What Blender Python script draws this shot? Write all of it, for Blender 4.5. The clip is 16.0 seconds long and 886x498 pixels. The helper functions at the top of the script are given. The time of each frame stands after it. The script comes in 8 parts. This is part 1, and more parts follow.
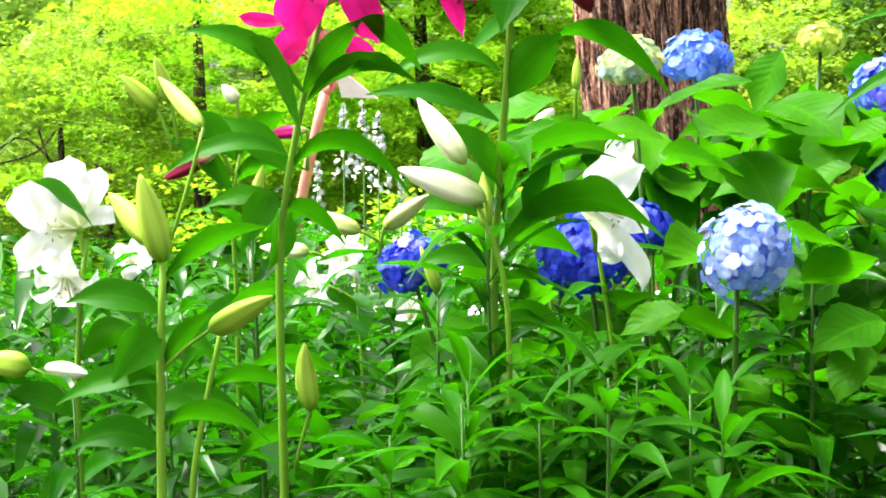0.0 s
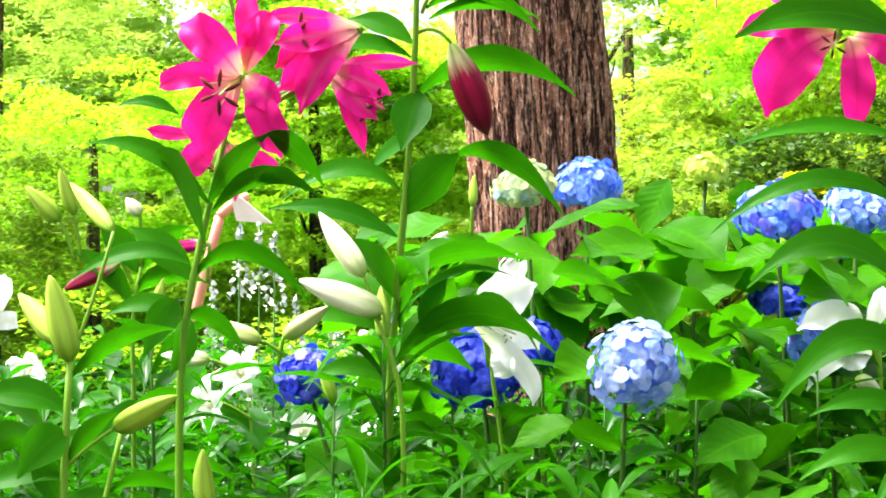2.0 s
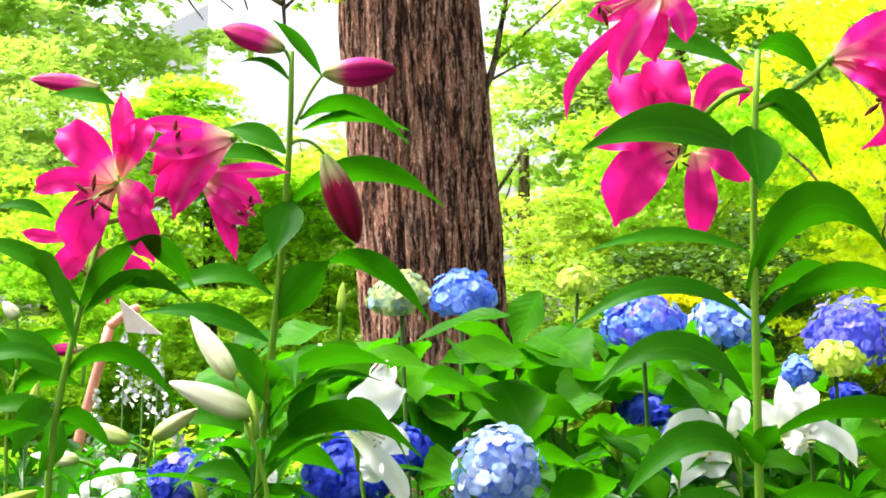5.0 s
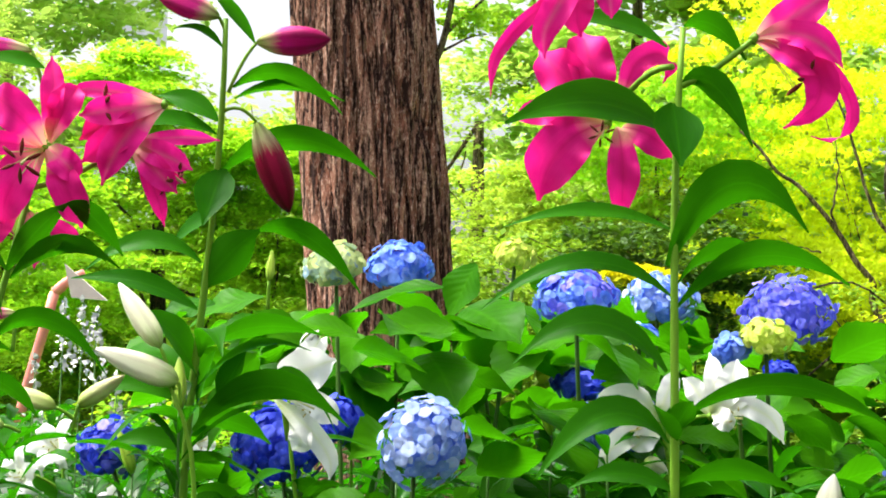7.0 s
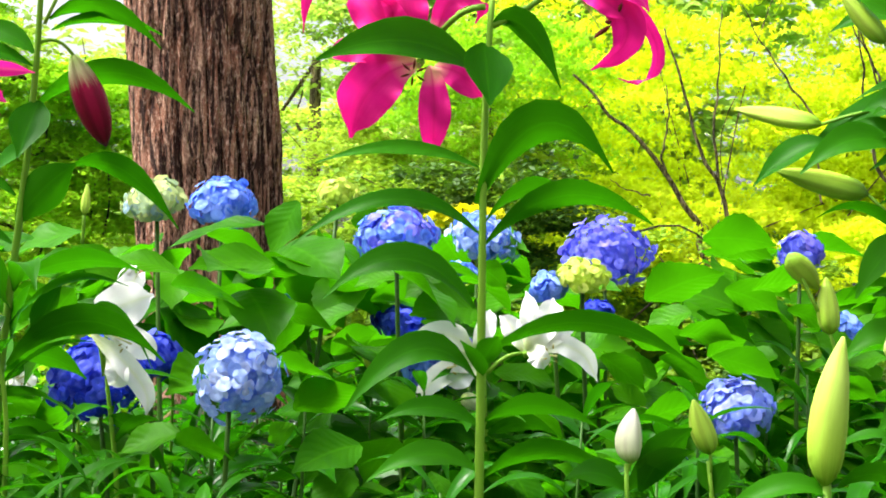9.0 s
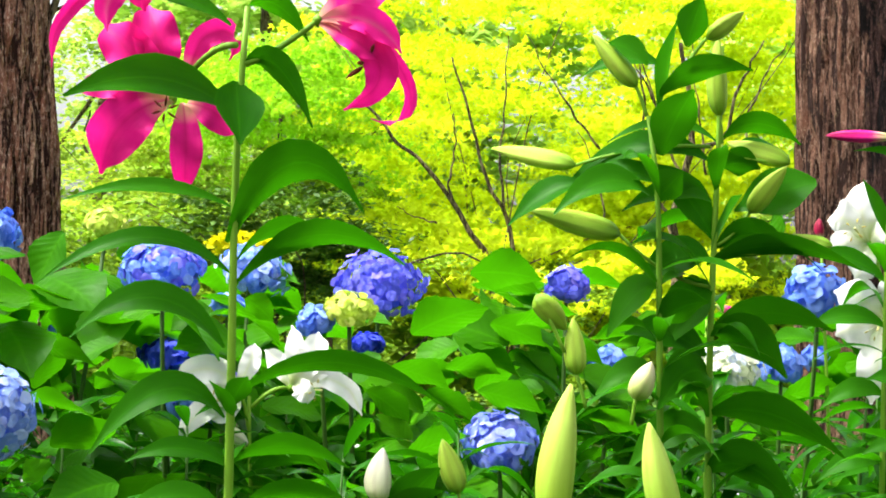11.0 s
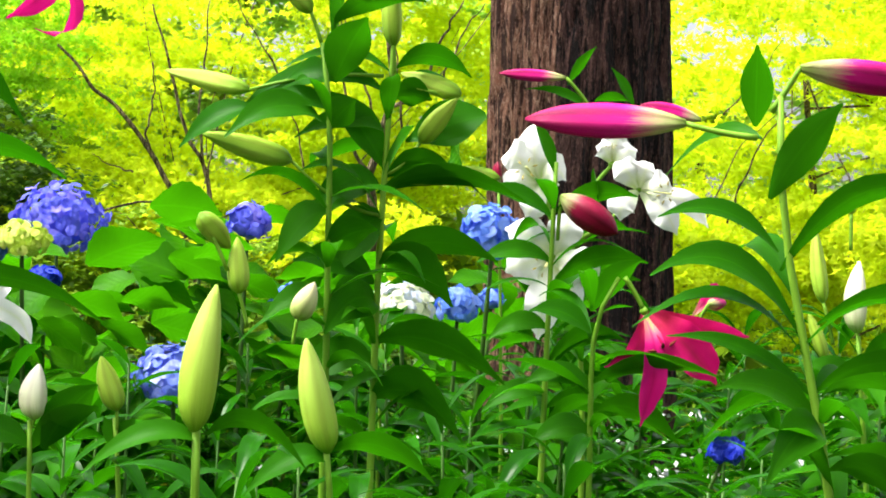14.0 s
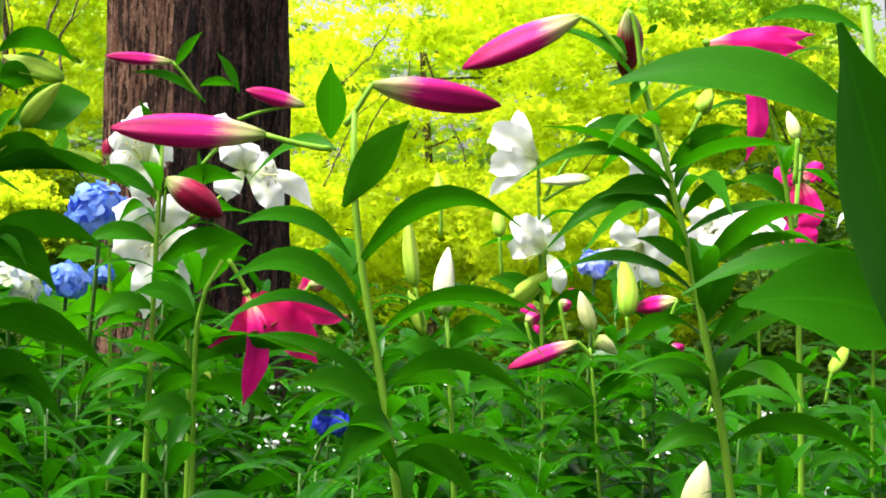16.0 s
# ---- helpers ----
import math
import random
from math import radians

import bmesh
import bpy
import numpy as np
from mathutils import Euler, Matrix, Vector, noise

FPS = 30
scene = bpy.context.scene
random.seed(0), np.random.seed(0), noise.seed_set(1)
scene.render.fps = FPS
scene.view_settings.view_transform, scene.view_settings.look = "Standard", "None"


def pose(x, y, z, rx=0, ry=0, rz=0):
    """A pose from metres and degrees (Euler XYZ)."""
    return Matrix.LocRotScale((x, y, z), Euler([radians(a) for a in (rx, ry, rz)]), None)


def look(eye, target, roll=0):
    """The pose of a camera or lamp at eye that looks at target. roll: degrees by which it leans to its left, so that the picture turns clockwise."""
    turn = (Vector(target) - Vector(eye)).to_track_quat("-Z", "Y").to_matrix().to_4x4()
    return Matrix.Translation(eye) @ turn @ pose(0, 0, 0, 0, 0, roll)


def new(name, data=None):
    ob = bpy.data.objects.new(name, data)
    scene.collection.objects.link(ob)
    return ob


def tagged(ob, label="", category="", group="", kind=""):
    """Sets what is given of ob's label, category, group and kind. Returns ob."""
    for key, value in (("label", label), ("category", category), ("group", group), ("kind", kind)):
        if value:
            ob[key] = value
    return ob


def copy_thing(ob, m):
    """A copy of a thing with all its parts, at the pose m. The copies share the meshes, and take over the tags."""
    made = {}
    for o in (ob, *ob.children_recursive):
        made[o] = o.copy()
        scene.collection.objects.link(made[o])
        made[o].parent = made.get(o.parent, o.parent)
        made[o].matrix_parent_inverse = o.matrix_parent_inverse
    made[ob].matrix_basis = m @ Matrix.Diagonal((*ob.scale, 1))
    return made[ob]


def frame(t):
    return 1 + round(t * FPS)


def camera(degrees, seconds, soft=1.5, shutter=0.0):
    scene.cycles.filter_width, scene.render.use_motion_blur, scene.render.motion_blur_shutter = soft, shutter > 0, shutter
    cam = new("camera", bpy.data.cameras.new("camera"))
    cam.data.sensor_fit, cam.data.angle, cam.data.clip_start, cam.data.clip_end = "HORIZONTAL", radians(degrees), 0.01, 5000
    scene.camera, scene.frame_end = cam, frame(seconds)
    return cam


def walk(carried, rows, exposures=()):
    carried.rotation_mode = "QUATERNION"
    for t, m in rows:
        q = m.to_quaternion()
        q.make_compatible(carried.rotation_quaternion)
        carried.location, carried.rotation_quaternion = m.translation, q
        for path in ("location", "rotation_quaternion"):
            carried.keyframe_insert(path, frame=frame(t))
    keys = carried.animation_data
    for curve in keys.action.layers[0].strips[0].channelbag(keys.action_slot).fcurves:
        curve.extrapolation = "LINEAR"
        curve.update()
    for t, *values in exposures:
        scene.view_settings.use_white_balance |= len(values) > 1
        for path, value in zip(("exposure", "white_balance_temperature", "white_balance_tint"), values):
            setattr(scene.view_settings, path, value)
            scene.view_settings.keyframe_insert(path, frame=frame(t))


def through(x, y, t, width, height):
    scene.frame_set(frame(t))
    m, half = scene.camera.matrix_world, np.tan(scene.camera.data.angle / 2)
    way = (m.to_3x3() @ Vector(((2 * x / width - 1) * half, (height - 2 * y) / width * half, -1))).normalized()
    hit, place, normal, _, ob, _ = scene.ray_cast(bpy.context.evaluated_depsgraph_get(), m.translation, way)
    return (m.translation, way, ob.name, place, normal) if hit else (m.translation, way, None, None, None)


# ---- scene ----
cam = camera(27.53, 16.0, 1.8)
PATH = [
    (0, (-0.017, 0.015, 1.320), (-0.0126, 2.0126, 1.2142), -1.23),
    (0.5, (-0.027, 0.007, 1.309), (0.0352, 2.0036, 1.2073), -1.08),
    (1, (-0.021, -0.042, 1.296), (0.0617, 1.9551, 1.2248), -0.90),
    (1.5, (-0.027, -0.061, 1.289), (0.0872, 1.9357, 1.2689), -0.53),
    (2, (-0.035, -0.073, 1.288), (0.0942, 1.9227, 1.3279), -0.13),
    (2.5, (-0.027, -0.073, 1.278), (0.0974, 1.9207, 1.3825), -0.24),
    (3, (-0.007, -0.116, 1.279), (0.1138, 1.8745, 1.4287), -0.18),
    (3.5, (-0.006, -0.111, 1.280), (0.1289, 1.8754, 1.4673), -0.08),
    (4, (-0.016, -0.132, 1.274), (0.1322, 1.8519, 1.4770), 0.14),
    (4.5, (0.024, -0.167, 1.267), (0.2079, 1.8159, 1.4492), -0.02),
    (4.7, (0.013, -0.164, 1.263), (0.2333, 1.8163, 1.4397), -0.02),
    (6.8, (0.061, -0.146, 1.266), (0.3271, 1.8305, 1.4092), 1.31),
    (7, (0.062, -0.166, 1.264), (0.3448, 1.8091, 1.4045), 1.37),
    (7.5, (0.048, -0.206, 1.258), (0.3767, 1.7630, 1.3821), 1.52),
    (8, (0.028, -0.195, 1.258), (0.3994, 1.7680, 1.3584), 1.71),
    (8.5, (0.057, -0.185, 1.257), (0.4637, 1.7716, 1.3443), 1.72),
    (9, (0.096, -0.194, 1.258), (0.5550, 1.7506, 1.3377), 1.74),
    (9.5, (0.108, -0.199, 1.255), (0.6250, 1.7316, 1.3258), 1.95),
    (10, (0.105, -0.161, 1.276), (0.6835, 1.7528, 1.3384), 1.98),
    (10.2, (0.119, -0.173, 1.288), (0.7141, 1.7345, 1.3782), 1.93),
    (12.3, (0.186, -0.222, 1.271), (0.9829, 1.6093, 1.3794), 1.71),
    (12.5, (0.206, -0.221, 1.272), (1.0178, 1.6041, 1.3760), 1.79),
    (13, (0.180, -0.242, 1.261), (1.0480, 1.5570, 1.3581), 2.29),
    (13.5, (0.183, -0.259, 1.237), (1.0984, 1.5167, 1.3309), 2.87),
    (14, (0.203, -0.234, 1.228), (1.1744, 1.5124, 1.3117), 2.88),
    (14.5, (0.251, -0.320, 1.237), (1.2338, 1.4203, 1.3129), 2.24),
    (15, (0.237, -0.312, 1.257), (1.3756, 1.3314, 1.3243), 2.07),
    (15.5, (0.197, -0.270, 1.252), (1.4514, 1.2863, 1.3184), 2.45),
    (16, (0.187, -0.319, 1.264), (1.4970, 1.1905, 1.3241), 2.65),
]
EXPOSURES = [(0, 2.1), (1.5, 2.1), (4.5, 1.84), (7, 1.46), (8.5, 1.6), (12.5, 1.55), (16, 1.32)]
walk(cam, [(t, look(eye, target, roll)) for t, eye, target, roll in PATH], EXPOSURES)

# ---------- world, sun ----------
SUN_ELEV, SUN_TURN = 62.0, -72.0
world = bpy.data.worlds.new("sky")
scene.world = world
world.use_nodes = True
wn = world.node_tree.nodes
sky = wn.new("ShaderNodeTexSky")
sky.sky_type = "NISHITA"
sky.sun_disc = False
sky.sun_elevation, sky.sun_rotation = radians(SUN_ELEV), radians(SUN_TURN)
sky.dust_density, sky.air_density, sky.ozone_density = 8.0, 1.0, 0.6
wn["Background"].inputs["Strength"].default_value = 0.15
haze = wn.new("ShaderNodeHueSaturation")
haze.inputs["Saturation"].default_value = 0.3
world.node_tree.links.new(sky.outputs[0], haze.inputs["Color"])
world.node_tree.links.new(haze.outputs[0], wn["Background"].inputs["Color"])
sun_data = bpy.data.lights.new("sun", "SUN")
sun_data.energy, sun_data.angle, sun_data.color = 3.2, radians(20), (1.0, 0.96, 0.88)
sun = new("sun", sun_data)
sun.matrix_world = look((0, 0, 30), (math.sin(radians(SUN_TURN)) * -20, math.cos(radians(SUN_TURN)) * -20, 30 - 20 * math.tan(radians(SUN_ELEV))))


# ---------- materials ----------
class Graph:
    """A material's node graph, written briefly."""

    def __init__(self, name):
        self.m = bpy.data.materials.new(name)
        self.m.use_nodes = True
        self.t = self.m.node_tree
        self.p = self.t.nodes["Principled BSDF"]
        self.out = self.t.nodes["Material Output"]

    def n(self, kind, **kw):
        node = self.t.nodes.new("ShaderNode" + kind)
        for k, v in kw.items():
            node.inputs[k.replace("_", " ")].default_value = v
        return node

    def link(self, a, b):
        self.t.links.new(a, b)

    def ramp(self, fac, *stops):
        r = self.n("ValToRGB")
        els = r.color_ramp.elements
        while len(els) < len(stops):
            els.new(0.5)
        for e, (pos, col) in zip(els, stops):
            e.position, e.color = pos, (*col, 1)
        self.link(fac, r.inputs[0])
        return r.outputs[0]

    def mix(self, fac, a, b, blend="MIX"):
        x = self.t.nodes.new("ShaderNodeMix")
        x.data_type, x.blend_type = "RGBA", blend
        for value, sock in ((fac, x.inputs[0]), (a, x.inputs[6]), (b, x.inputs[7])):
            if hasattr(value, "links"):
                self.link(value, sock)
            elif isinstance(value, tuple):
                sock.default_value = (*value, 1)
            else:
                sock.default_value = value
        return x.outputs[2]

    def math(self, op, a, b=0.0):
        x = self.t.nodes.new("ShaderNodeMath")
        x.operation = op
        for value, sock in ((a, x.inputs[0]), (b, x.inputs[1])):
            if hasattr(value, "links"):
                self.link(value, sock)
            else:
                sock.default_value = value
        return x.outputs[0]

    def noise(self, scale, detail=3.0, rough=0.55, coord="Object", stretch=None):
        tc = self.n("TexCoord")
        src = tc.outputs[coord]
        if stretch:
            mp = self.n("Mapping")
            mp.inputs["Scale"].default_value = stretch
            self.link(src, mp.inputs["Vector"])
            src = mp.outputs[0]
        t = self.n("TexNoise", Scale=scale, Detail=detail, Roughness=rough)
        self.link(src, t.inputs["Vector"])
        return t.outputs["Fac"]

    def bump(self, height, strength, distance=0.002):
        b = self.n("Bump", Strength=strength, Distance=distance)
        self.link(height, b.inputs["Height"])
        self.link(b.outputs[0], self.p.inputs["Normal"])

    def finish(self, colour, rough, through=0.0, spec=0.5, glow_col=None):
        self.p.inputs["Roughness"].default_value = rough
        self.p.inputs["Specular IOR Level"].default_value = spec
        self.link(colour, self.p.inputs["Base Color"])
        if through:
            tr = self.n("BsdfTranslucent")
            self.link(glow_col or colour, tr.inputs["Color"])
            mx = self.n("MixShader", Fac=through)
            self.link(self.p.outputs[0], mx.inputs[1])
            self.link(tr.outputs[0], mx.inputs[2])
            self.link(mx.outputs[0], self.out.inputs[0])
        return self.m


def leaf_material(name, dark, light, through_tint, rough=0.42, through=0.3, veins="along", island=False, spec=0.5, soft_gloss=0.0):
    g = Graph(name)
    rnd = g.n("NewGeometry").outputs["Random Per Island"] if island else g.n("ObjectInfo").outputs["Random"]
    col = g.mix(rnd, dark, light)
    blotch = g.noise(14 if not island else 3, 2)
    col = g.mix(g.ramp(blotch, (0.3, (0, 0, 0)), (0.75, (0.35, 0.35, 0.35))), col, tuple(min(1, c * 1.5) for c in light))
    if veins:
        uv = g.n("UVMap")
        sep = g.n("SeparateXYZ")
        g.link(uv.outputs[0], sep.inputs[0])
        u, v = sep.outputs[0], sep.outputs[1]
        off = g.math("ABSOLUTE", g.math("SUBTRACT", u, 0.5))
        rib = g.ramp(off, (0.0, (0.45, 0.45, 0.45)), (0.02, (0.25, 0.25, 0.25)), (0.045, (0, 0, 0)))
        if veins == "along":
            lines = g.math("SINE", g.math("MULTIPLY", u, 70.0))
        else:
            lines = g.math("SINE", g.math("MULTIPLY", g.math("SUBTRACT", v, g.math("MULTIPLY", off, 0.55)), 50.0))
            col = g.mix(g.ramp(lines, (0.86, (0, 0, 0)), (1.0, (0.10, 0.10, 0.10))), col, tuple(min(1, c * 1.5) for c in light))
        col = g.mix(rib, col, tuple(min(1, c * 1.5) for c in light))
        if veins == "along":
            fibre = g.noise(3, 4, 0.65, "UV", (16, 0.7, 1))
            col = g.mix(g.ramp(fibre, (0.42, (0, 0, 0)), (0.72, (0.3, 0.3, 0.3))), col, tuple(min(1, c * 1.6) for c in light))
            col = g.mix(g.ramp(off, (0.44, (0, 0, 0)), (0.5, (0.4, 0.4, 0.4))), col, tuple(min(1, c * 1.6) for c in light))
        if veins == "along":
            g.bump(lines, 0.06, 0.0004)
        else:
            g.bump(g.math("ADD", g.math("MULTIPLY", lines, -0.35), g.math("MULTIPLY", g.noise(45, 2), 1.6)), 0.28, 0.003)
    tint = g.mix(0.75, col, through_tint)
    if soft_gloss:
        g.p.inputs["IOR"].default_value = soft_gloss
    return g.finish(col, rough, through, spec, tint)


def petal_material(name, throat, mid, edge, through=0.3, rough=0.5, throat_end=0.22, rib=None):
    g = Graph(name)
    uv = g.n("UVMap")
    sep = g.n("SeparateXYZ")
    g.link(uv.outputs[0], sep.inputs[0])
    u, v = sep.outputs[0], sep.outputs[1]
    wob = g.math("ADD", v, g.math("MULTIPLY", g.math("SUBTRACT", g.noise(40), 0.5), 0.12))
    col = g.ramp(wob, (0.0, throat), (throat_end, throat), (min(0.95, throat_end + 0.25), mid), (1.0, edge))
    off = g.math("ABSOLUTE", g.math("SUBTRACT", u, 0.5))
    if rib:
        col = g.mix(g.ramp(off, (0.0, (0.85, 0.85, 0.85)), (0.05, (0.4, 0.4, 0.4)), (0.16, (0, 0, 0))), col, rib)
    col = g.mix(g.ramp(g.noise(25, 2), (0.35, (0, 0, 0)), (0.8, (0.4, 0.4, 0.4))), col, tuple(min(1, c * 1.35 + 0.02) for c in mid))
    ridge = g.noise(4, 3, 0.6, "UV", (22, 0.8, 1))
    col = g.mix(g.ramp(ridge, (0.45, (0, 0, 0)), (0.75, (0.22, 0.22, 0.22))), col, tuple(min(1, c * 1.25 + 0.04) for c in mid))
    g.bump(g.math("ADD", g.math("MULTIPLY", ridge, 0.8), g.noise(60, 3)), 0.22, 0.0015)
    return g.finish(col, rough, through, 0.10)


def bud_material(name, *stops, through=0.12, rough=0.42, streaks=0.25):
    g = Graph(name)
    uv = g.n("UVMap")
    sep = g.n("SeparateXYZ")
    g.link(uv.outputs[0], sep.inputs[0])
    wob = g.math("ADD", sep.outputs[1], g.math("MULTIPLY", g.math("SUBTRACT", g.noise(5, 3, 0.6, "UV", (14, 1, 1)), 0.5), 0.34))
    col = g.ramp(wob, *stops)
    seam = g.math("SINE", g.math("MULTIPLY", sep.outputs[0], 6.2832 * 6))
    streak = g.noise(16, 3, 0.6, "UV", (30, 1.2, 1))
    dark = g.mix(1.0, col, (0.50, 0.42, 0.42), "MULTIPLY")
    col = g.mix(g.math("MULTIPLY", g.ramp(g.math("ADD", g.math("MULTIPLY", seam, 0.35), streak), (0.45, (0, 0, 0)), (0.8, (1, 1, 1))), streaks), col, dark)
    g.bump(g.math("ADD", seam, g.math("MULTIPLY", streak, 1.5)), 0.3, 0.0015)
    return g.finish(col, rough, through, 0.18)


def floret_material(name, a, b, c):
    g = Graph(name)
    rnd = g.n("ObjectInfo").outputs["Random"]
    col = g.ramp(rnd, (0.0, a), (0.5, b), (1.0, c))
    uv = g.n("UVMap")
    sep = g.n("SeparateXYZ")
    g.link(uv.outputs[0], sep.inputs[0])
    col = g.mix(g.ramp(sep.outputs[1], (0.0, (0.6, 0.6, 0.6)), (0.35, (0, 0, 0))), col, tuple(min(1, x * 1.3 + 0.12) for x in b))
    col = g.mix(g.ramp(g.noise(70, 2), (0.4, (0, 0, 0)), (0.8, (0.35, 0.35, 0.35))), col, c)
    return g.finish(col, 0.6, 0.28, 0.25)


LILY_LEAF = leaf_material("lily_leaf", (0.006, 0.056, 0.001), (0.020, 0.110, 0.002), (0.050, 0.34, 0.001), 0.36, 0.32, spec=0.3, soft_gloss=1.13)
# Darker copy of the lily leaf: shade deep in the bed is in its colour.
FILL_LEAF = leaf_material("lily_leaf_shaded", (0.002, 0.024, 0.001), (0.012, 0.090, 0.001), (0.03, 0.24, 0.001), 0.20, 0.27, spec=0.5, soft_gloss=1.15)
# Darker, less translucent lily leaf: shade on the close broad leaves is coloured in.
BROAD_SHADED = leaf_material("broad_leaf_shaded", (0.008, 0.060, 0.001), (0.012, 0.080, 0.001), (0.03, 0.22, 0.001), 0.40, 0.20, spec=0.4, soft_gloss=1.12)
HYD_LEAF = leaf_material("hydrangea_leaf", (0.008, 0.064, 0.001), (0.038, 0.162, 0.002), (0.075, 0.43, 0.001), 0.38, 0.34, "side", spec=0.3, soft_gloss=1.14)
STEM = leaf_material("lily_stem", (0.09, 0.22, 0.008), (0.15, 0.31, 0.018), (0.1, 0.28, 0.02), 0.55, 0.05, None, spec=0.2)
# Darker copy of the stem: shade among crowded plants is put into its colour.
STEM_SHADED = leaf_material("shaded_stem", (0.025, 0.09, 0.008), (0.05, 0.13, 0.015), (0.1, 0.25, 0.02), 0.6, 0.05, None, spec=0.25)
WOODY = leaf_material("hydrangea_stem", (0.02, 0.06, 0.006), (0.045, 0.11, 0.012), (0.1, 0.2, 0.03), 0.6, 0.0, None, spec=0.2)
PINK = petal_material("pink_petal", (0.66, 0.46, 0.20), (0.75, 0.008, 0.24), (0.70, 0.003, 0.18), 0.32, throat_end=0.04, rib=(0.54, 0.003, 0.12))
PINK_BACK = petal_material("pink_petal_pale", (0.62, 0.52, 0.28), (0.74, 0.012, 0.27), (0.68, 0.003, 0.20), 0.32, throat_end=0.10, rib=(0.66, 0.10, 0.24))
PINK_DEEP = petal_material("deep_pink_petal", (0.28, 0.008, 0.03), (0.56, 0.003, 0.12), (0.62, 0.003, 0.15), 0.3, throat_end=0.16, rib=(0.42, 0.012, 0.06))
WHITE = petal_material("white_petal", (0.45, 0.55, 0.18), (0.74, 0.75, 0.72), (0.78, 0.78, 0.77), 0.25, throat_end=0.10, rib=(0.68, 0.72, 0.48))
BUD_PINK = bud_material("pink_bud", (0.0, (0.24, 0.38, 0.05)), (0.16, (0.52, 0.50, 0.22)), (0.36, (0.64, 0.008, 0.23)), (0.6, (0.52, 0.001, 0.16)), (1.0, (0.32, 0.001, 0.07)), streaks=0.85)
SLIM = (0.52, 0.74, 0.88, 0.97, 1.0, 0.97, 0.89, 0.74, 0.50)
BLUNT = (0.80, 0.92, 0.99, 1.0, 0.96, 0.88, 0.76, 0.59, 0.38)
BUD_DARK = bud_material("dark_pink_bud", (0.0, (0.28, 0.42, 0.07)), (0.16, (0.46, 0.46, 0.22)), (0.35, (0.32, 0.006, 0.05)), (1.0, (0.19, 0.001, 0.025)), streaks=0.75)
BUD_GREEN = bud_material("green_bud", (0.0, (0.16, 0.34, 0.012)), (0.4, (0.34, 0.52, 0.045)), (1.0, (0.30, 0.45, 0.04)), streaks=0.4)
BUD_TALL = bud_material("tall_green_bud", (0.0, (0.18, 0.40, 0.012)), (0.25, (0.34, 0.55, 0.045)), (0.75, (0.45, 0.63, 0.10)), (1.0, (0.38, 0.55, 0.07)), streaks=0.25)
BUD_CREAM = bud_material("cream_bud", (0.0, (0.28, 0.40, 0.06)), (0.4, (0.50, 0.54, 0.22)), (1.0, (0.62, 0.56, 0.34)))
BUD_WHITE = bud_material("white_bud", (0.0, (0.26, 0.42, 0.05)), (0.28, (0.66, 0.69, 0.42)), (1.0, (0.77, 0.75, 0.64)), streaks=0.3)
ANTHER = bud_material("anther", (0.0, (0.10, 0.015, 0.008)), (1.0, (0.16, 0.02, 0.01)), through=0.0, rough=0.8)
FILAMENT = bud_material("filament", (0.0, (0.5, 0.55, 0.12)), (1.0, (0.5, 0.5, 0.2)))
BLUE = floret_material("blue_floret", (0.05, 0.15, 0.64), (0.11, 0.24, 0.76), (0.24, 0.36, 0.82))
PALE = floret_material("pale_blue_floret", (0.16, 0.29, 0.76), (0.28, 0.41, 0.82), (0.52, 0.60, 0.82))
DEEP = floret_material("deep_blue_floret", (0.004, 0.018, 0.38), (0.011, 0.038, 0.54), (0.06, 0.09, 0.66))
VIOLET = floret_material("violet_floret", (0.045, 0.07, 0.56), (0.10, 0.12, 0.68), (0.26, 0.22, 0.78))
LIME = floret_material("lime_floret", (0.34, 0.50, 0.03), (0.47, 0.60, 0.06), (0.60, 0.67, 0.15))
MIXED = floret_material("fading_floret", (0.22, 0.36, 0.52), (0.46, 0.57, 0.22), (0.60, 0.66, 0.28))
CREAM = floret_material("cream_floret", (0.50, 0.58, 0.28), (0.62, 0.66, 0.44), (0.46, 0.52, 0.70))
LILAC = floret_material("pale_violet_floret", (0.11, 0.19, 0.70), (0.20, 0.28, 0.78), (0.36, 0.40, 0.82))
MAPLE_Y = leaf_material("yellow_maple_leaf", (0.36, 0.55, 0.010), (0.62, 0.73, 0.025), (0.82, 0.89, 0.025), 0.65, 0.66, None, True, 0.10)
YELLOW = leaf_material("yellow_shrub_leaf", (0.72, 0.70, 0.01), (0.86, 0.84, 0.02), (0.95, 0.92, 0.01), 0.6, 0.4, None, True, 0.15)
MAPLE_G = leaf_material("green_maple_leaf", (0.13, 0.36, 0.010), (0.35, 0.62, 0.030), (0.52, 0.84, 0.025), 0.65, 0.5, None, True, 0.12)
WOOD_P = leaf_material("pale_tree_leaf", (0.24, 0.47, 0.07), (0.52, 0.72, 0.14), (0.58, 0.80, 0.14), 0.65, 0.46, None, True, 0.15)
OLIVE = leaf_material("olive_tree_leaf", (0.18, 0.32, 0.035), (0.44, 0.60, 0.09), (0.50, 0.68, 0.09), 0.65, 0.4, None, True, 0.15)
SPRING = leaf_material("spring_tree_leaf", (0.14, 0.27, 0.015), (0.42, 0.56, 0.05), (0.52, 0.68, 0.05), 0.65, 0.45, None, True, 0.15)
# Darker maple leaf: the shade on the right-hand maple is in this colour.
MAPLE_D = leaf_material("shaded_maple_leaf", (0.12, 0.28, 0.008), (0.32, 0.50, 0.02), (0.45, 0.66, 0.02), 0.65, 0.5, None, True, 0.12)
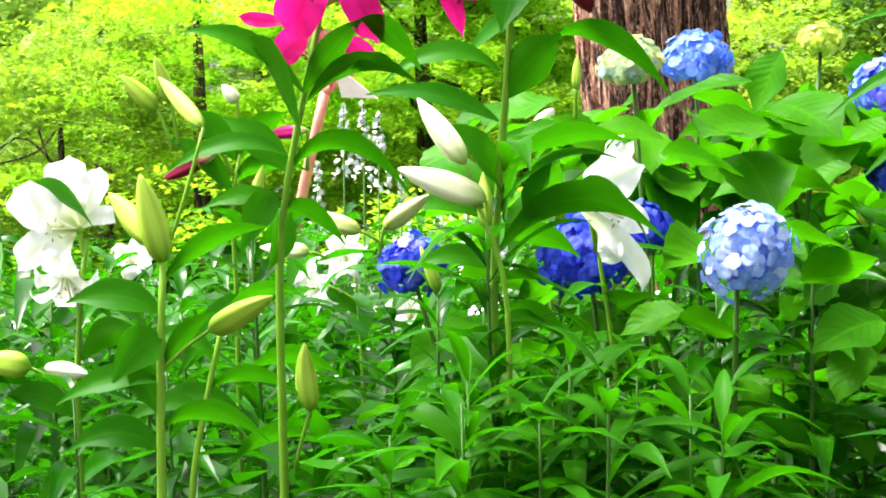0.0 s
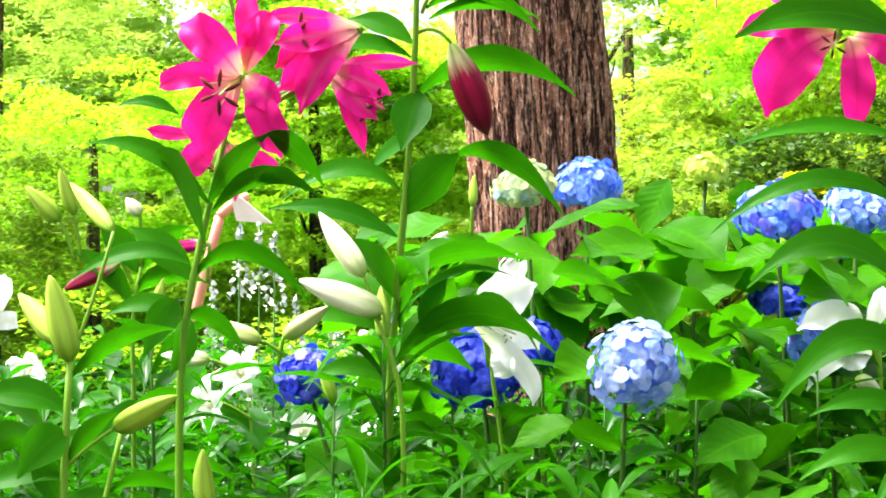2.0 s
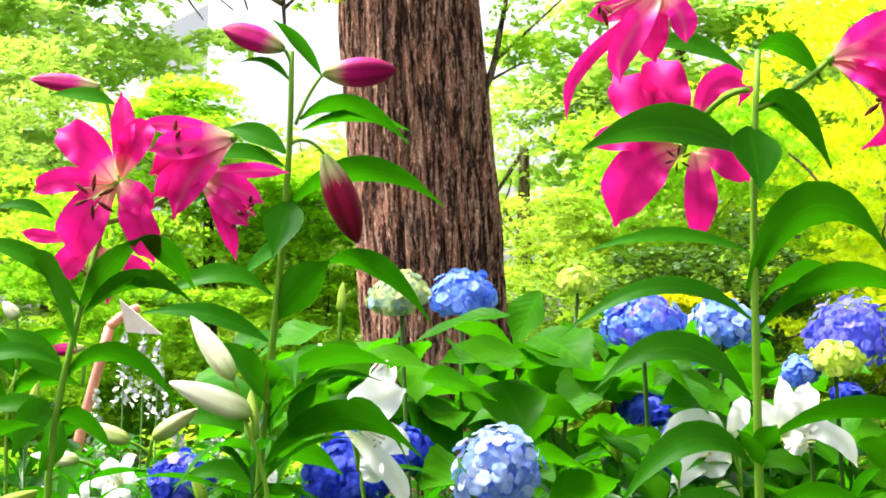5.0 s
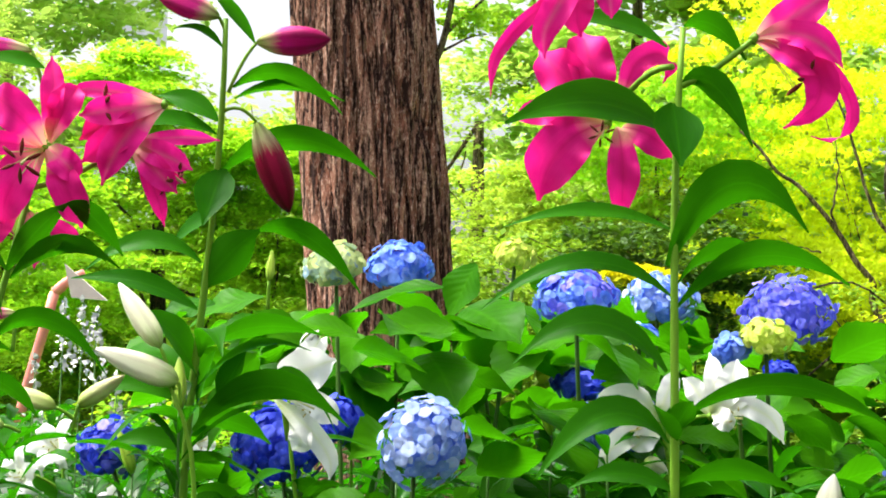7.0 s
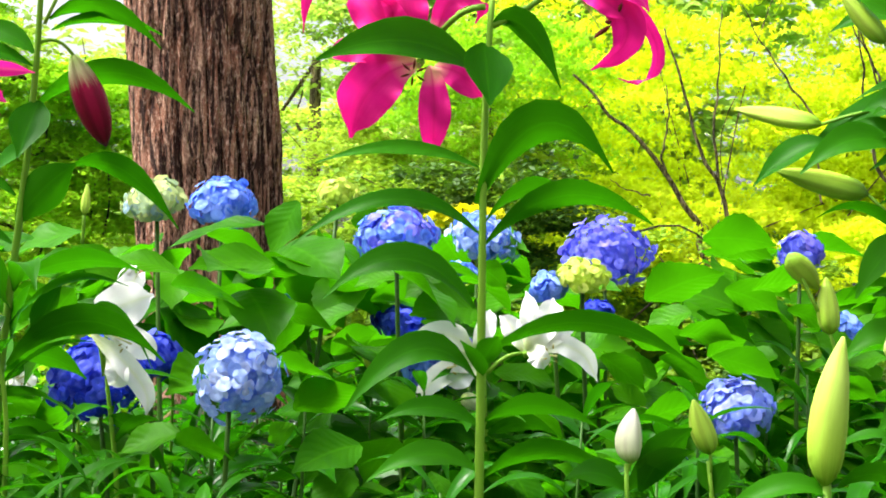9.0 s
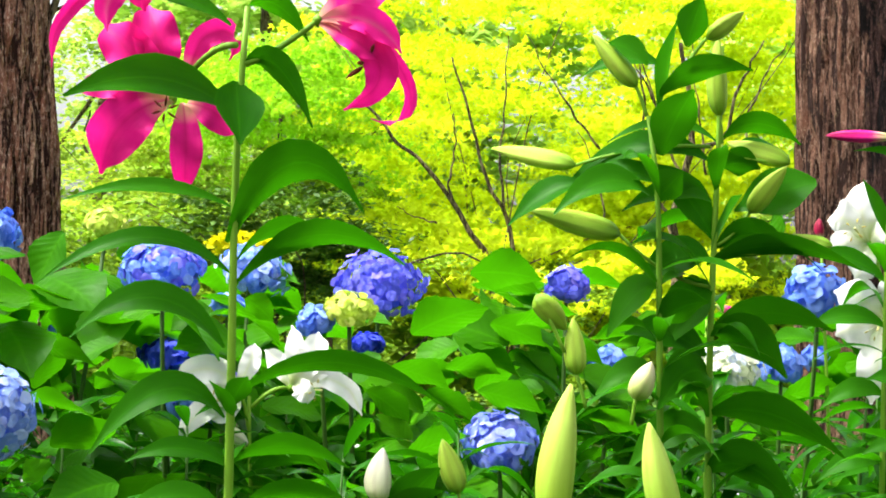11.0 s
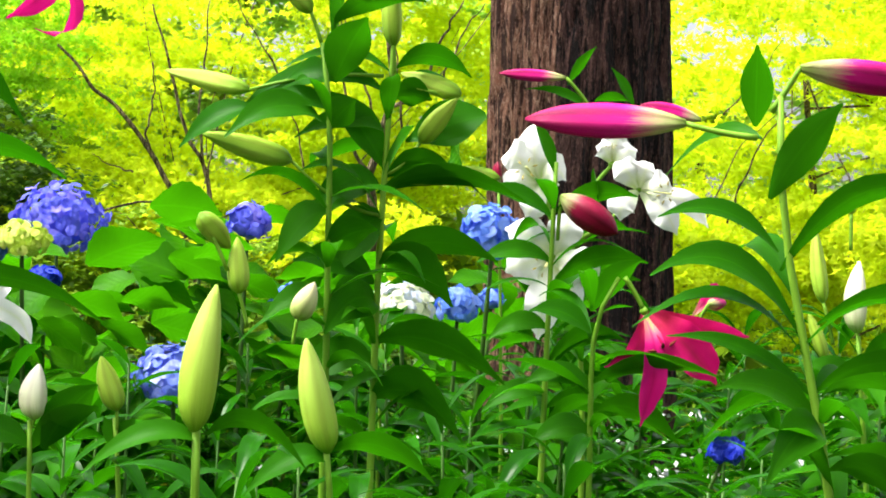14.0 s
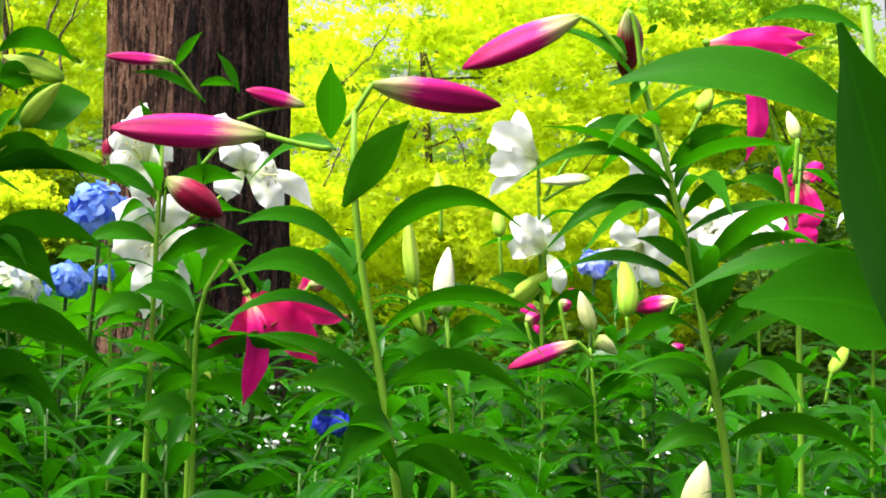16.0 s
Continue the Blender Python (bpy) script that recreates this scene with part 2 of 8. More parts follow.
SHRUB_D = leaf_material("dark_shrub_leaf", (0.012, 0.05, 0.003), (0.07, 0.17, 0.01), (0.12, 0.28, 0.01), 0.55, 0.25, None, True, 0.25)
SHRUB_M = leaf_material("mid_green_shrub_leaf", (0.04, 0.13, 0.004), (0.22, 0.36, 0.02), (0.3, 0.5, 0.02), 0.6, 0.35, None, True, 0.2)
CANOPY = leaf_material("canopy_leaf", (0.04, 0.11, 0.015), (0.09, 0.20, 0.03), (0.15, 0.35, 0.03), 0.6, 0.25, None, True, 0.3)
# Dark end lowered to put the shaded gaps of the bed into the colour.
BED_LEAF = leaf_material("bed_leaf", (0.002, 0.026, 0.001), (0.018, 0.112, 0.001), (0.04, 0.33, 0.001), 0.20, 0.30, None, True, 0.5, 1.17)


def bark_material(name, dark, mid, light, ridges=62.0):
    """Long upright ridges broken into short flakes, with deep dark fissures between them."""
    g = Graph(name)
    ridge = g.noise(ridges, 3, 0.55, stretch=(1, 1, 0.085))
    flake = g.noise(95, 4, 0.65, stretch=(1, 1, 0.36))
    grain = g.noise(220, 3, 0.6, stretch=(1, 1, 0.45))
    broad_tone = g.noise(9, 4, 0.6, stretch=(2, 2, 0.5))
    col = g.ramp(broad_tone, (0.34, mid), (0.70, tuple((a + b) / 2 for a, b in zip(mid, light))))
    col = g.mix(g.ramp(flake, (0.53, (0, 0, 0)), (0.62, (1, 1, 1))), col, light)
    col = g.mix(g.ramp(grain, (0.36, (0.7, 0.7, 0.7)), (0.55, (0, 0, 0))), col, tuple(c * 0.5 for c in mid))
    gap = g.math("ADD", ridge, g.math("MULTIPLY", g.math("SUBTRACT", flake, 0.5), 0.45))
    col = g.mix(g.ramp(gap, (0.42, (1, 1, 1)), (0.50, (0, 0, 0))), col, dark)
    g.bump(g.math("ADD", g.ramp(gap, (0.40, (0, 0, 0)), (0.56, (1, 1, 1))), g.math("MULTIPLY", flake, 0.6)), 1.0, 0.03)
    return g.finish(col, 0.85, 0, 0.25)


BARK = bark_material("brown_bark", (0.034, 0.010, 0.006), (0.38, 0.135, 0.078), (0.80, 0.51, 0.38), 54.0)
# Nearly black: shade on most of the second trunk is put into this colour.
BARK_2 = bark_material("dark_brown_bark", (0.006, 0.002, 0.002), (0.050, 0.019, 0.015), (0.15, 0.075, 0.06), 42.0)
# Lighter copy of that bark, with the sunlit side put into its colour.
BARK_LIT = bark_material("lit_bark", (0.04, 0.015, 0.010), (0.27, 0.115, 0.07), (0.52, 0.31, 0.22), 42.0)
TWIG = bark_material("twig_bark", (0.02, 0.014, 0.01), (0.10, 0.065, 0.04), (0.20, 0.14, 0.09))
BRANCH = bark_material("grey_branch_bark", (0.05, 0.035, 0.018), (0.20, 0.15, 0.075), (0.36, 0.28, 0.16))


def soil_material():
    g = Graph("garden_soil")
    a, b = g.noise(0.7, 4), g.noise(30, 5, 0.7)
    col = g.ramp(b, (0.3, (0.012, 0.009, 0.006)), (0.55, (0.04, 0.028, 0.018)), (0.75, (0.10, 0.08, 0.055)))
    col = g.mix(g.ramp(a, (0.4, (0, 0, 0)), (0.6, (1, 1, 1))), col, (0.012, 0.035, 0.004))
    g.bump(b, 0.8, 0.03)
    return g.finish(col, 0.95, 0, 0.2)


def plain_material(name, col, rough=0.6, var=0.3):
    g = Graph(name)
    c = g.mix(g.ramp(g.noise(12, 4), (0.35, (0, 0, 0)), (0.75, (1, 1, 1))), col, tuple(x * (1 - var) for x in col))
    return g.finish(c, rough, 0, 0.3)


SOIL = soil_material()
TINY_WHITE = plain_material("tiny_white_speck", (0.66, 0.66, 0.64), 0.7, 0.25)


# ---------- shapes ----------
def smooth_mesh(name, verts, faces, material, uvs=None):
    me = bpy.data.meshes.new(name)
    me.from_pydata([tuple(v) for v in verts], [], faces)
    if uvs is not None:
        layer = me.uv_layers.new(name="UVMap")
        idx = np.empty(len(me.loops), dtype=np.int32)
        me.loops.foreach_get("vertex_index", idx)
        layer.data.foreach_set("uv", np.asarray(uvs, dtype=np.float32)[idx].ravel())
    me.polygons.foreach_set("use_smooth", [True] * len(me.polygons))
    me.materials.append(material)
    return me


def link_part(name, me, parent, where=(0, 0, 0), label="", turn=None):
    """One mesh object under a thing or part; where is in the parent's own space."""
    ob = new(name, me)
    ob.parent = parent
    ob.matrix_basis = Matrix.Translation(where) @ (turn or Matrix())
    if label:
        ob["label"] = label
    return ob


def thing(name, where, label, category, group="", kind=""):
    e = new(name)
    e.empty_display_size = 0.05
    e.location = where
    return tagged(e, label, category, group, kind)


def unit(v):
    v = np.asarray(v, float)
    return v / (np.linalg.norm(v) + 1e-9)


def bezier(points, n):
    p = [np.asarray(q, float) for q in points]
    s = np.linspace(0, 1, n)[:, None]
    if len(p) == 3:
        return (1 - s) ** 2 * p[0] + 2 * s * (1 - s) * p[1] + s**2 * p[2]
    return (1 - s) ** 3 * p[0] + 3 * s * (1 - s) ** 2 * p[1] + 3 * s**2 * (1 - s) * p[2] + s**3 * p[3]


def polyline(points, n):
    p = np.asarray(points, float)
    d = np.r_[0, np.cumsum(np.linalg.norm(np.diff(p, axis=0), axis=1))]
    s = np.linspace(0, d[-1], n)
    q = np.stack([np.interp(s, d, p[:, k]) for k in range(3)], 1)
    for _ in range(2):
        q[1:-1] = 0.25 * q[:-2] + 0.5 * q[1:-1] + 0.25 * q[2:]
    return q


def tube_mesh(name, path, radii, material, sides=7):
    path = np.asarray(path, float)
    n = len(path)
    radii = np.interp(np.linspace(0, 1, n), np.linspace(0, 1, len(radii)), radii)
    tang = np.gradient(path, axis=0)
    verts, faces, uvs = [], [], []
    ref = np.array([0.31, 0.95, 0.05]) if abs(unit(tang[0])[2]) > 0.8 else np.array([0, 0, 1.0])
    for k in range(n):
        t = unit(tang[k])
        a = unit(np.cross(t, ref))
        b = np.cross(t, a)
        for j in range(sides):
            ang = 2 * math.pi * j / sides
            verts.append(path[k] + radii[k] * (math.cos(ang) * a + math.sin(ang) * b))
            uvs.append((j / sides, k / (n - 1)))
    for k in range(n - 1):
        for j in range(sides):
            j2 = (j + 1) % sides
            faces.append((k * sides + j, k * sides + j2, (k + 1) * sides + j2, (k + 1) * sides + j))
    faces.append(tuple(range(sides))[::-1])
    faces.append(tuple((n - 1) * sides + j for j in range(sides)))
    return smooth_mesh(name, verts, faces, material, uvs)


HYD_SHAPE = (0.66, 0.95, 1.0, 0.86, 0.54)


def blade_mesh(name, spine, width, side, fold, material, cols=4, wave=0.0, shape=(0.55, 0.9, 1.0, 0.85, 0.5), phase=0.0, twist=0.0):
    """A leaf or petal: a strip along a spine, folded along its midrib."""
    spine = np.asarray(spine, float)
    n = len(spine)
    s = np.linspace(0, 1, n)
    w = np.interp(s, np.linspace(0.0, 0.96, len(shape) + 2), (0.12, *shape, 0.06)) * width * 0.5
    if shape is HYD_SHAPE:
        w = w * (1 + 0.03 * np.where(np.arange(n) % 2, 1, -1))
    tang = np.gradient(spine, axis=0)
    verts, uvs, faces = [], [], []
    side = unit(side)
    for k in range(n):
        t = unit(tang[k])
        sd = unit(side - t * (side @ t))
        nm = np.cross(sd, t)
        a = twist * s[k]
        sd, nm = math.cos(a) * sd + math.sin(a) * nm, math.cos(a) * nm - math.sin(a) * sd
        for j in range(cols + 1):
            x = 2 * j / cols - 1
            lift = fold * abs(x) ** 1.4 * w[k] + wave * w[k] * abs(x) ** 2 * math.sin(phase + (9 if wave < 0.16 else 17) * s[k] + (2.1 if x > 0 else 0))
            verts.append(spine[k] + sd * (x * w[k] * (1 - 0.25 * fold * abs(x))) + nm * lift)
            uvs.append((j / cols, s[k]))
    for k in range(n - 1):
        for j in range(cols):
            a = k * (cols + 1) + j
            faces.append((a, a + 1, a + cols + 2, a + cols + 1))
    return smooth_mesh(name, verts, faces, material, uvs)


def spindle_mesh(name, base, tip, radius, material, bend=0.0, sides=12, rows=13, profile=(0.52, 0.74, 0.88, 0.97, 1.0, 0.97, 0.89, 0.74, 0.50)):
    base, tip = np.asarray(base, float), np.asarray(tip, float)
    axis = tip - base
    t = unit(axis)
    a = unit(np.cross(t, (0.2, 0.3, 0.93)))
    b = np.cross(t, a)
    verts, faces, uvs = [], [], []
    prof = np.interp(np.linspace(0, 1, rows), np.linspace(0, 1, len(profile) + 2), (0.20, *profile, 0.08))
    for k in range(rows):
        s = k / (rows - 1)
        c = base + axis * s + a * (bend * radius * math.sin(math.pi * s))
        for j in range(sides):
            ang = 2 * math.pi * j / sides
            r = radius * prof[k] * (1 + (0.07 if material is BUD_TALL else 0.13) * math.cos(3 * ang))
            verts.append(c + r * (math.cos(ang) * a + math.sin(ang) * b))
            uvs.append((j / sides, s))
    for k in range(rows - 1):
        for j in range(sides):
            j2 = (j + 1) % sides
            faces.append((k * sides + j, k * sides + j2, (k + 1) * sides + j2, (k + 1) * sides + j))
    faces.append(tuple(range(sides))[::-1])
    faces.append(tuple((rows - 1) * sides + j for j in range(sides)))
    return smooth_mesh(name, verts, faces, material, uvs)


def quad_cloud(name, quads, material):
    """Many small leaves as one mesh; quads has the shape (n, 4, 3), or (n, 3, 3) for pointed lobes."""
    quads = np.asarray(quads, np.float32)
    n, k = quads.shape[:2]
    me = bpy.data.meshes.new(name)
    me.vertices.add(k * n)
    me.vertices.foreach_set("co", quads.ravel())
    me.loops.add(k * n)
    me.loops.foreach_set("vertex_index", np.arange(k * n, dtype=np.int32))
    me.polygons.add(n)
    me.polygons.foreach_set("loop_start", np.arange(0, k * n, k, dtype=np.int32))
    me.polygons.foreach_set("loop_total", np.full(n, k, dtype=np.int32))
    me.update(calc_edges=True)
    me.materials.append(material)
    return me


def leaf_quads(rng, centres, size, flat=0.7, slim=0.55):
    """Pointed leaves at the centres, lying more or less level."""
    n = len(centres)
    normal = rng.normal(size=(n, 3)) * (1 - flat) + np.array([0, 0, 1.0]) * flat
    normal /= np.linalg.norm(normal, axis=1, keepdims=True)
    along = np.cross(normal, rng.normal(size=(n, 3)))
    along /= np.linalg.norm(along, axis=1, keepdims=True) + 1e-9
    across = np.cross(normal, along)
    ln = size * rng.uniform(0.6, 1.25, (n, 1))
    sag = normal * ln * -0.18
    return np.stack([centres - along * ln * 0.5, centres + across * ln * slim * 0.5 + sag * 0.2, centres + along * ln * 0.5 + sag, centres - across * ln * slim * 0.5 + sag * 0.2], 1)


def lobed_quads(rng, centres, size, flat=0.6):
    """Maple leaves of three slim pointed lobes that spread from the stalk."""
    n = len(centres)
    normal = rng.normal(size=(n, 3)) * (1 - flat) + np.array([0, 0, 1.0]) * flat
    normal /= np.linalg.norm(normal, axis=1, keepdims=True)
    along = np.cross(normal, rng.normal(size=(n, 3)))
    along /= np.linalg.norm(along, axis=1, keepdims=True) + 1e-9
    across = np.cross(normal, along)
    ln = size * rng.uniform(0.65, 1.25, (n, 1))
    out = []
    for turn, reach in ((-0.85, 0.85), (0.0, 1.0), (0.85, 0.85)):
        d = math.cos(turn) * along + math.sin(turn) * across
        e = math.cos(turn) * across - math.sin(turn) * along
        tip = centres + d * ln * reach - normal * ln * 0.22
        mid = centres + d * ln * reach * 0.16
        out.append(np.stack([mid + e * ln * 0.20, tip, mid - e * ln * 0.20], 1))
    return np.concatenate(out)


def curved_leaves(name, rng, base, heading, length, width, rise, sag, tilt, material):
    """Many arching narrow leaves as one mesh."""
    n = len(base)
    t = np.linspace(0, 1, 6)
    d = np.stack([np.cos(heading), np.sin(heading), np.zeros(n)], 1)
    side = np.stack([-np.sin(heading), np.cos(heading), np.zeros(n)], 1) * np.cos(tilt)[:, None] + np.array([0, 0, 1.0]) * np.sin(tilt)[:, None]
    up = np.array([0, 0, 1.0])
    prof = np.array([0.18, 0.80, 1.0, 0.85, 0.5, 0.04])
    spine = base[:, None] + d[:, None] * (t[None, :, None] * length[:, None, None]) + up * ((rise[:, None] * t - sag[:, None] * t**2) * length[:, None])[..., None]
    half = (width[:, None] * prof * 0.5)[..., None] * side[:, None]
    fold = up * (width[:, None] * prof * 0.10)[..., None]
    verts = np.stack([spine - half + fold, spine, spine + half + fold], 2).reshape(-1, 3)
    k, j = np.meshgrid(np.arange(5), np.arange(2), indexing="ij")
    q = (k * 3 + j).ravel()
    quad = np.stack([q, q + 1, q + 4, q + 3], 1)
    faces = (quad[None] + (np.arange(n) * 18)[:, None, None]).reshape(-1, 4)
    me = bpy.data.meshes.new(name)
    me.vertices.add(len(verts))
    me.vertices.foreach_set("co", verts.astype(np.float32).ravel())
    me.loops.add(faces.size)
    me.loops.foreach_set("vertex_index", faces.astype(np.int32).ravel())
    me.polygons.add(len(faces))
    me.polygons.foreach_set("loop_start", np.arange(0, faces.size, 4, dtype=np.int32))
    me.polygons.foreach_set("loop_total", np.full(len(faces), 4, dtype=np.int32))
    me.polygons.foreach_set("use_smooth", np.ones(len(faces), dtype=bool))
    me.update(calc_edges=True)
    me.materials.append(material)
    return me


# ---------- kinds of plants ----------
def lily(label, points, radius=0.0075, group="tall lilies"):
    """A lily stem through the points, down to the bed; leaves, buds and flowers are added to it."""
    x, y, z = points[0]
    p = thing("lily_plant", (x, y, 0.0), label, "lily", group)
    path = polyline([(0, 0, -0.02), (0, 0, z * 0.5)] + [(a - x, b - y, c) for a, b, c in points], 22)
    link_part("stem", tube_mesh("stem", path, (radius * 1.25, radius * 1.05, radius * 0.9, radius * 0.6), STEM, 9), p)
    return p


def rel(p, q):
    return np.asarray(q, float) - np.asarray(p.location, float)


def leaf(p, base, tip, width, arch=0.25, roll=50, fold=0.25, material=None, twist=0.0):
    """A lily leaf from its stem to its tip. arch: rise over length; roll: how far its face turns off the level."""
    b, t = rel(p, base), rel(p, tip)
    d = t - b
    ln = np.linalg.norm(d)
    ctrl = b + d * 0.45 + np.array([0, 0, 1.0]) * arch * ln * 1.3
    spine = bezier([np.zeros(3), (ctrl - b), d], 11)
    level = unit(np.cross(d, (0, 0, 1.0)) if np.hypot(d[0], d[1]) > 0.02 else np.array([1.0, 0.2, 0]))
    up = np.cross(level, unit(d))
    side = math.cos(radians(roll)) * level + math.sin(radians(roll)) * up
    me = blade_mesh("leaf", spine, width, side, fold, material or LILY_LEAF, 4, 0.06, phase=ln * 90, twist=twist)
    return link_part("leaf", me, p, b)


def stalk(p, a, b, radius=0.004, lift=0.15):
    a, b = rel(p, a), rel(p, b)
    mid = (a + b) / 2 + np.array([0, 0, 1.0]) * lift * np.linalg.norm(b - a)
    return link_part("flower_stalk", tube_mesh("flower_stalk", bezier([np.zeros(3), mid - a, b - a], 7), (radius, radius * 0.85), STEM, 7), p, a)


def bud(p, base, tip, radius, material, bend=0.15, label=""):
    b, t = rel(p, base), rel(p, tip)
    return link_part("bud", spindle_mesh("bud", np.zeros(3), t - b, radius, material, bend, 14, 15, BLUNT if material in (BUD_GREEN, BUD_TALL, BUD_WHITE, BUD_CREAM) else SLIM), p, b, label)


def petal_meshes(material, curl, spread, length, width):
    """A wide and a narrow petal of a trumpet flower along +z, flaring in +x."""
    made = []
    for wide, wv in ((1.0, 0.34), (0.72, 0.20)):
        L, R, c = length, spread * (1.0 if wide == 1.0 else 1.06), curl
        pts = np.concatenate([
            bezier([(0.005, 0, 0), (0.010, 0, 0.40 * L), (0.14 * R, 0, 0.66 * L), (0.40 * R, 0, 0.84 * L)], 14)[:-1],
            bezier([(0.40 * R, 0, 0.84 * L), (0.72 * R, 0, 1.05 * L), (R, 0, (1.0 - 0.5 * c) * L), (R * (1.04 - 0.30 * c), 0, (0.88 - 1.0 * c) * L)], 18)])
        spine = polyline(pts, 17)
        made.append(blade_mesh("petal", spine, width * wide, (0, 1, 0), 0.20, material, 6, wv, (0.30, 0.44, 0.62, 0.84, 0.98, 1.0, 0.86, 0.60, 0.32), phase=wide * 3))
    return made


PETALS = {"white": petal_meshes(WHITE, 0.42, 0.125, 0.12, 0.084), "white_half": petal_meshes(WHITE, 0.4, 0.075, 0.14, 0.064)}
TUBE = spindle_mesh("flower", (0, 0, -0.009), (0, 0, 0.009), 0.0075, STEM, 0, 9, 7, (0.7, 1.0, 0.7))
FILAMENT_W = bud_material("pale_filament", (0.0, (0.50, 0.62, 0.20)), (1.0, (0.66, 0.70, 0.52)))
STYLE = tube_mesh("pistil", [(0, 0, 0.01), (0.002, 0, 0.08), (0.008, 0, 0.135)], (0.002, 0.002, 0.0035), FILAMENT, 6)
FIL = tube_mesh("filament", bezier([(0.002, 0, 0.01), (0.008, 0, 0.06), (0.03, 0, 0.118)], 6), (0.0014, 0.001), FILAMENT, 5)
FIL_W = tube_mesh("filament", bezier([(0.002, 0, 0.01), (0.008, 0, 0.06), (0.03, 0, 0.118)], 6), (0.0014, 0.001), FILAMENT_W, 5)
ANTH = spindle_mesh("anther", (0.012, 0, 0.122), (0.050, 0, 0.115), 0.0045, ANTHER, 0, 6, 5, (0.8, 1, 0.8))

ANTH_Y = spindle_mesh("anther", (0.021, 0, 0.120), (0.038, 0, 0.117), 0.0026, bud_material("yellow_anther", (0.0, (0.30, 0.26, 0.05)), (1.0, (0.36, 0.30, 0.06)), through=0.0, rough=0.8), 0, 6, 5, (0.8, 1, 0.8))


def bloom(p, throat, facing, kind="white", size=1.0, spin=0.0, label=""):
    """An open lily flower whose throat is at the given place, facing along a direction."""
    q = Vector(facing).to_track_quat("Z", "Y").to_matrix().to_4x4() @ Matrix.Rotation(radians(spin), 4, "Z") @ Matrix.Scale(size, 4)
    f = link_part("flower", TUBE, p, rel(p, throat), label, q)
    for k in range(6):
        turn = Matrix.Rotation(radians(60 * k), 4, "Z") @ Matrix.Rotation(radians(((k * 37) % 13) - 6), 4, "Y")
        link_part("petal", PETALS[kind][k % 2], f, (0, 0, 0.004 * (k % 2)), "", turn)
    for k in range(6):
        turn = Matrix.Rotation(radians(60 * k + 20), 4, "Z")
        link_part("filament", FIL_W, f, (0, 0, 0), "", turn)
        link_part("anther", ANTH_Y, f, (0, 0, 0), "", turn)
    link_part("pistil", STYLE, f)
    return f


def flower(p, throat, facing, kind, size=1.0, label=""):
    """The heart of a flower whose petals are shaped one by one: its tube, stamens and pistil."""
    f = link_part("flower", TUBE, p, rel(p, throat), label)
    q = Vector(facing).to_track_quat("Z", "Y").to_matrix().to_4x4() @ Matrix.Scale(size * (0.62 if kind == "white" else 1.0), 4)
    for k in range(6):
        turn = q @ Matrix.Rotation(radians(60 * k + 20), 4, "Z")
        link_part("filament", FIL_W if kind == "white" else FIL, f, (0, 0, 0), "", turn)
        link_part("anther", ANTH_Y if kind == "white" else ANTH, f, (0, 0, 0), "", turn)
    link_part("pistil", STYLE, f, (0, 0, 0), "", q)
    return f


def petal(f, pts, width, side, material, fold=0.25, wave=0.22):
    """One petal along the given spine, which starts at the throat."""
    pts = [np.asarray(q, float) for q in pts]
    spine = bezier([pts[0], 2 * pts[1] - (pts[0] + pts[2]) / 2, pts[2]], 17) if len(pts) == 3 else polyline(pts, 19)
    me = blade_mesh("petal", spine, width, side, fold, material, 8, wave, (0.42, 0.68, 0.90, 1.0, 1.0, 0.90, 0.64), phase=width * 90)
    return link_part("petal", me, f)


def dress(p, points, count, seed, low=0.0, high=1.0, length=0.15, width=0.034):
    """Further narrow leaves set spirally along a stem."""
    rng = random.Random(seed)
    path = polyline(points, 30)
    for k in range(count):
        b = path[min(29, int(30 * (low + (high - low) * (k + rng.random()) / count)))]
        a = k * 2.39996 + seed
        d = np.array([math.cos(a), math.sin(a), rng.uniform(-0.25, 0.45)]) * length * rng.uniform(0.8, 1.2)
        leaf(p, b, b + d, width * rng.uniform(0.85, 1.2), rng.uniform(0.15, 0.4), rng.uniform(-35, 35), 0.25)


def floret_mesh(material, cup, seed):
    """Four rounded sepals round a tiny eye, 1 unit across."""
    rng = random.Random(seed)
    verts, faces, uvs = [], [], []
    for k in range(4):
        a0 = math.pi / 2 * k + rng.uniform(-0.12, 0.12)
        b = len(verts)
        ln = rng.uniform(0.46, 0.58)
        for r, w, z in ((0.02, 0.06, 0.0), (0.20, 0.25, 0.04 + cup * 0.04), (0.37, 0.33, 0.03 + cup * 0.11), (ln, 0.13, cup * 0.17 - 0.05)):
            for sgn in (-1, 0, 1):
                x, y = r, w * sgn
                verts.append((x * math.cos(a0) - y * math.sin(a0), x * math.sin(a0) + y * math.cos(a0), z + (0.03 if sgn else 0) + 0.004 * k))
                uvs.append((0.5 + sgn * 0.5, r / 0.58))
        for i in range(3):
            for j in range(2):
                c = b + i * 3 + j
                faces.append((c, c + 1, c + 4, c + 3))
    return smooth_mesh("floret", verts, faces, material, uvs)


FLORETS = {m.name: [floret_mesh(m, c, i) for i, c in enumerate((0.2, 0.6, -0.3))] for m in (BLUE, PALE, DEEP, VIOLET, LIME, MIXED, CREAM, LILAC)}


HEADS = []


def shrub(label, where, group="hydrangeas"):
    return thing("hydrangea_shrub", (where[0], where[1], 0.0), label, "hydrangea", group)


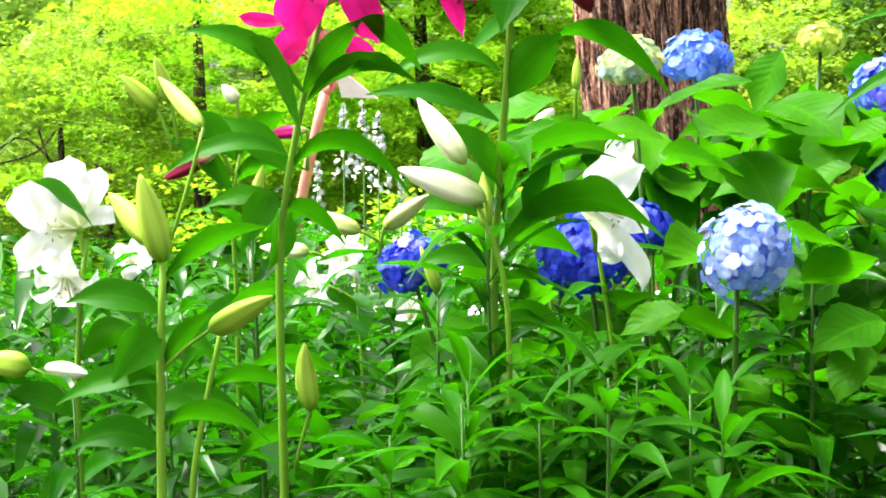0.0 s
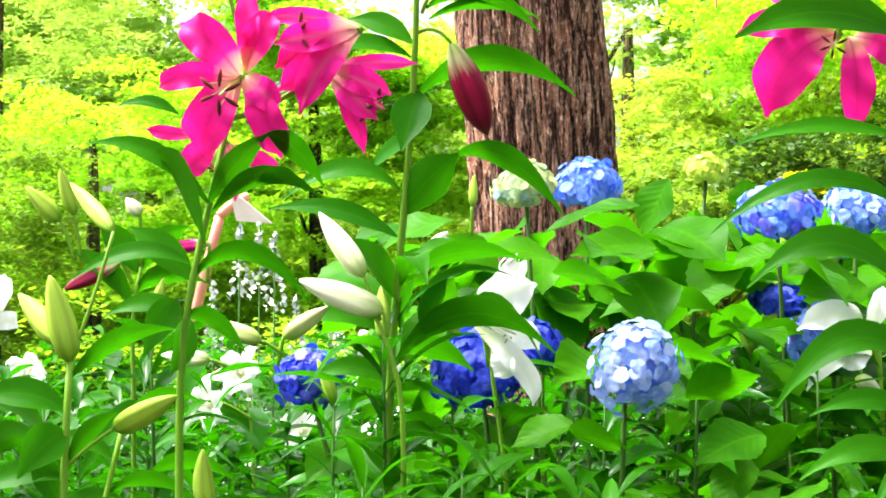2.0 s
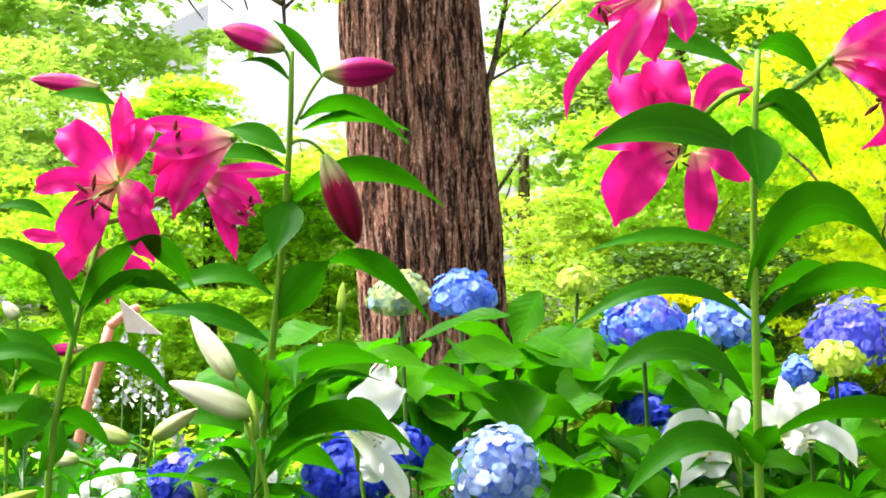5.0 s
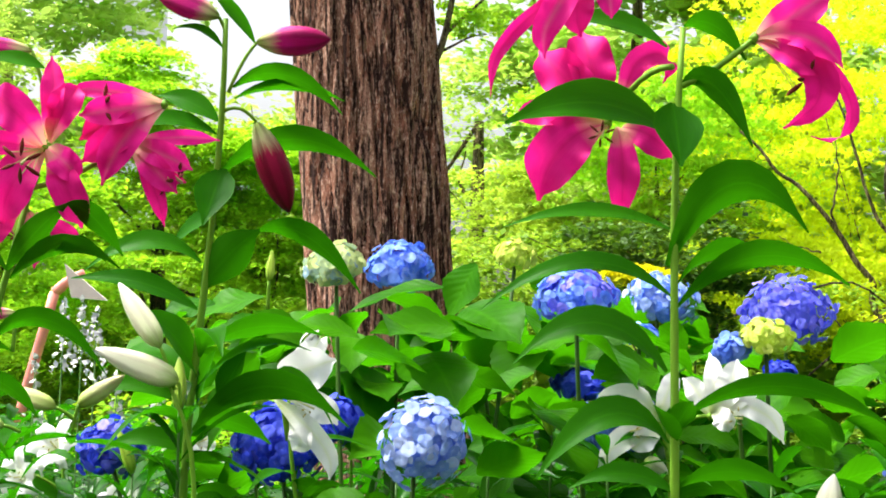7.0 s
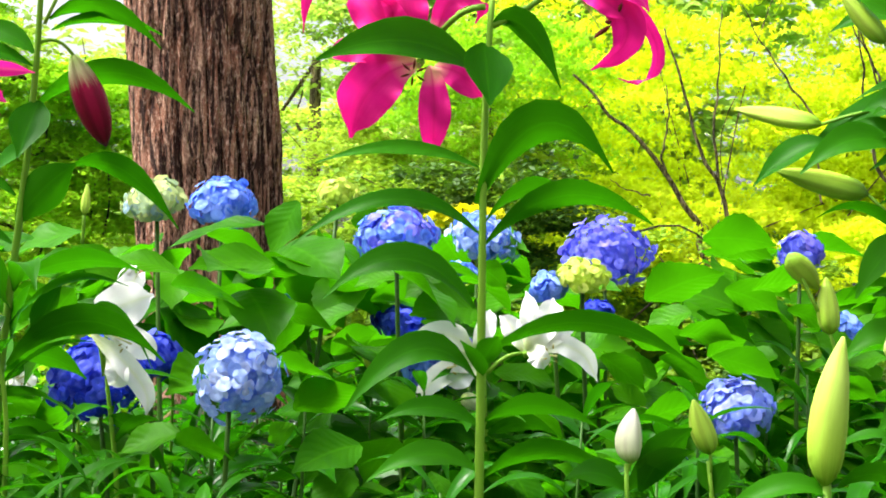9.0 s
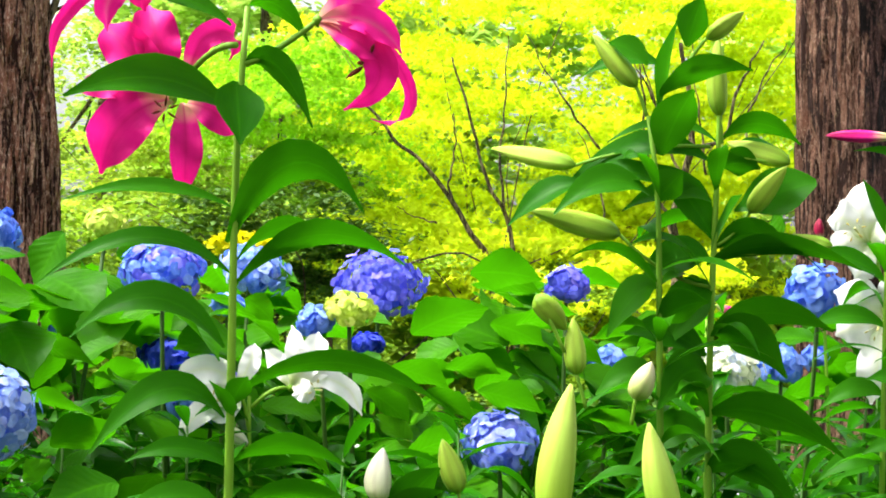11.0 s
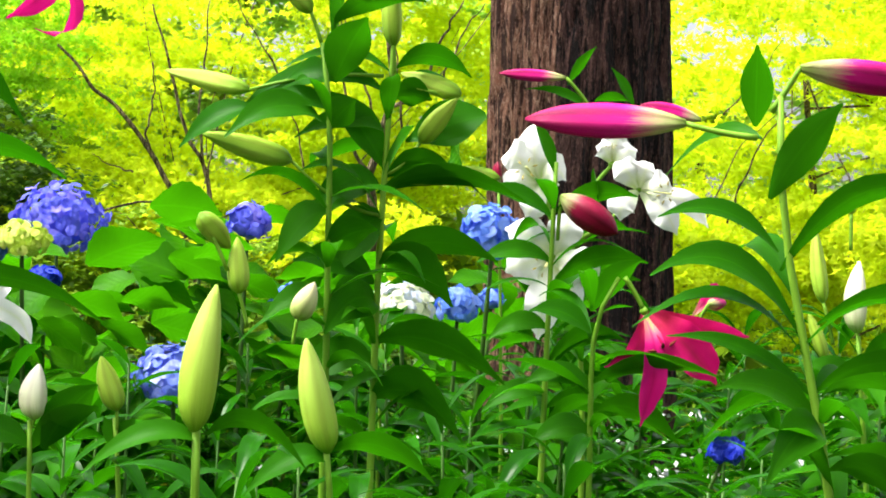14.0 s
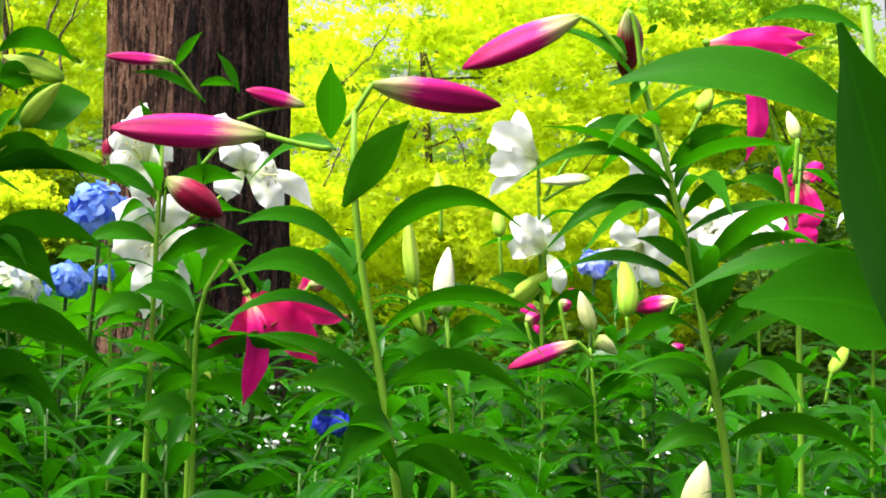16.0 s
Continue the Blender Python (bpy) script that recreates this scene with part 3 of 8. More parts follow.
def head(p, centre, radius, material, count=90, flat=0.85, lean=(0, 0, 1), size=0.027, label="", below=-0.45, foot=None, second=None):
    """A mophead of florets on a woody stem that rises from the shrub's foot."""
    c = rel(p, centre)
    up = Vector(lean).normalized()
    rot = up.to_track_quat("Z", "Y").to_matrix().to_4x4()
    core = bpy.data.meshes.new("flower_head")
    bm = bmesh.new()
    bmesh.ops.create_icosphere(bm, subdivisions=2, radius=radius * 0.72)
    bmesh.ops.scale(bm, vec=(1, 1, flat), verts=bm.verts)
    bm.to_mesh(core)
    bm.free()
    # Pale heads get a deeper blue core: shade between florets put into colour.
    core.materials.append(BLUE if material == PALE else material)
    h = link_part("flower_head", core, p, c, label, rot)
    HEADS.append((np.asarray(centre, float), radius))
    rng = random.Random(int(abs(centre[0] * 971 + centre[1] * 613 + centre[2] * 331) * 10))
    k = 0
    for i in range(count):
        z = 1 - (i + 0.5) / count * (1 - below)
        r = math.sqrt(max(0, 1 - z * z))
        a = i * 2.39996 + rng.uniform(-0.25, 0.25)
        nrm = Vector((r * math.cos(a), r * math.sin(a), z * 1.1)).normalized()
        lump = 1 + 0.09 * math.sin(3 * a + 2 * z * 3) + 0.05 * math.sin(7 * a - 5 * z)
        pos = Vector((r * math.cos(a), r * math.sin(a), z * flat)) * radius * rng.uniform(0.80, 1.10) * lump
        tilt = (nrm + Vector((rng.uniform(-0.5, 0.5), rng.uniform(-0.5, 0.5), rng.uniform(-0.45, 0.45)))).normalized()
        m = second if second and rng.random() < 0.35 else material
        turn = tilt.to_track_quat("Z", "Y").to_matrix().to_4x4() @ Matrix.Rotation(rng.uniform(0, 6.28), 4, "Z") @ Matrix.Scale(size * rng.uniform(0.8, 1.2), 4)
        link_part("floret", FLORETS[m.name][rng.randrange(3)], h, pos, "", turn)
    low = c - np.asarray(up) * radius * flat * 0.7
    base = np.array([0.0, 0.0, 0.0]) if foot is None else np.asarray(foot, float)
    mid = (low + base) / 2 + np.array([(low[0] - base[0]) * 0.22, (low[1] - base[1]) * 0.22, -0.02])
    link_part("stem", tube_mesh("stem", bezier([base - (0, 0, 0.02), mid, low], 12), (0.009, 0.006, 0.0045), WOODY, 7), p)
    return h


def broad(p, base, tip, width, arch=0.12, roll=25, fold=0.2, material=None):
    """A broad ovate hydrangea leaf."""
    b, t = rel(p, base), rel(p, tip)
    d = t - b
    ln = np.linalg.norm(d)
    spine = bezier([np.zeros(3), d * 0.5 + np.array([0, 0, 1.0]) * arch * ln, d], 19)
    level = unit(np.cross(d, (0, 0, 1.0)) if np.hypot(d[0], d[1]) > 0.02 else np.array([1.0, 0.2, 0]))
    up = np.cross(level, unit(d))
    side = math.cos(radians(roll)) * level + math.sin(radians(roll)) * up
    return link_part("leaf", blade_mesh("leaf", spine, width, side, fold, material or HYD_LEAF, 6, 0.12, HYD_SHAPE, phase=ln * 50), p, b)


BROAD = []
for k in range(5):
    ln = 0.165 + 0.014 * k
    sp = bezier([(0, 0, 0), (0, ln * 0.5, 0.10 * ln), (0, ln, -0.10 * ln)], 19)
    BROAD.append(blade_mesh("leaf", sp, 0.130 + 0.008 * k, (1, 0, 0), 0.10 + 0.05 * k, HYD_LEAF, 6, 0.14, HYD_SHAPE, phase=k * 1.7))


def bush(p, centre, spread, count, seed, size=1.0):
    """Broad leaves all through the shrub, facing up and out; leaves that would hide a flower head from the camera are
    left out.
    """
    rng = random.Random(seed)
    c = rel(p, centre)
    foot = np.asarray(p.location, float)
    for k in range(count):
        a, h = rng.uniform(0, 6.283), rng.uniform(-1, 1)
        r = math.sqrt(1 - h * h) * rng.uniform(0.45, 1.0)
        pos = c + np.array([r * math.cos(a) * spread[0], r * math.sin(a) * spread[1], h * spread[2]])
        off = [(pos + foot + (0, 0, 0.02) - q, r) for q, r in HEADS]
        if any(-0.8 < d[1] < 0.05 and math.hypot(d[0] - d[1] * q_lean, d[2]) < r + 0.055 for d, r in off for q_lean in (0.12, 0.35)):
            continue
        turn = Matrix.Rotation(a - math.pi / 2 + rng.uniform(-0.7, 0.7), 4, "Z") @ Matrix.Rotation(radians(rng.uniform(-46, 8)), 4, "X") @ Matrix.Rotation(radians(rng.uniform(-28, 28)), 4, "Y") @ Matrix.Scale(size * rng.uniform(0.65, 1.1), 4)
        link_part("leaf", BROAD[rng.randrange(5)], p, pos, "", turn)


def bark_strip(name, points, radii, z0, z1, a0, a1, material, depth=0.024, seed=1.0):
    """A strip of bark coloured as the sunlit side, ragged where it dips under the old bark."""
    rows, cols = 110, 54
    path = polyline(points, 200)
    zs, angs = np.linspace(z0, z1, rows), np.linspace(a0, a1, cols)
    rad = np.interp(np.linspace(0, 1, 200), np.linspace(0, 1, len(radii)), radii)
    verts, faces = [], []
    for z in zs:
        x, y, r0 = (float(np.interp(z, path[:, 2], q)) for q in (path[:, 0], path[:, 1], rad))
        for j, a in enumerate(angs):
            ca, sa = math.cos(a), math.sin(a)
            v1, v2 = noise.noise((ca * 7 + seed, sa * 7, z * 1.7)), noise.noise((ca * 20, sa * 20 + seed, z * 2.6))
            v3 = noise.noise((ca * 2.0 + seed, sa * 2.0, z * 0.6))
            edge = min(j, cols - 1 - j) / cols * 5 + 0.9 * noise.noise((a * 9, z * 1.1, 4.0)) + 0.5 * noise.noise((a * 25, z * 3, 9.0))
            r = r0 * (1 + 0.05 * v3) + depth * (0.45 - 1.5 * (1 - min(1, abs(v1) * 3.2)) ** 2 + 0.5 * v2) + 0.02 * max(-1.0, min(0.6, edge - 0.2))
            verts.append((x + r * ca, y + r * sa, z))
    for k in range(rows - 1):
        for j in range(cols - 1):
            q = k * cols + j
            faces.append((q, q + 1, q + cols + 1, q + cols))
    return smooth_mesh(name, verts, faces, material)


def trunk_mesh(name, points, radii, material, sides=190, rows=200, depth=0.024, seed=1.0):
    """A trunk with vertical plates and fissures in its bark."""
    path = polyline(points, rows)
    rad = np.interp(np.linspace(0, 1, rows), np.linspace(0, 1, len(radii)), radii)
    verts, faces = [], []
    for k in range(rows):
        x, y, z = path[k]
        for j in range(sides):
            a = 2 * math.pi * j / sides
            ca, sa = math.cos(a), math.sin(a)
            v1 = noise.noise((ca * 7 + seed, sa * 7, z * 1.7))
            v2 = noise.noise((ca * 20, sa * 20 + seed, z * 2.6))
            v3 = noise.noise((ca * 2.0 + seed, sa * 2.0, z * 0.6))
            r = rad[k] * (1 + 0.05 * v3) + depth * (0.45 - 1.5 * (1 - min(1, abs(v1) * 3.2)) ** 2 + 0.5 * v2)
            verts.append((x + r * ca, y + r * sa, z))
    for k in range(rows - 1):
        for j in range(sides):
            j2 = (j + 1) % sides
            faces.append((k * sides + j, k * sides + j2, (k + 1) * sides + j2, (k + 1) * sides + j))
    return smooth_mesh(name, verts, faces, material)


def pads(rng, centre, spread, count, pad, per, size, flat=0.75, thick=0.06, droop=0.3, lobed=False):
    """Leaves in layered pads within an ellipsoid."""
    out = []
    for _ in range(count):
        v = rng.normal(size=3)
        v /= np.linalg.norm(v)
        c = np.asarray(centre) + v * rng.uniform(0.35, 1.0) ** 0.6 * np.asarray(spread)
        n = int(per * rng.uniform(0.6, 1.4))
        ang, rr = rng.uniform(0, 6.283, n), np.sqrt(rng.uniform(0, 1, n))
        pr = pad * rng.uniform(0.6, 1.3)
        lob = 1 + 0.25 * np.sin(3 * ang + rng.uniform(0, 6)) + 0.15 * np.sin(7 * ang)
        x, y = rr * lob * pr * np.cos(ang), rr * lob * pr * np.sin(ang) * 0.8
        z = -droop * pr * rr**2 + rng.normal(0, thick * pr, n) + 0.10 * pr * np.sin(5 * ang) * rr
        at = c + np.stack([x, y, z], 1)
        out.append(lobed_quads(rng, at, size, 0.55) if lobed else leaf_quads(rng, at, size, flat))
    return np.concatenate(out)


def tree(name, label, foot, trunk_points, radius, crowns, material, category="tree", limbs=(), seed=1, twig=None, auto=3, lobed=False):
    """A tree or large bush: a tapered trunk, limbs, and crowns of layered leaf pads."""
    p = thing(name, (*foot, 0.0), label, category)
    rng = np.random.default_rng(seed)
    path = polyline([rel(p, q) for q in trunk_points], 14)
    link_part("trunk", tube_mesh("trunk", path, (radius * 1.2, radius, radius * 0.45), twig or TWIG, 8), p)
    for pts, r in limbs:
        q = [rel(p, a) for a in pts]
        way = polyline(q, 18)
        way[1:-1] += rng.normal(0, r * 0.7 + 0.004, (16, 3))
        link_part("limb", tube_mesh("limb", polyline(way, 30), (r, r * 0.35), twig or TWIG, 6), p)
    for centre, spread, count, pad, per, size in crowns:
        c = rel(p, centre)
        me = quad_cloud("crown", pads(rng, (0, 0, 0), spread, count, pad, per, size, lobed=lobed, thick=0.05 if lobed else 0.06), material)
        link_part("crown", me, p, c)
        for _ in range(auto):
            v = rng.normal(size=3) * 0.5 * np.asarray(spread) + c
            s = path[rng.integers(5, 14)]
            link_part("limb", tube_mesh("limb", polyline([s, s * 0.6 + v * 0.4 + rng.normal(0, 0.12, 3), s * 0.25 + v * 0.75 + rng.normal(0, 0.12, 3), v], 14), (radius * 0.22, 0.003), twig or TWIG, 5), p)
    return p


# ---------- ground and trees ----------
def ground():
    bm = bmesh.new()
    bmesh.ops.create_grid(bm, x_segments=90, y_segments=90, size=1.0)
    for v in bm.verts:
        r = max(abs(v.co.x), abs(v.co.y))
        v.co.x, v.co.y = v.co.x * (6 + 394 * r**3), v.co.y * (6 + 394 * r**3)
        v.co.z = 0.04 * noise.noise((v.co.x * 0.8, v.co.y * 0.8, 0)) if r < 0.5 else 0.0
    me = bpy.data.meshes.new("ground")
    bm.to_mesh(me)
    bm.free()
    me.materials.append(SOIL)
    tagged(new("ground", me), "dark garden soil patched with low green growth", "ground", kind="structure")


ground()


def polar(angle, dist, z=None):
    a = radians(angle)
    q = (dist * math.sin(a), dist * math.cos(a))
    return q if z is None else (*q, z)


def big_tree(label, foot, points, radii, material, seed, crown_z, low_limbs=(), sprigs=(), strip=None):
    p = thing("tree", (*foot, 0.0), label, "tree")
    link_part("trunk", trunk_mesh("trunk", [rel(p, q) for q in points], radii, material, seed=seed), p)
    rng = np.random.default_rng(int(seed * 10))
    top = np.array(rel(p, points[-1]))
    for k in range(9):
        a = k * 2.4 + seed
        q = np.array([math.cos(a), math.sin(a), 0.25]) * rng.uniform(1.6, 2.6)
        start = top * (0.72 + 0.03 * k)
        link_part("limb", tube_mesh("limb", polyline([start, start + q * 0.5 + (0, 0, 0.2), start + q], 8), (0.05, 0.012), TWIG, 6), p)
    for pts, r in low_limbs:
        link_part("limb", tube_mesh("limb", polyline(polyline(polyline([rel(p, q) for q in pts], 12), 14), 30), (r * 0.75, r * 0.25), BRANCH, 7), p)
    if strip:
        link_part("bark_strip", bark_strip("bark_strip", [rel(p, q) for q in points], radii, *strip, seed=seed), p, (0, 0, 0), "bark strip coloured as the sunlit side")
    for centre, spread, count in sprigs:
        link_part("crown", quad_cloud("crown", pads(rng, (0, 0, 0), spread, count, 0.06, 26, 0.030, 0.6, 0.2), MAPLE_G), p, rel(p, centre))
    # Crown above the view, unseen, added to shape the light on bed and trunk.
    me = quad_cloud("crown", pads(rng, (0, 0, 0), (2.0, 2.0, 1.6), 50, 0.65, 220, 0.10, 0.5), CANOPY)
    link_part("crown", me, p, (top[0], top[1], crown_z))


big_tree("large tree with rough brown fissured bark", (1.088, 7.748), [(1.093, 7.749, -0.050), (1.047, 7.738, 0.400), (0.967, 7.719, 1.200), (0.866, 7.694, 2.200), (0.725, 7.660, 3.600), (0.383, 7.576, 7.000)], (0.397, 0.323, 0.303, 0.294, 0.279, 0.235), BARK, 1.3, 7.9, low_limbs=[
    ([(0.980, 7.700, 2.500), (1.116, 7.750, 2.588), (1.156, 7.750, 2.640), (1.167, 7.750, 2.696), (1.195, 7.800, 2.834), (1.211, 7.800, 2.937), (1.243, 7.800, 3.067), (1.272, 7.800, 3.260)], 0.030),
    ([(1.167, 7.760, 2.696), (1.152, 7.750, 2.716), (1.121, 7.750, 2.721), (1.050, 7.740, 2.705)], 0.012),
    ([(1.174, 7.790, 2.718), (1.251, 7.800, 2.763), (1.303, 7.800, 2.797), (1.380, 7.810, 2.811)], 0.010),
    ([(1.190, 7.800, 2.800), (1.234, 7.850, 2.844), (1.351, 7.850, 2.963), (1.455, 7.850, 3.056), (1.521, 7.850, 3.136), (1.599, 7.850, 3.177)], 0.012),
    ([(0.560, 7.600, 3.480), (0.330, 7.520, 3.430), (0.236, 7.500, 3.278), (0.220, 7.500, 3.129), (0.226, 7.500, 3.005), (0.239, 7.500, 2.860)], 0.030),
    ([(0.224, 7.490, 2.965), (0.128, 7.450, 3.017), (0.026, 7.450, 3.064), (-0.113, 7.450, 3.061), (-0.233, 7.450, 3.095), (-0.360, 7.450, 3.150)], 0.016),
    ([(-0.180, 7.450, 3.080), (-0.088, 7.420, 3.001), (0.020, 7.400, 2.911)], 0.010),
    ([(-0.215, 7.450, 3.088), (-0.183, 7.420, 2.967), (-0.106, 7.420, 2.871)], 0.011),
    ([(0.019, 7.450, 3.064), (0.050, 7.400, 3.004), (0.080, 7.400, 2.912)], 0.013),
    ([(0.236, 7.500, 2.951), (0.299, 7.500, 3.012), (0.318, 7.500, 3.069)], 0.012)],
         sprigs=[((1.245, 7.80, 2.93), (0.10, 0.10, 0.16), 15), ((1.36, 7.82, 2.86), (0.13, 0.10, 0.09), 14), ((1.33, 7.80, 3.08), (0.20, 0.10, 0.12), 7), ((0.33, 7.55, 3.05), (0.16, 0.1, 0.10), 9)])
big_tree("large tree with dark flaking brown bark", (4.749, 6.584), [(4.752, 6.585, -0.050), (4.726, 6.572, 0.400), (4.682, 6.548, 1.200), (4.626, 6.518, 2.200), (4.547, 6.476, 3.600), (4.357, 6.375, 7.000)], (0.496, 0.404, 0.379, 0.367, 0.349, 0.294), BARK_2, 4.7, 8.1, strip=(0.3, 4.2, radians(136), radians(224), BARK_LIT))

tree("maple_tree", "yellow green maple with slender dark branches", (4.82, 10.90), [(4.82, 10.90, 0), (4.70, 10.93, 0.9), (4.58, 10.97, 1.45), (4.50, 10.99, 1.75)], 0.028,
     [((5.5, 12.3, 3.1), (2.0, 1.2, 1.7), 150, 0.44, 210, 0.056), ((7.3, 12.0, 2.9), (1.9, 1.0, 1.9), 120, 0.46, 200, 0.058), ((5.0, 11.6, 1.95), (1.7, 0.5, 0.45), 60, 0.38, 200, 0.052)], MAPLE_Y,
     limbs=[([(4.527, 10.986, 1.553), (4.459, 10.993, 1.963), (4.234, 11.052, 2.257), (4.064, 11.095, 2.496), (3.841, 11.155, 2.734), (3.637, 11.211, 2.916)], 0.024),
            ([(4.271, 11.042, 2.221), (4.211, 11.054, 2.407), (4.256, 11.032, 2.670), (4.224, 11.035, 2.857)], 0.009),
            ([(4.664, 10.938, 1.744), (4.633, 10.935, 2.126), (4.501, 10.969, 2.321), (4.383, 10.994, 2.636), (4.301, 11.010, 2.934), (4.201, 11.030, 3.231)], 0.017),
            ([(4.576, 10.949, 2.229), (4.536, 10.950, 2.565), (4.543, 10.935, 2.978), (4.554, 10.918, 3.391)], 0.010),
            ([(5.172, 10.755, 2.658), (4.946, 10.813, 2.952), (4.832, 10.842, 3.136), (4.680, 10.880, 3.394)], 0.009),
            ([(5.717, 10.596, 2.448), (5.521, 10.640, 2.930), (5.441, 10.656, 3.190), (5.361, 10.673, 3.413)], 0.011),
            ([(5.227, 10.756, 2.097), (5.178, 10.759, 2.470), (5.024, 10.796, 2.766)], 0.008),
            ([(4.149, 11.082, 2.124), (3.968, 11.135, 2.175), (3.894, 11.156, 2.229)], 0.007),
            ([(5.09, 9.44, 1.63), (5.07, 9.43, 2.00), (5.05, 9.41, 2.27), (5.10, 9.37, 2.43), (5.13, 9.34, 2.53), (5.12, 9.32, 2.71), (5.07, 9.32, 2.89), (5.01, 9.30, 3.14)], 0.034),
            ([(5.08, 9.26, 2.50), (5.21, 9.18, 2.56), (5.28, 9.14, 2.65), (5.26, 9.11, 2.82), (5.33, 9.05, 2.98), (5.39, 8.99, 3.14)], 0.014),
            ([(5.06, 9.42, 2.11), (4.97, 9.46, 2.20), (4.86, 9.46, 2.60), (4.84, 9.43, 2.85), (4.78, 9.41, 3.12)], 0.012)], auto=5, seed=3, lobed=True, twig=BRANCH)
tree("maple_tree", "slender maple stem between yellow foliage", (5.09, 9.44), [(5.09, 9.44, 0), (5.09, 9.44, 0.9), (5.08, 9.44, 1.77)], 0.045,
     [((5.09, 9.94, 1.75), (0.9, 0.4, 0.30), 13, 0.30, 190, 0.048)], MAPLE_Y, seed=18, auto=2, lobed=True, twig=BRANCH)
tree("maple_tree", "bright yellow maple with layered foliage", (8.2, 9.0), [(8.2, 9.0, 0), (8.2, 9.0, 1.6), (8.0, 9.0, 3.0)], 0.04,
     [((7.6, 8.2, 2.5), (1.5, 1.4, 1.3), 90, 0.42, 220, 0.060), ((9.2, 7.9, 2.6), (1.6, 1.3, 1.5), 100, 0.45, 220, 0.060), (polar(40, 10.3, 1.7), (1.3, 0.4, 0.45), 55, 0.32, 170, 0.055), (polar(49, 10.0, 1.7), (1.3, 0.4, 0.45), 55, 0.32, 170, 0.055)], MAPLE_Y,
     limbs=[([(4.831, 8.140, 2.378), (4.808, 8.145, 2.527), (4.887, 8.094, 2.772), (4.984, 8.038, 2.942)], 0.008),
            ([(4.434, 8.335, 2.507), (4.372, 8.360, 2.653), (4.249, 8.412, 2.917)], 0.008),
            ([(4.637, 8.243, 2.247), (4.572, 8.258, 2.664), (4.534, 8.264, 2.993)], 0.007),
            ([(5.783, 6.985, 2.347), (5.947, 6.894, 2.553), (6.035, 6.841, 2.755)], 0.005),
            ([(5.713, 6.825, 1.795), (5.794, 6.747, 2.137), (5.893, 6.659, 2.340), (6.040, 6.536, 2.461)], 0.006),
            ([(5.635, 6.887, 1.819), (5.747, 6.782, 2.191), (5.934, 6.624, 2.399)], 0.004)], auto=4, seed=5, lobed=True, twig=BRANCH)
tree("maple_tree", "light green maple bush with layered foliage", polar(-0.4, 11), [polar(-0.4, 11, 0), polar(-0.4, 11, 1.2), polar(-0.6, 11, 2.6)], 0.06,
     [((-0.28, 10.8, 2.90), (0.36, 0.40, 0.34), 46, 0.21, 330, 0.038), ((0.30, 10.9, 2.50), (0.50, 0.50, 0.34), 46, 0.23, 330, 0.038), ((-0.75, 10.8, 2.30), (0.45, 0.50, 0.36), 44, 0.23, 330, 0.038),
      (polar(-0.2, 10.9, 1.6), (1.1, 0.8, 0.75), 100, 0.25, 330, 0.038)], MAPLE_G, seed=7, auto=2)
tree("maple_tree", "light green maple bush with layered foliage", polar(-7.5, 10), [polar(-7.5, 10, 0), polar(-7.5, 10, 1.2), polar(-7.5, 10, 2.2)], 0.05,
     [(polar(-7, 9.8, 1.85), (0.95, 0.8, 0.70), 90, 0.24, 330, 0.036), (polar(-5.5, 10.8, 1.6), (0.9, 0.6, 0.6), 100, 0.25, 300, 0.040)], MAPLE_G, seed=8, auto=0)
tree("maple_tree", "green maple with shade coloured into its foliage", (10.6, 7.0), [(10.6, 7.0, 0), (10.6, 7.0, 1.2), (10.5, 7.0, 2.8)], 0.05,
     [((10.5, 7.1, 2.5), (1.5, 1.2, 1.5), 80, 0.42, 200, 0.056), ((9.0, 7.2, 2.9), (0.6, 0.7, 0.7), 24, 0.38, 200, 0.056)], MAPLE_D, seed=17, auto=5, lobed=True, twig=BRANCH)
tree("shrub", "olive green shrub at the edge of the bed", polar(-11.8, 9.0), [polar(-11.8, 9.0, 0), polar(-11.8, 9.0, 0.8), polar(-11.8, 9.0, 1.5)], 0.03,
     [(polar(-11.8, 9.0, 1.5), (0.75, 0.7, 0.6), 60, 0.24, 320, 0.036)], SHRUB_M, "shrub", seed=14)
tree("maple_tree", "dense light green maple behind the large trunk", (0.55, 11.3), [(0.55, 11.3, 0), (0.55, 11.3, 1.0), (0.5, 11.3, 2.2)], 0.05,
     [((0.50, 11.2, 2.25), (0.55, 0.5, 0.70), 95, 0.22, 300, 0.040)], MAPLE_G, seed=15, auto=4)
tree("tree", "small yellow green tree with fine leaves", (2.75, 12.4), [(2.75, 12.4, 0), (2.75, 12.4, 1.2), (2.7, 12.4, 2.4)], 0.04,
     [((2.35, 12.3, 2.05), (0.75, 0.5, 0.75), 75, 0.25, 230, 0.044), ((3.45, 12.0, 2.15), (0.6, 0.5, 0.65), 50, 0.25, 230, 0.044)], SPRING, seed=16, auto=4)
tree("tree", "pale green tree with airy foliage", polar(-10.5, 11.5), [polar(-10.5, 11.5, 0), polar(-10.5, 11.5, 1.5), polar(-10.3, 11.5, 3.2)], 0.05,
     [(polar(-10.0, 11.3, 2.7), (0.95, 0.7, 0.95), 60, 0.27, 210, 0.042), (polar(-6.5, 12.0, 3.2), (0.75, 0.6, 0.55), 30, 0.25, 200, 0.042)], OLIVE, seed=13, auto=0)
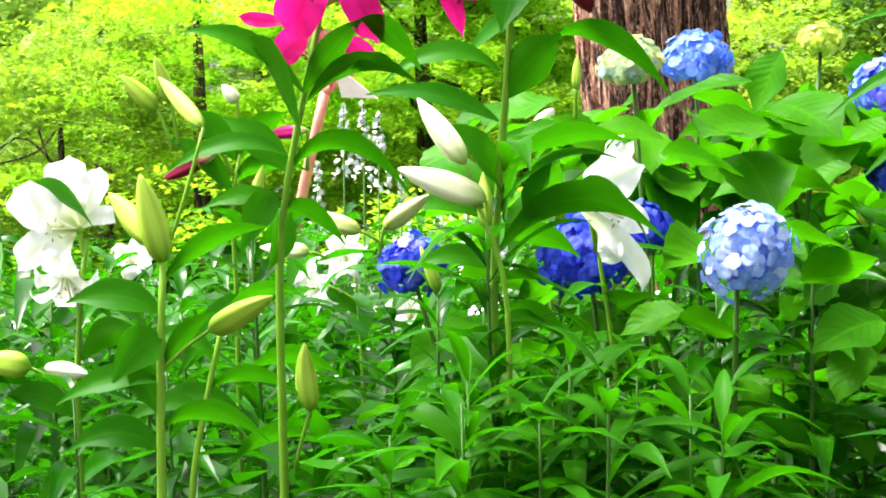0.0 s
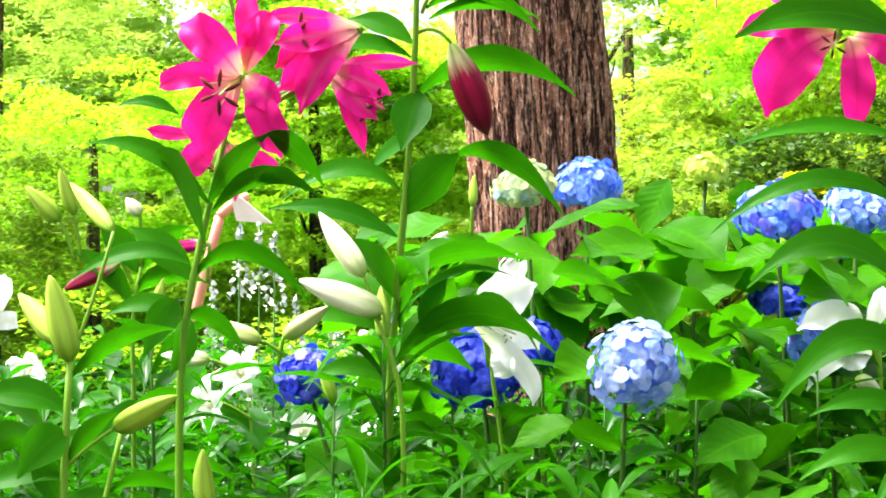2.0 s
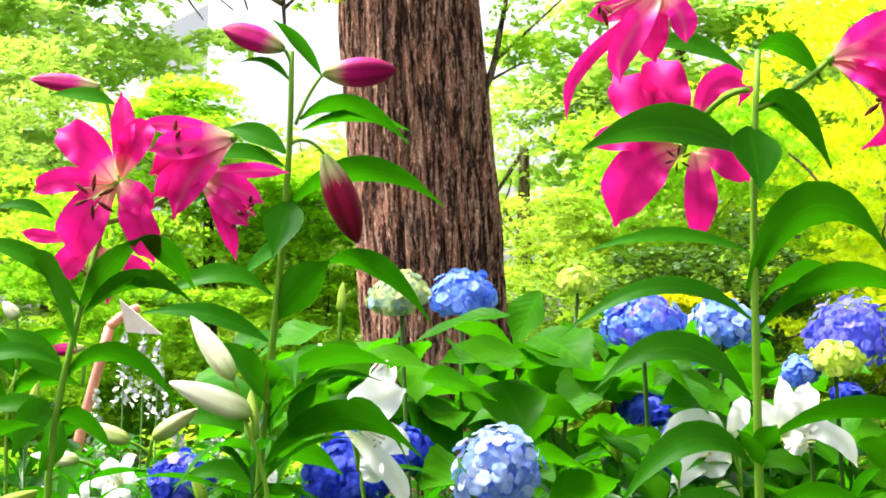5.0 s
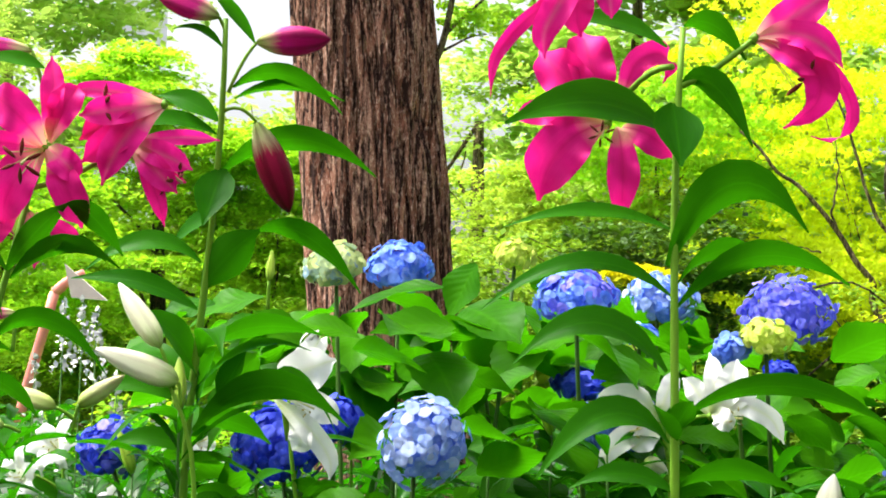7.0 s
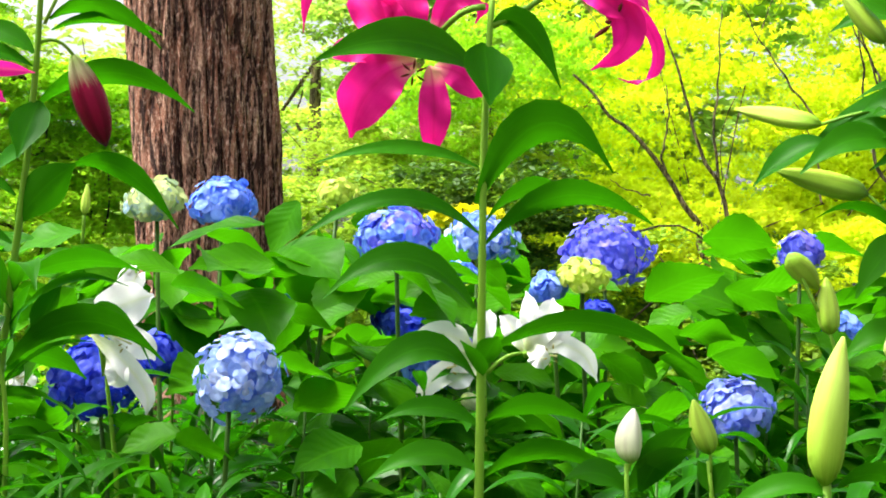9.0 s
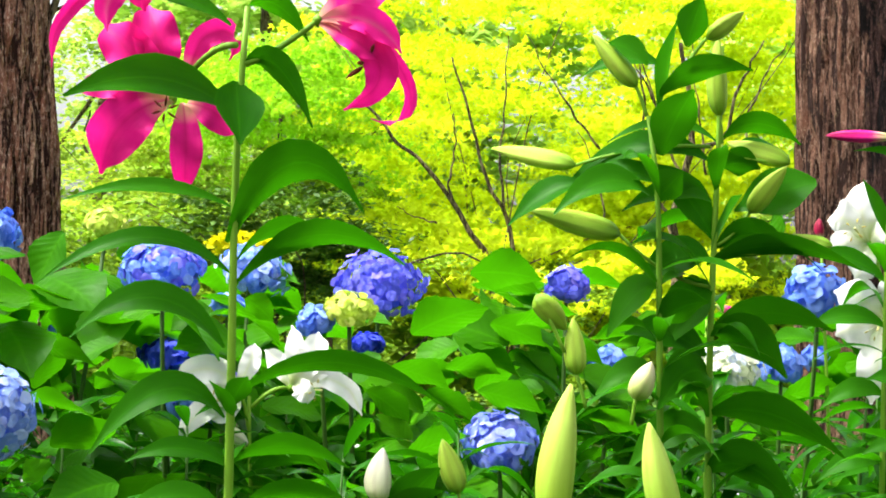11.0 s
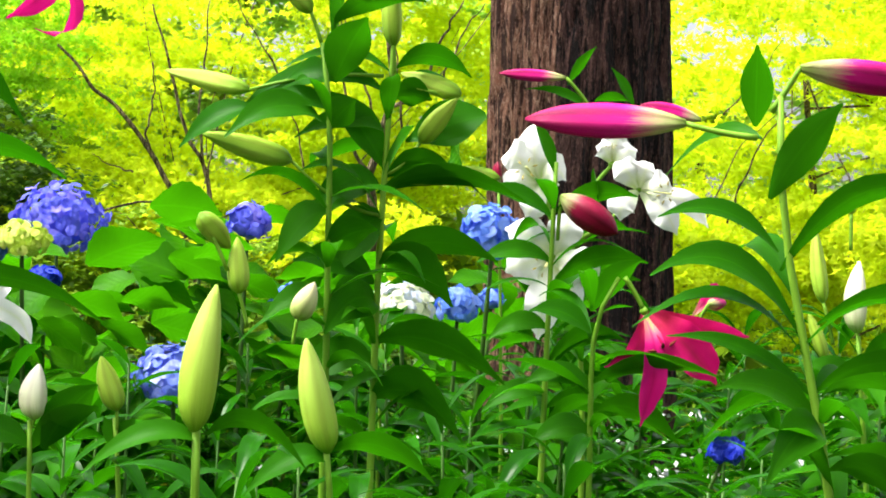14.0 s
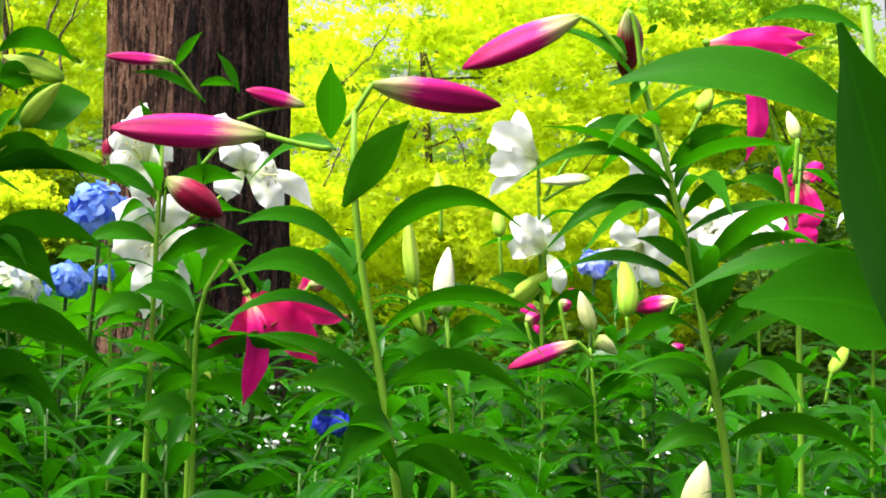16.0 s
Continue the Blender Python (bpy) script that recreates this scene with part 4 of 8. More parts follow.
tree("maple_tree", "light green maple with airy foliage", (3.30, 12.01), [(*(3.30, 12.01), 0), (*(3.30, 12.01), 1.5), (3.297, 12.013, 2.922)], 0.03,
     [((3.297, 12.013, 2.922), (1.0, 0.7, 0.6), 34, 0.40, 220, 0.055)], MAPLE_G, seed=12, lobed=True)
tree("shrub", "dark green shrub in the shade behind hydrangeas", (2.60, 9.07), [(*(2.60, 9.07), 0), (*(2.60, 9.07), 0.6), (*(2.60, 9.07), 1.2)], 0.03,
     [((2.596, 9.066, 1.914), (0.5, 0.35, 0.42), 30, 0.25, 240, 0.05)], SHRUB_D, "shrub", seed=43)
tree("yellow_shrub", "low shrub topped with bright yellow new leaves", (2.1, 7.9), [(2.1, 7.9, 0), (2.1, 7.9, 0.8), (2.1, 7.9, 1.3)], 0.02,
     [((1.789, 6.606, 1.684), (0.13, 0.10, 0.035), 14, 0.07, 90, 0.035)], YELLOW, "shrub", seed=9)
tree("shrub", "mid green leafy shrub in the shade of maples", (3.0, 9.6), [(3.0, 9.6, 0), (3.0, 9.6, 0.8), (3.0, 9.6, 1.6)], 0.04,
     [((2.2, 9.8, 1.5), (0.9, 0.6, 0.8), 40, 0.35, 260, 0.06), ((4.0, 9.8, 1.2), (1.3, 0.6, 0.7), 36, 0.35, 240, 0.055)], SHRUB_M, "shrub", seed=10)
tree("shrub", "green shrub behind the lily bed", (0.3, 8.6), [(0.3, 8.6, 0), (0.3, 8.6, 0.6), (0.3, 8.6, 1.0)], 0.03,
     [((0.0, 8.6, 0.75), (1.3, 0.4, 0.5), 36, 0.3, 240, 0.05), ((-1.7, 8.4, 0.9), (1.0, 0.5, 0.6), 30, 0.3, 240, 0.05)], MAPLE_G, "shrub", seed=11)
for k, (a, d, z, sx, sz, n) in enumerate(((-12, 17, 4.2, 2.2, 3.0, 60), (-5.5, 20, 4.6, 1.9, 3.6, 60), (2.5, 19, 2.6, 2.2, 2.2, 50), (9.5, 17, 2.7, 2.0, 1.9, 50), (14.5, 18, 4.4, 1.7, 3.2, 60),
                                          (20, 21, 4.5, 2.8, 3.2, 60), (29, 20, 4.5, 3.0, 3.4, 60), (38, 19, 4.5, 3.0, 3.4, 60), (47, 18, 4.5, 3.0, 3.4, 60), (56, 17, 4.0, 3.0, 3.4, 60), (-20, 17, 4.0, 2.8, 3.4, 50), (17, 19.5, 3.0, 1.9, 2.4, 40), (24.5, 19.5, 3.0, 2.2, 2.6, 50), (33.5, 19, 3.0, 2.2, 2.6, 50))):
    tree("tree", "tall pale green tree in the distance", polar(a, d), [polar(a, d, 0), polar(a, d, 2.0), polar(a, d, z + (1 if a < 17 else -1))], 0.10,
         [(polar(a, d, z), (sx, 1.4, sz), int(n * 1.25) if a < 18 else int(n * 0.8), 0.75 if a != 9.5 else 0.55, 420 if a < 17 else 220, (0.135 if a < 17 else 0.20) if a != 9.5 else 0.08)], OLIVE if a in (9.5, 2.5) else WOOD_P, seed=20 + k, twig=BRANCH)


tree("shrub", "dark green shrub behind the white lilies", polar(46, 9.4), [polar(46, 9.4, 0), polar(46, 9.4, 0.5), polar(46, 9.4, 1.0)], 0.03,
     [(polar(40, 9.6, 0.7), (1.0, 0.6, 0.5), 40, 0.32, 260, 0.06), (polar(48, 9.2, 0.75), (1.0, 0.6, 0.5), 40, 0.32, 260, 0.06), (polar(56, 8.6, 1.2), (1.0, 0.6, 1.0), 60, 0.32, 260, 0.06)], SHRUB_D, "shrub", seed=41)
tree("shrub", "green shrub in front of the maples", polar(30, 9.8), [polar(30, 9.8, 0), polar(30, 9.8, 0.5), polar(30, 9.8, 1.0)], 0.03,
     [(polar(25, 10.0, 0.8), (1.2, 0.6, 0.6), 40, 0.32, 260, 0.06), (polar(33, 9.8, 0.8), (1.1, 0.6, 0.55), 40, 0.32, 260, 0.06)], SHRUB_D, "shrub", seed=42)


def garden_post(foot, bend, tip, gable):
    """A slanting pink painted post with a pale gable board."""
    p = thing("garden_post", (*foot[:2], 0.0), "slanting pink painted post with a pale pink gable board", "garden ornament")
    f, b, t = rel(p, foot), rel(p, bend), rel(p, tip)
    paint = plain_material("pink_paint", (0.85, 0.30, 0.24), 0.6, 0.25)
    board = plain_material("pale_board", (0.80, 0.66, 0.62), 0.7, 0.2)
    link_part("post", tube_mesh("post", polyline([(f[0], f[1], 0), f, (f + b) / 2, b], 12), (0.028, 0.027, 0.025), paint, 10), p)
    link_part("arm", tube_mesh("arm", polyline([b, (b + t) / 2 + (0, 0, 0.02), t], 6), (0.025, 0.022), paint, 10), p)
    back = np.array([0.004, 0.03, 0.0])
    tri = [rel(p, c) for c in gable]
    verts = tri + [c + back for c in tri]
    me = bpy.data.meshes.new("gable_board")
    me.from_pydata([tuple(v) for v in verts], [], [(0, 1, 2), (5, 4, 3), (0, 3, 4, 1), (1, 4, 5, 2), (2, 5, 3, 0)])
    me.materials.append(board)
    link_part("gable_board", me, p)


garden_post((-0.712, 8.560, 0.925), (-0.533, 8.484, 1.613), (-0.399, 8.458, 1.706), [(-0.482, 8.301, 1.739), (-0.447, 8.305, 1.585), (-0.283, 8.278, 1.575)])


def far_tower(foot, width, height):
    """A pale high-rise beyond the park."""
    p = thing("apartment_building", (foot[0], foot[1], 0.0), "pale blue grey high-rise far beyond the trees", "building")
    wall, pane = plain_material("pale_wall", (0.87, 0.88, 0.94), 0.8, 0.1), plain_material("far_pane", (0.80, 0.82, 0.88), 0.3, 0.1)
    ang = math.atan2(foot[0], foot[1])
    turn = Matrix.Rotation(-ang, 4, "Z")
    w, h = width / 2, height

    def box(name, x0, x1, y0, y1, z0, z1, material, parent):
        me = bpy.data.meshes.new(name)
        v = [(x, y, z) for x in (x0, x1) for y in (y0, y1) for z in (z0, z1)]
        me.from_pydata(v, [], [(0, 1, 3, 2), (4, 6, 7, 5), (0, 4, 5, 1), (2, 3, 7, 6), (0, 2, 6, 4), (1, 5, 7, 3)])
        me.materials.append(material)
        return link_part(name, me, parent, (0, 0, 0), "", turn if parent is p else None)

    body = box("wall", -w, w, -w, w, 0, h, wall, p)
    roof = bpy.data.meshes.new("roof")
    roof.from_pydata([(-w, -w, h), (w, -w, h), (w, -w, h + 7), (-w, w, h), (w, w, h), (w, w, h + 7)], [], [(0, 1, 2), (5, 4, 3), (0, 3, 4, 1), (1, 4, 5, 2), (2, 5, 3, 0)])
    roof.materials.append(wall)
    link_part("roof", roof, p, (0, 0, 0), "", turn)
    for row in range(8):
        for k in range(4):
            x = -w * 0.8 + k * w * 0.45
            box("window", x, x + w * 0.25, -w - 0.15, -w + 0.1, h - 5.5 - row * 4.2, h - 3.2 - row * 4.2, pane, body)


far_tower((-11.4, 395.5), 12, 80.5)


def white_spray(foot, height, seed):
    """A slender upright stem set with tiny white flowers."""
    p = thing("white_spray", (*foot, 0.0), "slender upright spray of tiny white flowers", "flower", "white flower sprays")
    g = np.random.default_rng(seed)
    link_part("stem", tube_mesh("stem", [(0, 0, 0), (0.01, 0, height * 0.5), (0.02, 0.01, height)], (0.004, 0.002), STEM_SHADED, 5), p)
    n = 70
    z = g.uniform(0, 1, n)
    a, r = g.uniform(0, 6.283, n), 0.03 * (1.1 - z)
    c = np.stack([0.018 + r * np.cos(a), 0.01 + r * np.sin(a), height - 0.22 + 0.23 * z], 1)
    link_part("flower_spike", quad_cloud("flower_spike", leaf_quads(g, c, 0.022, 0.3, 0.7), TINY_WHITE), p)


white_spray((-0.32, 5.55), 1.47, 0)
white_spray((-0.25, 5.33), 1.47, 1)
white_spray((-0.20, 5.12), 1.43, 2)
white_spray((0.04, 4.49), 1.17, 3)
white_spray((0.75, 4.76), 1.40, 4)
white_spray((0.07, 4.28), 1.16, 5)
white_spray((-0.40, 5.52), 1.29, 6)
white_spray((-0.14, 5.21), 1.24, 7)
white_spray((-0.02, 5.61), 1.28, 8)


def hedge():
    g = np.random.default_rng(9)
    n = 74000
    a, d = np.radians(g.uniform(-26, 68, n)), g.uniform(12.8, 17.0, n)
    top = 1.95 + 0.35 * np.sin(a * 23) + 0.2 * np.sin(a * 61 + 1)
    z = g.uniform(0, 1, n) ** 0.7 * top
    c = np.stack([d * np.sin(a), d * np.cos(a), z], 1)
    ob = new("hedge", quad_cloud("hedge", leaf_quads(g, c, 0.19, 0.55, 0.5), SHRUB_M))
    tagged(ob, "leafy green hedge closing the garden behind the beds", "hedge", kind="stuff")


hedge()


# ---------- lilies and hydrangeas, one by one ----------
p = lily("tall green lily with closed pink buds at its tip", [(0.073, 3.076, 1.143), (0.097, 3.052, 1.371), (0.115, 3.026, 1.615), (0.125, 3.004, 1.831), (0.120, 2.999, 1.882)], 0.0080)
leaf(p, (0.172, 2.999, 1.841), (0.085, 2.966, 1.930), 0.037, 0.10, 70)
leaf(p, (0.120, 3.004, 1.826), (0.028, 3.008, 1.860), 0.030, 0.30, 40)
leaf(p, (0.137, 3.010, 1.762), (0.330, 2.999, 1.721), 0.047, 0.35, 50)
leaf(p, (0.141, 3.011, 1.743), (0.336, 3.046, 1.752), 0.034, 0.20, 40)
leaf(p, (0.113, 3.017, 1.702), (0.004, 3.071, 1.751), 0.051, 0.15, 55)
leaf(p, (0.111, 3.020, 1.679), (-0.062, 3.003, 1.675), 0.051, 0.20, 45)
leaf(p, (0.120, 3.026, 1.611), (0.393, 3.005, 1.613), 0.059, 0.36, 52)
leaf(p, (0.125, 3.025, 1.620), (0.092, 2.957, 1.513), 0.077, 0.05, 15)
leaf(p, (0.110, 3.034, 1.537), (0.038, 3.095, 1.487), 0.051, 0.10, 60)
leaf(p, (0.095, 3.048, 1.408), (0.190, 2.980, 1.510), 0.081, 0.12, 70)
leaf(p, (0.187, 3.031, 1.510), (0.372, 3.008, 1.406), 0.053, 0.32, 55)
leaf(p, (0.091, 3.044, 1.454), (-0.110, 3.061, 1.435), 0.053, 0.33, 50)
leaf(p, (0.088, 3.053, 1.371), (-0.136, 3.104, 1.422), 0.051, 0.15, 50)
leaf(p, (0.094, 3.064, 1.253), (-0.005, 3.000, 1.364), 0.083, 0.18, 60)
leaf(p, (0.100, 3.058, 1.302), (0.313, 3.090, 1.332), 0.055, 0.20, 50)
leaf(p, (0.088, 3.074, 1.157), (0.358, 3.012, 1.170), 0.073, 0.42, 55)
leaf(p, (0.081, 3.070, 1.199), (-0.094, 3.081, 1.219), 0.053, 0.25, 50)
leaf(p, (0.132, 3.066, 1.204), (0.177, 3.083, 1.302), 0.061, 0.10, 70)
leaf(p, (0.093, 3.069, 1.204), (0.124, 3.107, 1.303), 0.057, 0.10, 70)
stalk(p, (0.120, 3.001, 1.860), (0.108, 2.999, 1.884), 0.0035, 0.10)
bud(p, (0.108, 2.999, 1.884), (-0.002, 3.004, 1.921), 0.0234, BUD_PINK, 0.15)
stalk(p, (0.129, 3.011, 1.753), (0.177, 2.998, 1.843), 0.0035, 0.20)
bud(p, (0.177, 2.998, 1.843), (0.303, 2.968, 1.849), 0.0269, BUD_PINK, 0.15)
stalk(p, (0.119, 3.015, 1.718), (0.180, 3.012, 1.702), 0.0035, 0.50)
bud(p, (0.180, 3.012, 1.702), (0.244, 3.040, 1.548), 0.0286, BUD_DARK, 0.15)
leaf(p, (0.097, 3.158, 1.164), (0.229, 3.151, 1.133), 0.061, 0.25, 50)
leaf(p, (0.093, 3.156, 1.105), (-0.076, 3.162, 1.112), 0.051, 0.30, 50)
leaf(p, (0.096, 3.153, 1.046), (0.207, 3.147, 0.986), 0.061, 0.20, 50)
leaf(p, (0.097, 3.150, 0.938), (0.020, 3.105, 1.012), 0.081, 0.15, 60)
leaf(p, (0.093, 3.147, 0.869), (0.255, 3.140, 0.848), 0.061, 0.25, 50)
leaf(p, (0.085, 3.147, 0.840), (-0.070, 3.153, 0.851), 0.057, 0.25, 50)
leaf(p, (0.086, 3.143, 0.751), (0.225, 3.140, 0.809), 0.061, 0.20, 50)
leaf(p, (0.092, 3.144, 0.781), (-0.061, 3.150, 0.763), 0.061, 0.20, 50)
dress(p, [(0.071, 3.078, 0.93), (0.073, 3.076, 1.143), (0.097, 3.052, 1.30)], 10, 21, 0.0, 1.0, 0.19, 0.055)
p = lily("pink lily with three open flowers and a bud", [(-0.270, 2.852, 1.217), (-0.247, 2.842, 1.300), (-0.225, 2.829, 1.410), (-0.192, 2.854, 1.542), (-0.176, 2.940, 1.675)], 0.0072)
stalk(p, (-0.187, 2.866, 1.558), (-0.172, 2.861, 1.624), 0.0045, 0.20)
f = flower(p, (-0.172, 2.861, 1.624), (-0.309, -0.884, -0.351), "pink", 0.80, "open pink flower with yellow throat and ruffled petals")
petal(f, [(0.000, 0.000, -0.000), (-0.047, -0.046, 0.053), (-0.097, -0.011, 0.085)], 0.071, (0.660, -0.096, 0.745), PINK, 0.32, 0.26)
petal(f, [(0.000, 0.000, -0.000), (-0.072, -0.036, 0.002), (-0.111, -0.023, -0.006), (-0.133, 0.014, -0.016)], 0.045, (-0.126, -0.067, 0.990), PINK, 0.32, 0.26)
petal(f, [(0.000, 0.000, -0.005), (-0.045, -0.043, -0.064), (-0.063, 0.013, -0.127)], 0.082, (-0.888, 0.019, 0.459), PINK, 0.32, 0.26)
petal(f, [(0.005, 0.000, -0.005), (0.042, -0.047, -0.071), (0.065, 0.006, -0.130)], 0.061, (-0.899, 0.087, -0.430), PINK, 0.32, 0.26)
petal(f, [(0.005, -0.001, 0.014), (0.013, -0.035, 0.059), (0.011, -0.019, 0.115), (0.006, -0.002, 0.153)], 0.043, (0.998, -0.060, -0.010), PINK, 0.32, 0.26)
petal(f, [(0.009, -0.001, 0.009), (0.031, -0.032, 0.065), (0.054, -0.011, 0.104)], 0.058, (0.904, -0.023, -0.427), PINK, 0.32, 0.26)
petal(f, [(0.005, -0.000, -0.000), (0.036, -0.045, -0.027), (0.058, -0.030, -0.051)], 0.054, (-0.659, 0.096, -0.746), PINK_BACK, 0.42, 0.26)
stalk(p, (-0.187, 2.866, 1.558), (0.020, 2.846, 1.702), 0.0045, -0.20)
f = flower(p, (0.020, 2.846, 1.702), (-0.984, -0.141, -0.110), "pink", 0.80, "pink trumpet flower seen from the side")
petal(f, [(-0.000, -0.000, 0.005), (-0.071, -0.012, 0.016), (-0.133, 0.001, 0.022), (-0.156, 0.019, 0.011)], 0.035, (0.028, -0.077, 0.997), PINK_BACK, 0.42, 0.26)
petal(f, [(0.000, 0.000, -0.000), (-0.072, -0.030, -0.015), (-0.137, -0.015, -0.026)], 0.056, (-0.176, -0.063, 0.982), PINK_BACK, 0.42, 0.26)
petal(f, [(0.000, 0.000, -0.005), (-0.059, -0.022, -0.058), (-0.097, 0.006, -0.138)], 0.063, (-0.808, 0.005, 0.589), PINK_BACK, 0.42, 0.26)
petal(f, [(-0.005, 0.001, -0.005), (-0.071, -0.012, -0.055), (-0.133, 0.016, -0.100)], 0.058, (-0.598, -0.024, 0.801), PINK, 0.32, 0.26)
petal(f, [(0.001, 0.010, 0.001), (-0.078, 0.027, -0.026), (-0.138, 0.043, -0.059)], 0.061, (-0.403, -0.044, 0.914), PINK_DEEP, 0.32, 0.26)
stalk(p, (-0.187, 2.866, 1.558), (-0.032, 2.852, 1.636), 0.0045, -0.10)
f = flower(p, (-0.032, 2.852, 1.636), (0.800, -0.134, -0.584), "pink", 0.80, "pink trumpet flower with flared petals")
petal(f, [(0.000, 0.000, -0.000), (0.071, -0.015, 0.011), (0.147, 0.000, 0.011)], 0.030, (0.077, 0.070, -0.995), PINK_BACK, 0.42, 0.26)
petal(f, [(0.002, 0.000, -0.003), (0.050, -0.032, -0.019), (0.103, -0.023, -0.043)], 0.050, (-0.347, 0.091, -0.933), PINK_BACK, 0.42, 0.26)
petal(f, [(0.002, 0.000, -0.005), (0.040, -0.029, -0.043), (0.079, -0.019, -0.082)], 0.050, (-0.692, 0.096, -0.716), PINK_BACK, 0.42, 0.26)
petal(f, [(0.005, 0.000, -0.007), (0.038, -0.012, -0.068), (0.060, 0.012, -0.135)], 0.035, (-0.917, 0.085, -0.389), PINK, 0.32, 0.26)
petal(f, [(0.002, 0.010, -0.003), (0.048, 0.020, -0.036), (0.093, 0.029, -0.059)], 0.041, (-0.540, 0.096, -0.836), PINK_DEEP, 0.32, 0.26)
stalk(p, (-0.196, 2.868, 1.517), (-0.201, 2.868, 1.531), 0.0045, 0.10)
f = flower(p, (-0.201, 2.868, 1.531), (-0.206, 0.401, -0.893), "pink", 0.50, "pink flower turned away")
petal(f, [(0.000, 0.000, -0.000), (-0.044, 0.015, -0.036), (-0.062, -0.000, -0.078)], 0.054, (-0.786, 0.001, 0.619), PINK, 0.32, 0.26)
petal(f, [(0.005, 0.000, -0.009), (0.019, 0.008, -0.057), (0.020, -0.008, -0.107)], 0.048, (-0.985, 0.072, -0.158), PINK, 0.32, 0.26)
petal(f, [(0.019, -0.000, -0.014), (0.058, 0.010, -0.040), (0.094, 0.018, -0.053)], 0.035, (-0.471, 0.095, -0.877), PINK, 0.32, 0.26)
petal(f, [(-0.037, 0.002, 0.000), (-0.088, 0.015, 0.005), (-0.127, 0.027, 0.013)], 0.026, (0.120, -0.082, 0.989), PINK, 0.32, 0.26)
stalk(p, (-0.179, 2.988, 1.701), (-0.209, 2.980, 1.805), 0.0035, 0.20)
bud(p, (-0.209, 2.980, 1.805), (-0.329, 2.988, 1.817), 0.0164, BUD_PINK, 0.15)
leaf(p, (-0.172, 2.792, 1.745), (-0.276, 2.798, 1.759), 0.038, 0.10, 50)
leaf(p, (-0.269, 2.817, 1.560), (-0.368, 2.823, 1.573), 0.032, 0.20, 45)
leaf(p, (-0.222, 2.828, 1.419), (-0.412, 2.833, 1.515), 0.047, 0.25, 50)
leaf(p, (-0.304, 2.826, 1.502), (-0.222, 2.775, 1.344), 0.063, 0.25, 65)
leaf(p, (-0.222, 2.828, 1.419), (-0.124, 2.810, 1.531), 0.047, 0.12, 60)
leaf(p, (-0.216, 2.829, 1.405), (-0.041, 2.814, 1.426), 0.046, 0.40, 50)
leaf(p, (-0.249, 2.842, 1.298), (-0.058, 2.832, 1.254), 0.046, 0.50, 55)
leaf(p, (-0.252, 2.840, 1.323), (-0.445, 2.857, 1.296), 0.044, 0.25, 50)
leaf(p, (-0.263, 2.849, 1.245), (-0.389, 2.858, 1.240), 0.044, 0.20, 50)
leaf(p, (-0.247, 2.842, 1.295), (-0.355, 2.892, 1.384), 0.057, 0.10, 60)
leaf(p, (-0.263, 2.850, 1.236), (-0.164, 2.848, 1.180), 0.047, 0.30, 50)
leaf(p, (-0.147, 2.819, 1.451), (-0.065, 2.855, 1.439), 0.038, 0.30, 45)
leaf(p, (-0.129, 2.810, 1.529), (-0.038, 2.862, 1.449), 0.044, 0.20, 55)
leaf(p, (-0.270, 2.847, 1.263), (-0.323, 2.810, 1.173), 0.057, 0.20, 60)
leaf(p, (-0.313, 2.925, 1.084), (-0.444, 2.926, 0.966), 0.057, 0.30, 55)
leaf(p, (-0.329, 2.922, 0.974), (-0.177, 2.915, 0.963), 0.047, 0.30, 50)
leaf(p, (-0.343, 2.920, 0.909), (-0.509, 2.926, 0.902), 0.047, 0.30, 50)
leaf(p, (-0.358, 2.918, 0.827), (-0.215, 2.913, 0.862), 0.047, 0.30, 50)
leaf(p, (-0.256, 2.928, 1.231), (-0.283, 2.826, 1.144), 0.066, 0.05, 70)
p = lily("green lily with pale green closed buds", [(-0.373, 2.275, 0.895), (-0.372, 2.280, 1.026), (-0.367, 2.285, 1.169), (-0.364, 2.285, 1.191)], 0.0075)
stalk(p, (-0.365, 2.285, 1.169), (-0.364, 2.285, 1.190), 0.0028, 0.10)
bud(p, (-0.364, 2.285, 1.190), (-0.391, 2.290, 1.302), 0.0190, BUD_GREEN, 0.15)
stalk(p, (-0.365, 2.285, 1.169), (-0.373, 2.286, 1.213), 0.0028, 0.10)
bud(p, (-0.373, 2.286, 1.213), (-0.439, 2.341, 1.278), 0.0158, BUD_GREEN, 0.15)
stalk(p, (-0.368, 2.281, 1.055), (-0.307, 2.280, 1.104), 0.0028, 0.10)
bud(p, (-0.307, 2.280, 1.104), (-0.224, 2.248, 1.148), 0.0164, BUD_GREEN, 0.15)
stalk(p, (-0.365, 2.285, 1.191), (-0.309, 2.289, 1.359), 0.0028, -0.10)
bud(p, (-0.309, 2.289, 1.359), (-0.379, 2.394, 1.427), 0.0114, BUD_GREEN, 0.15)
leaf(p, (-0.367, 2.283, 1.126), (-0.488, 2.288, 1.142), 0.052, 0.20, 55)
leaf(p, (-0.368, 2.282, 1.098), (-0.422, 2.232, 1.046), 0.059, 0.20, 60)
leaf(p, (-0.371, 2.280, 1.040), (-0.504, 2.284, 1.013), 0.044, 0.20, 50)
leaf(p, (-0.364, 2.285, 1.169), (-0.228, 2.281, 1.232), 0.037, 0.20, 50)
leaf(p, (-0.368, 2.281, 1.058), (-0.301, 2.281, 1.126), 0.030, 0.20, 60)
leaf(p, (-0.371, 2.278, 0.983), (-0.232, 2.272, 0.960), 0.044, 0.30, 50)
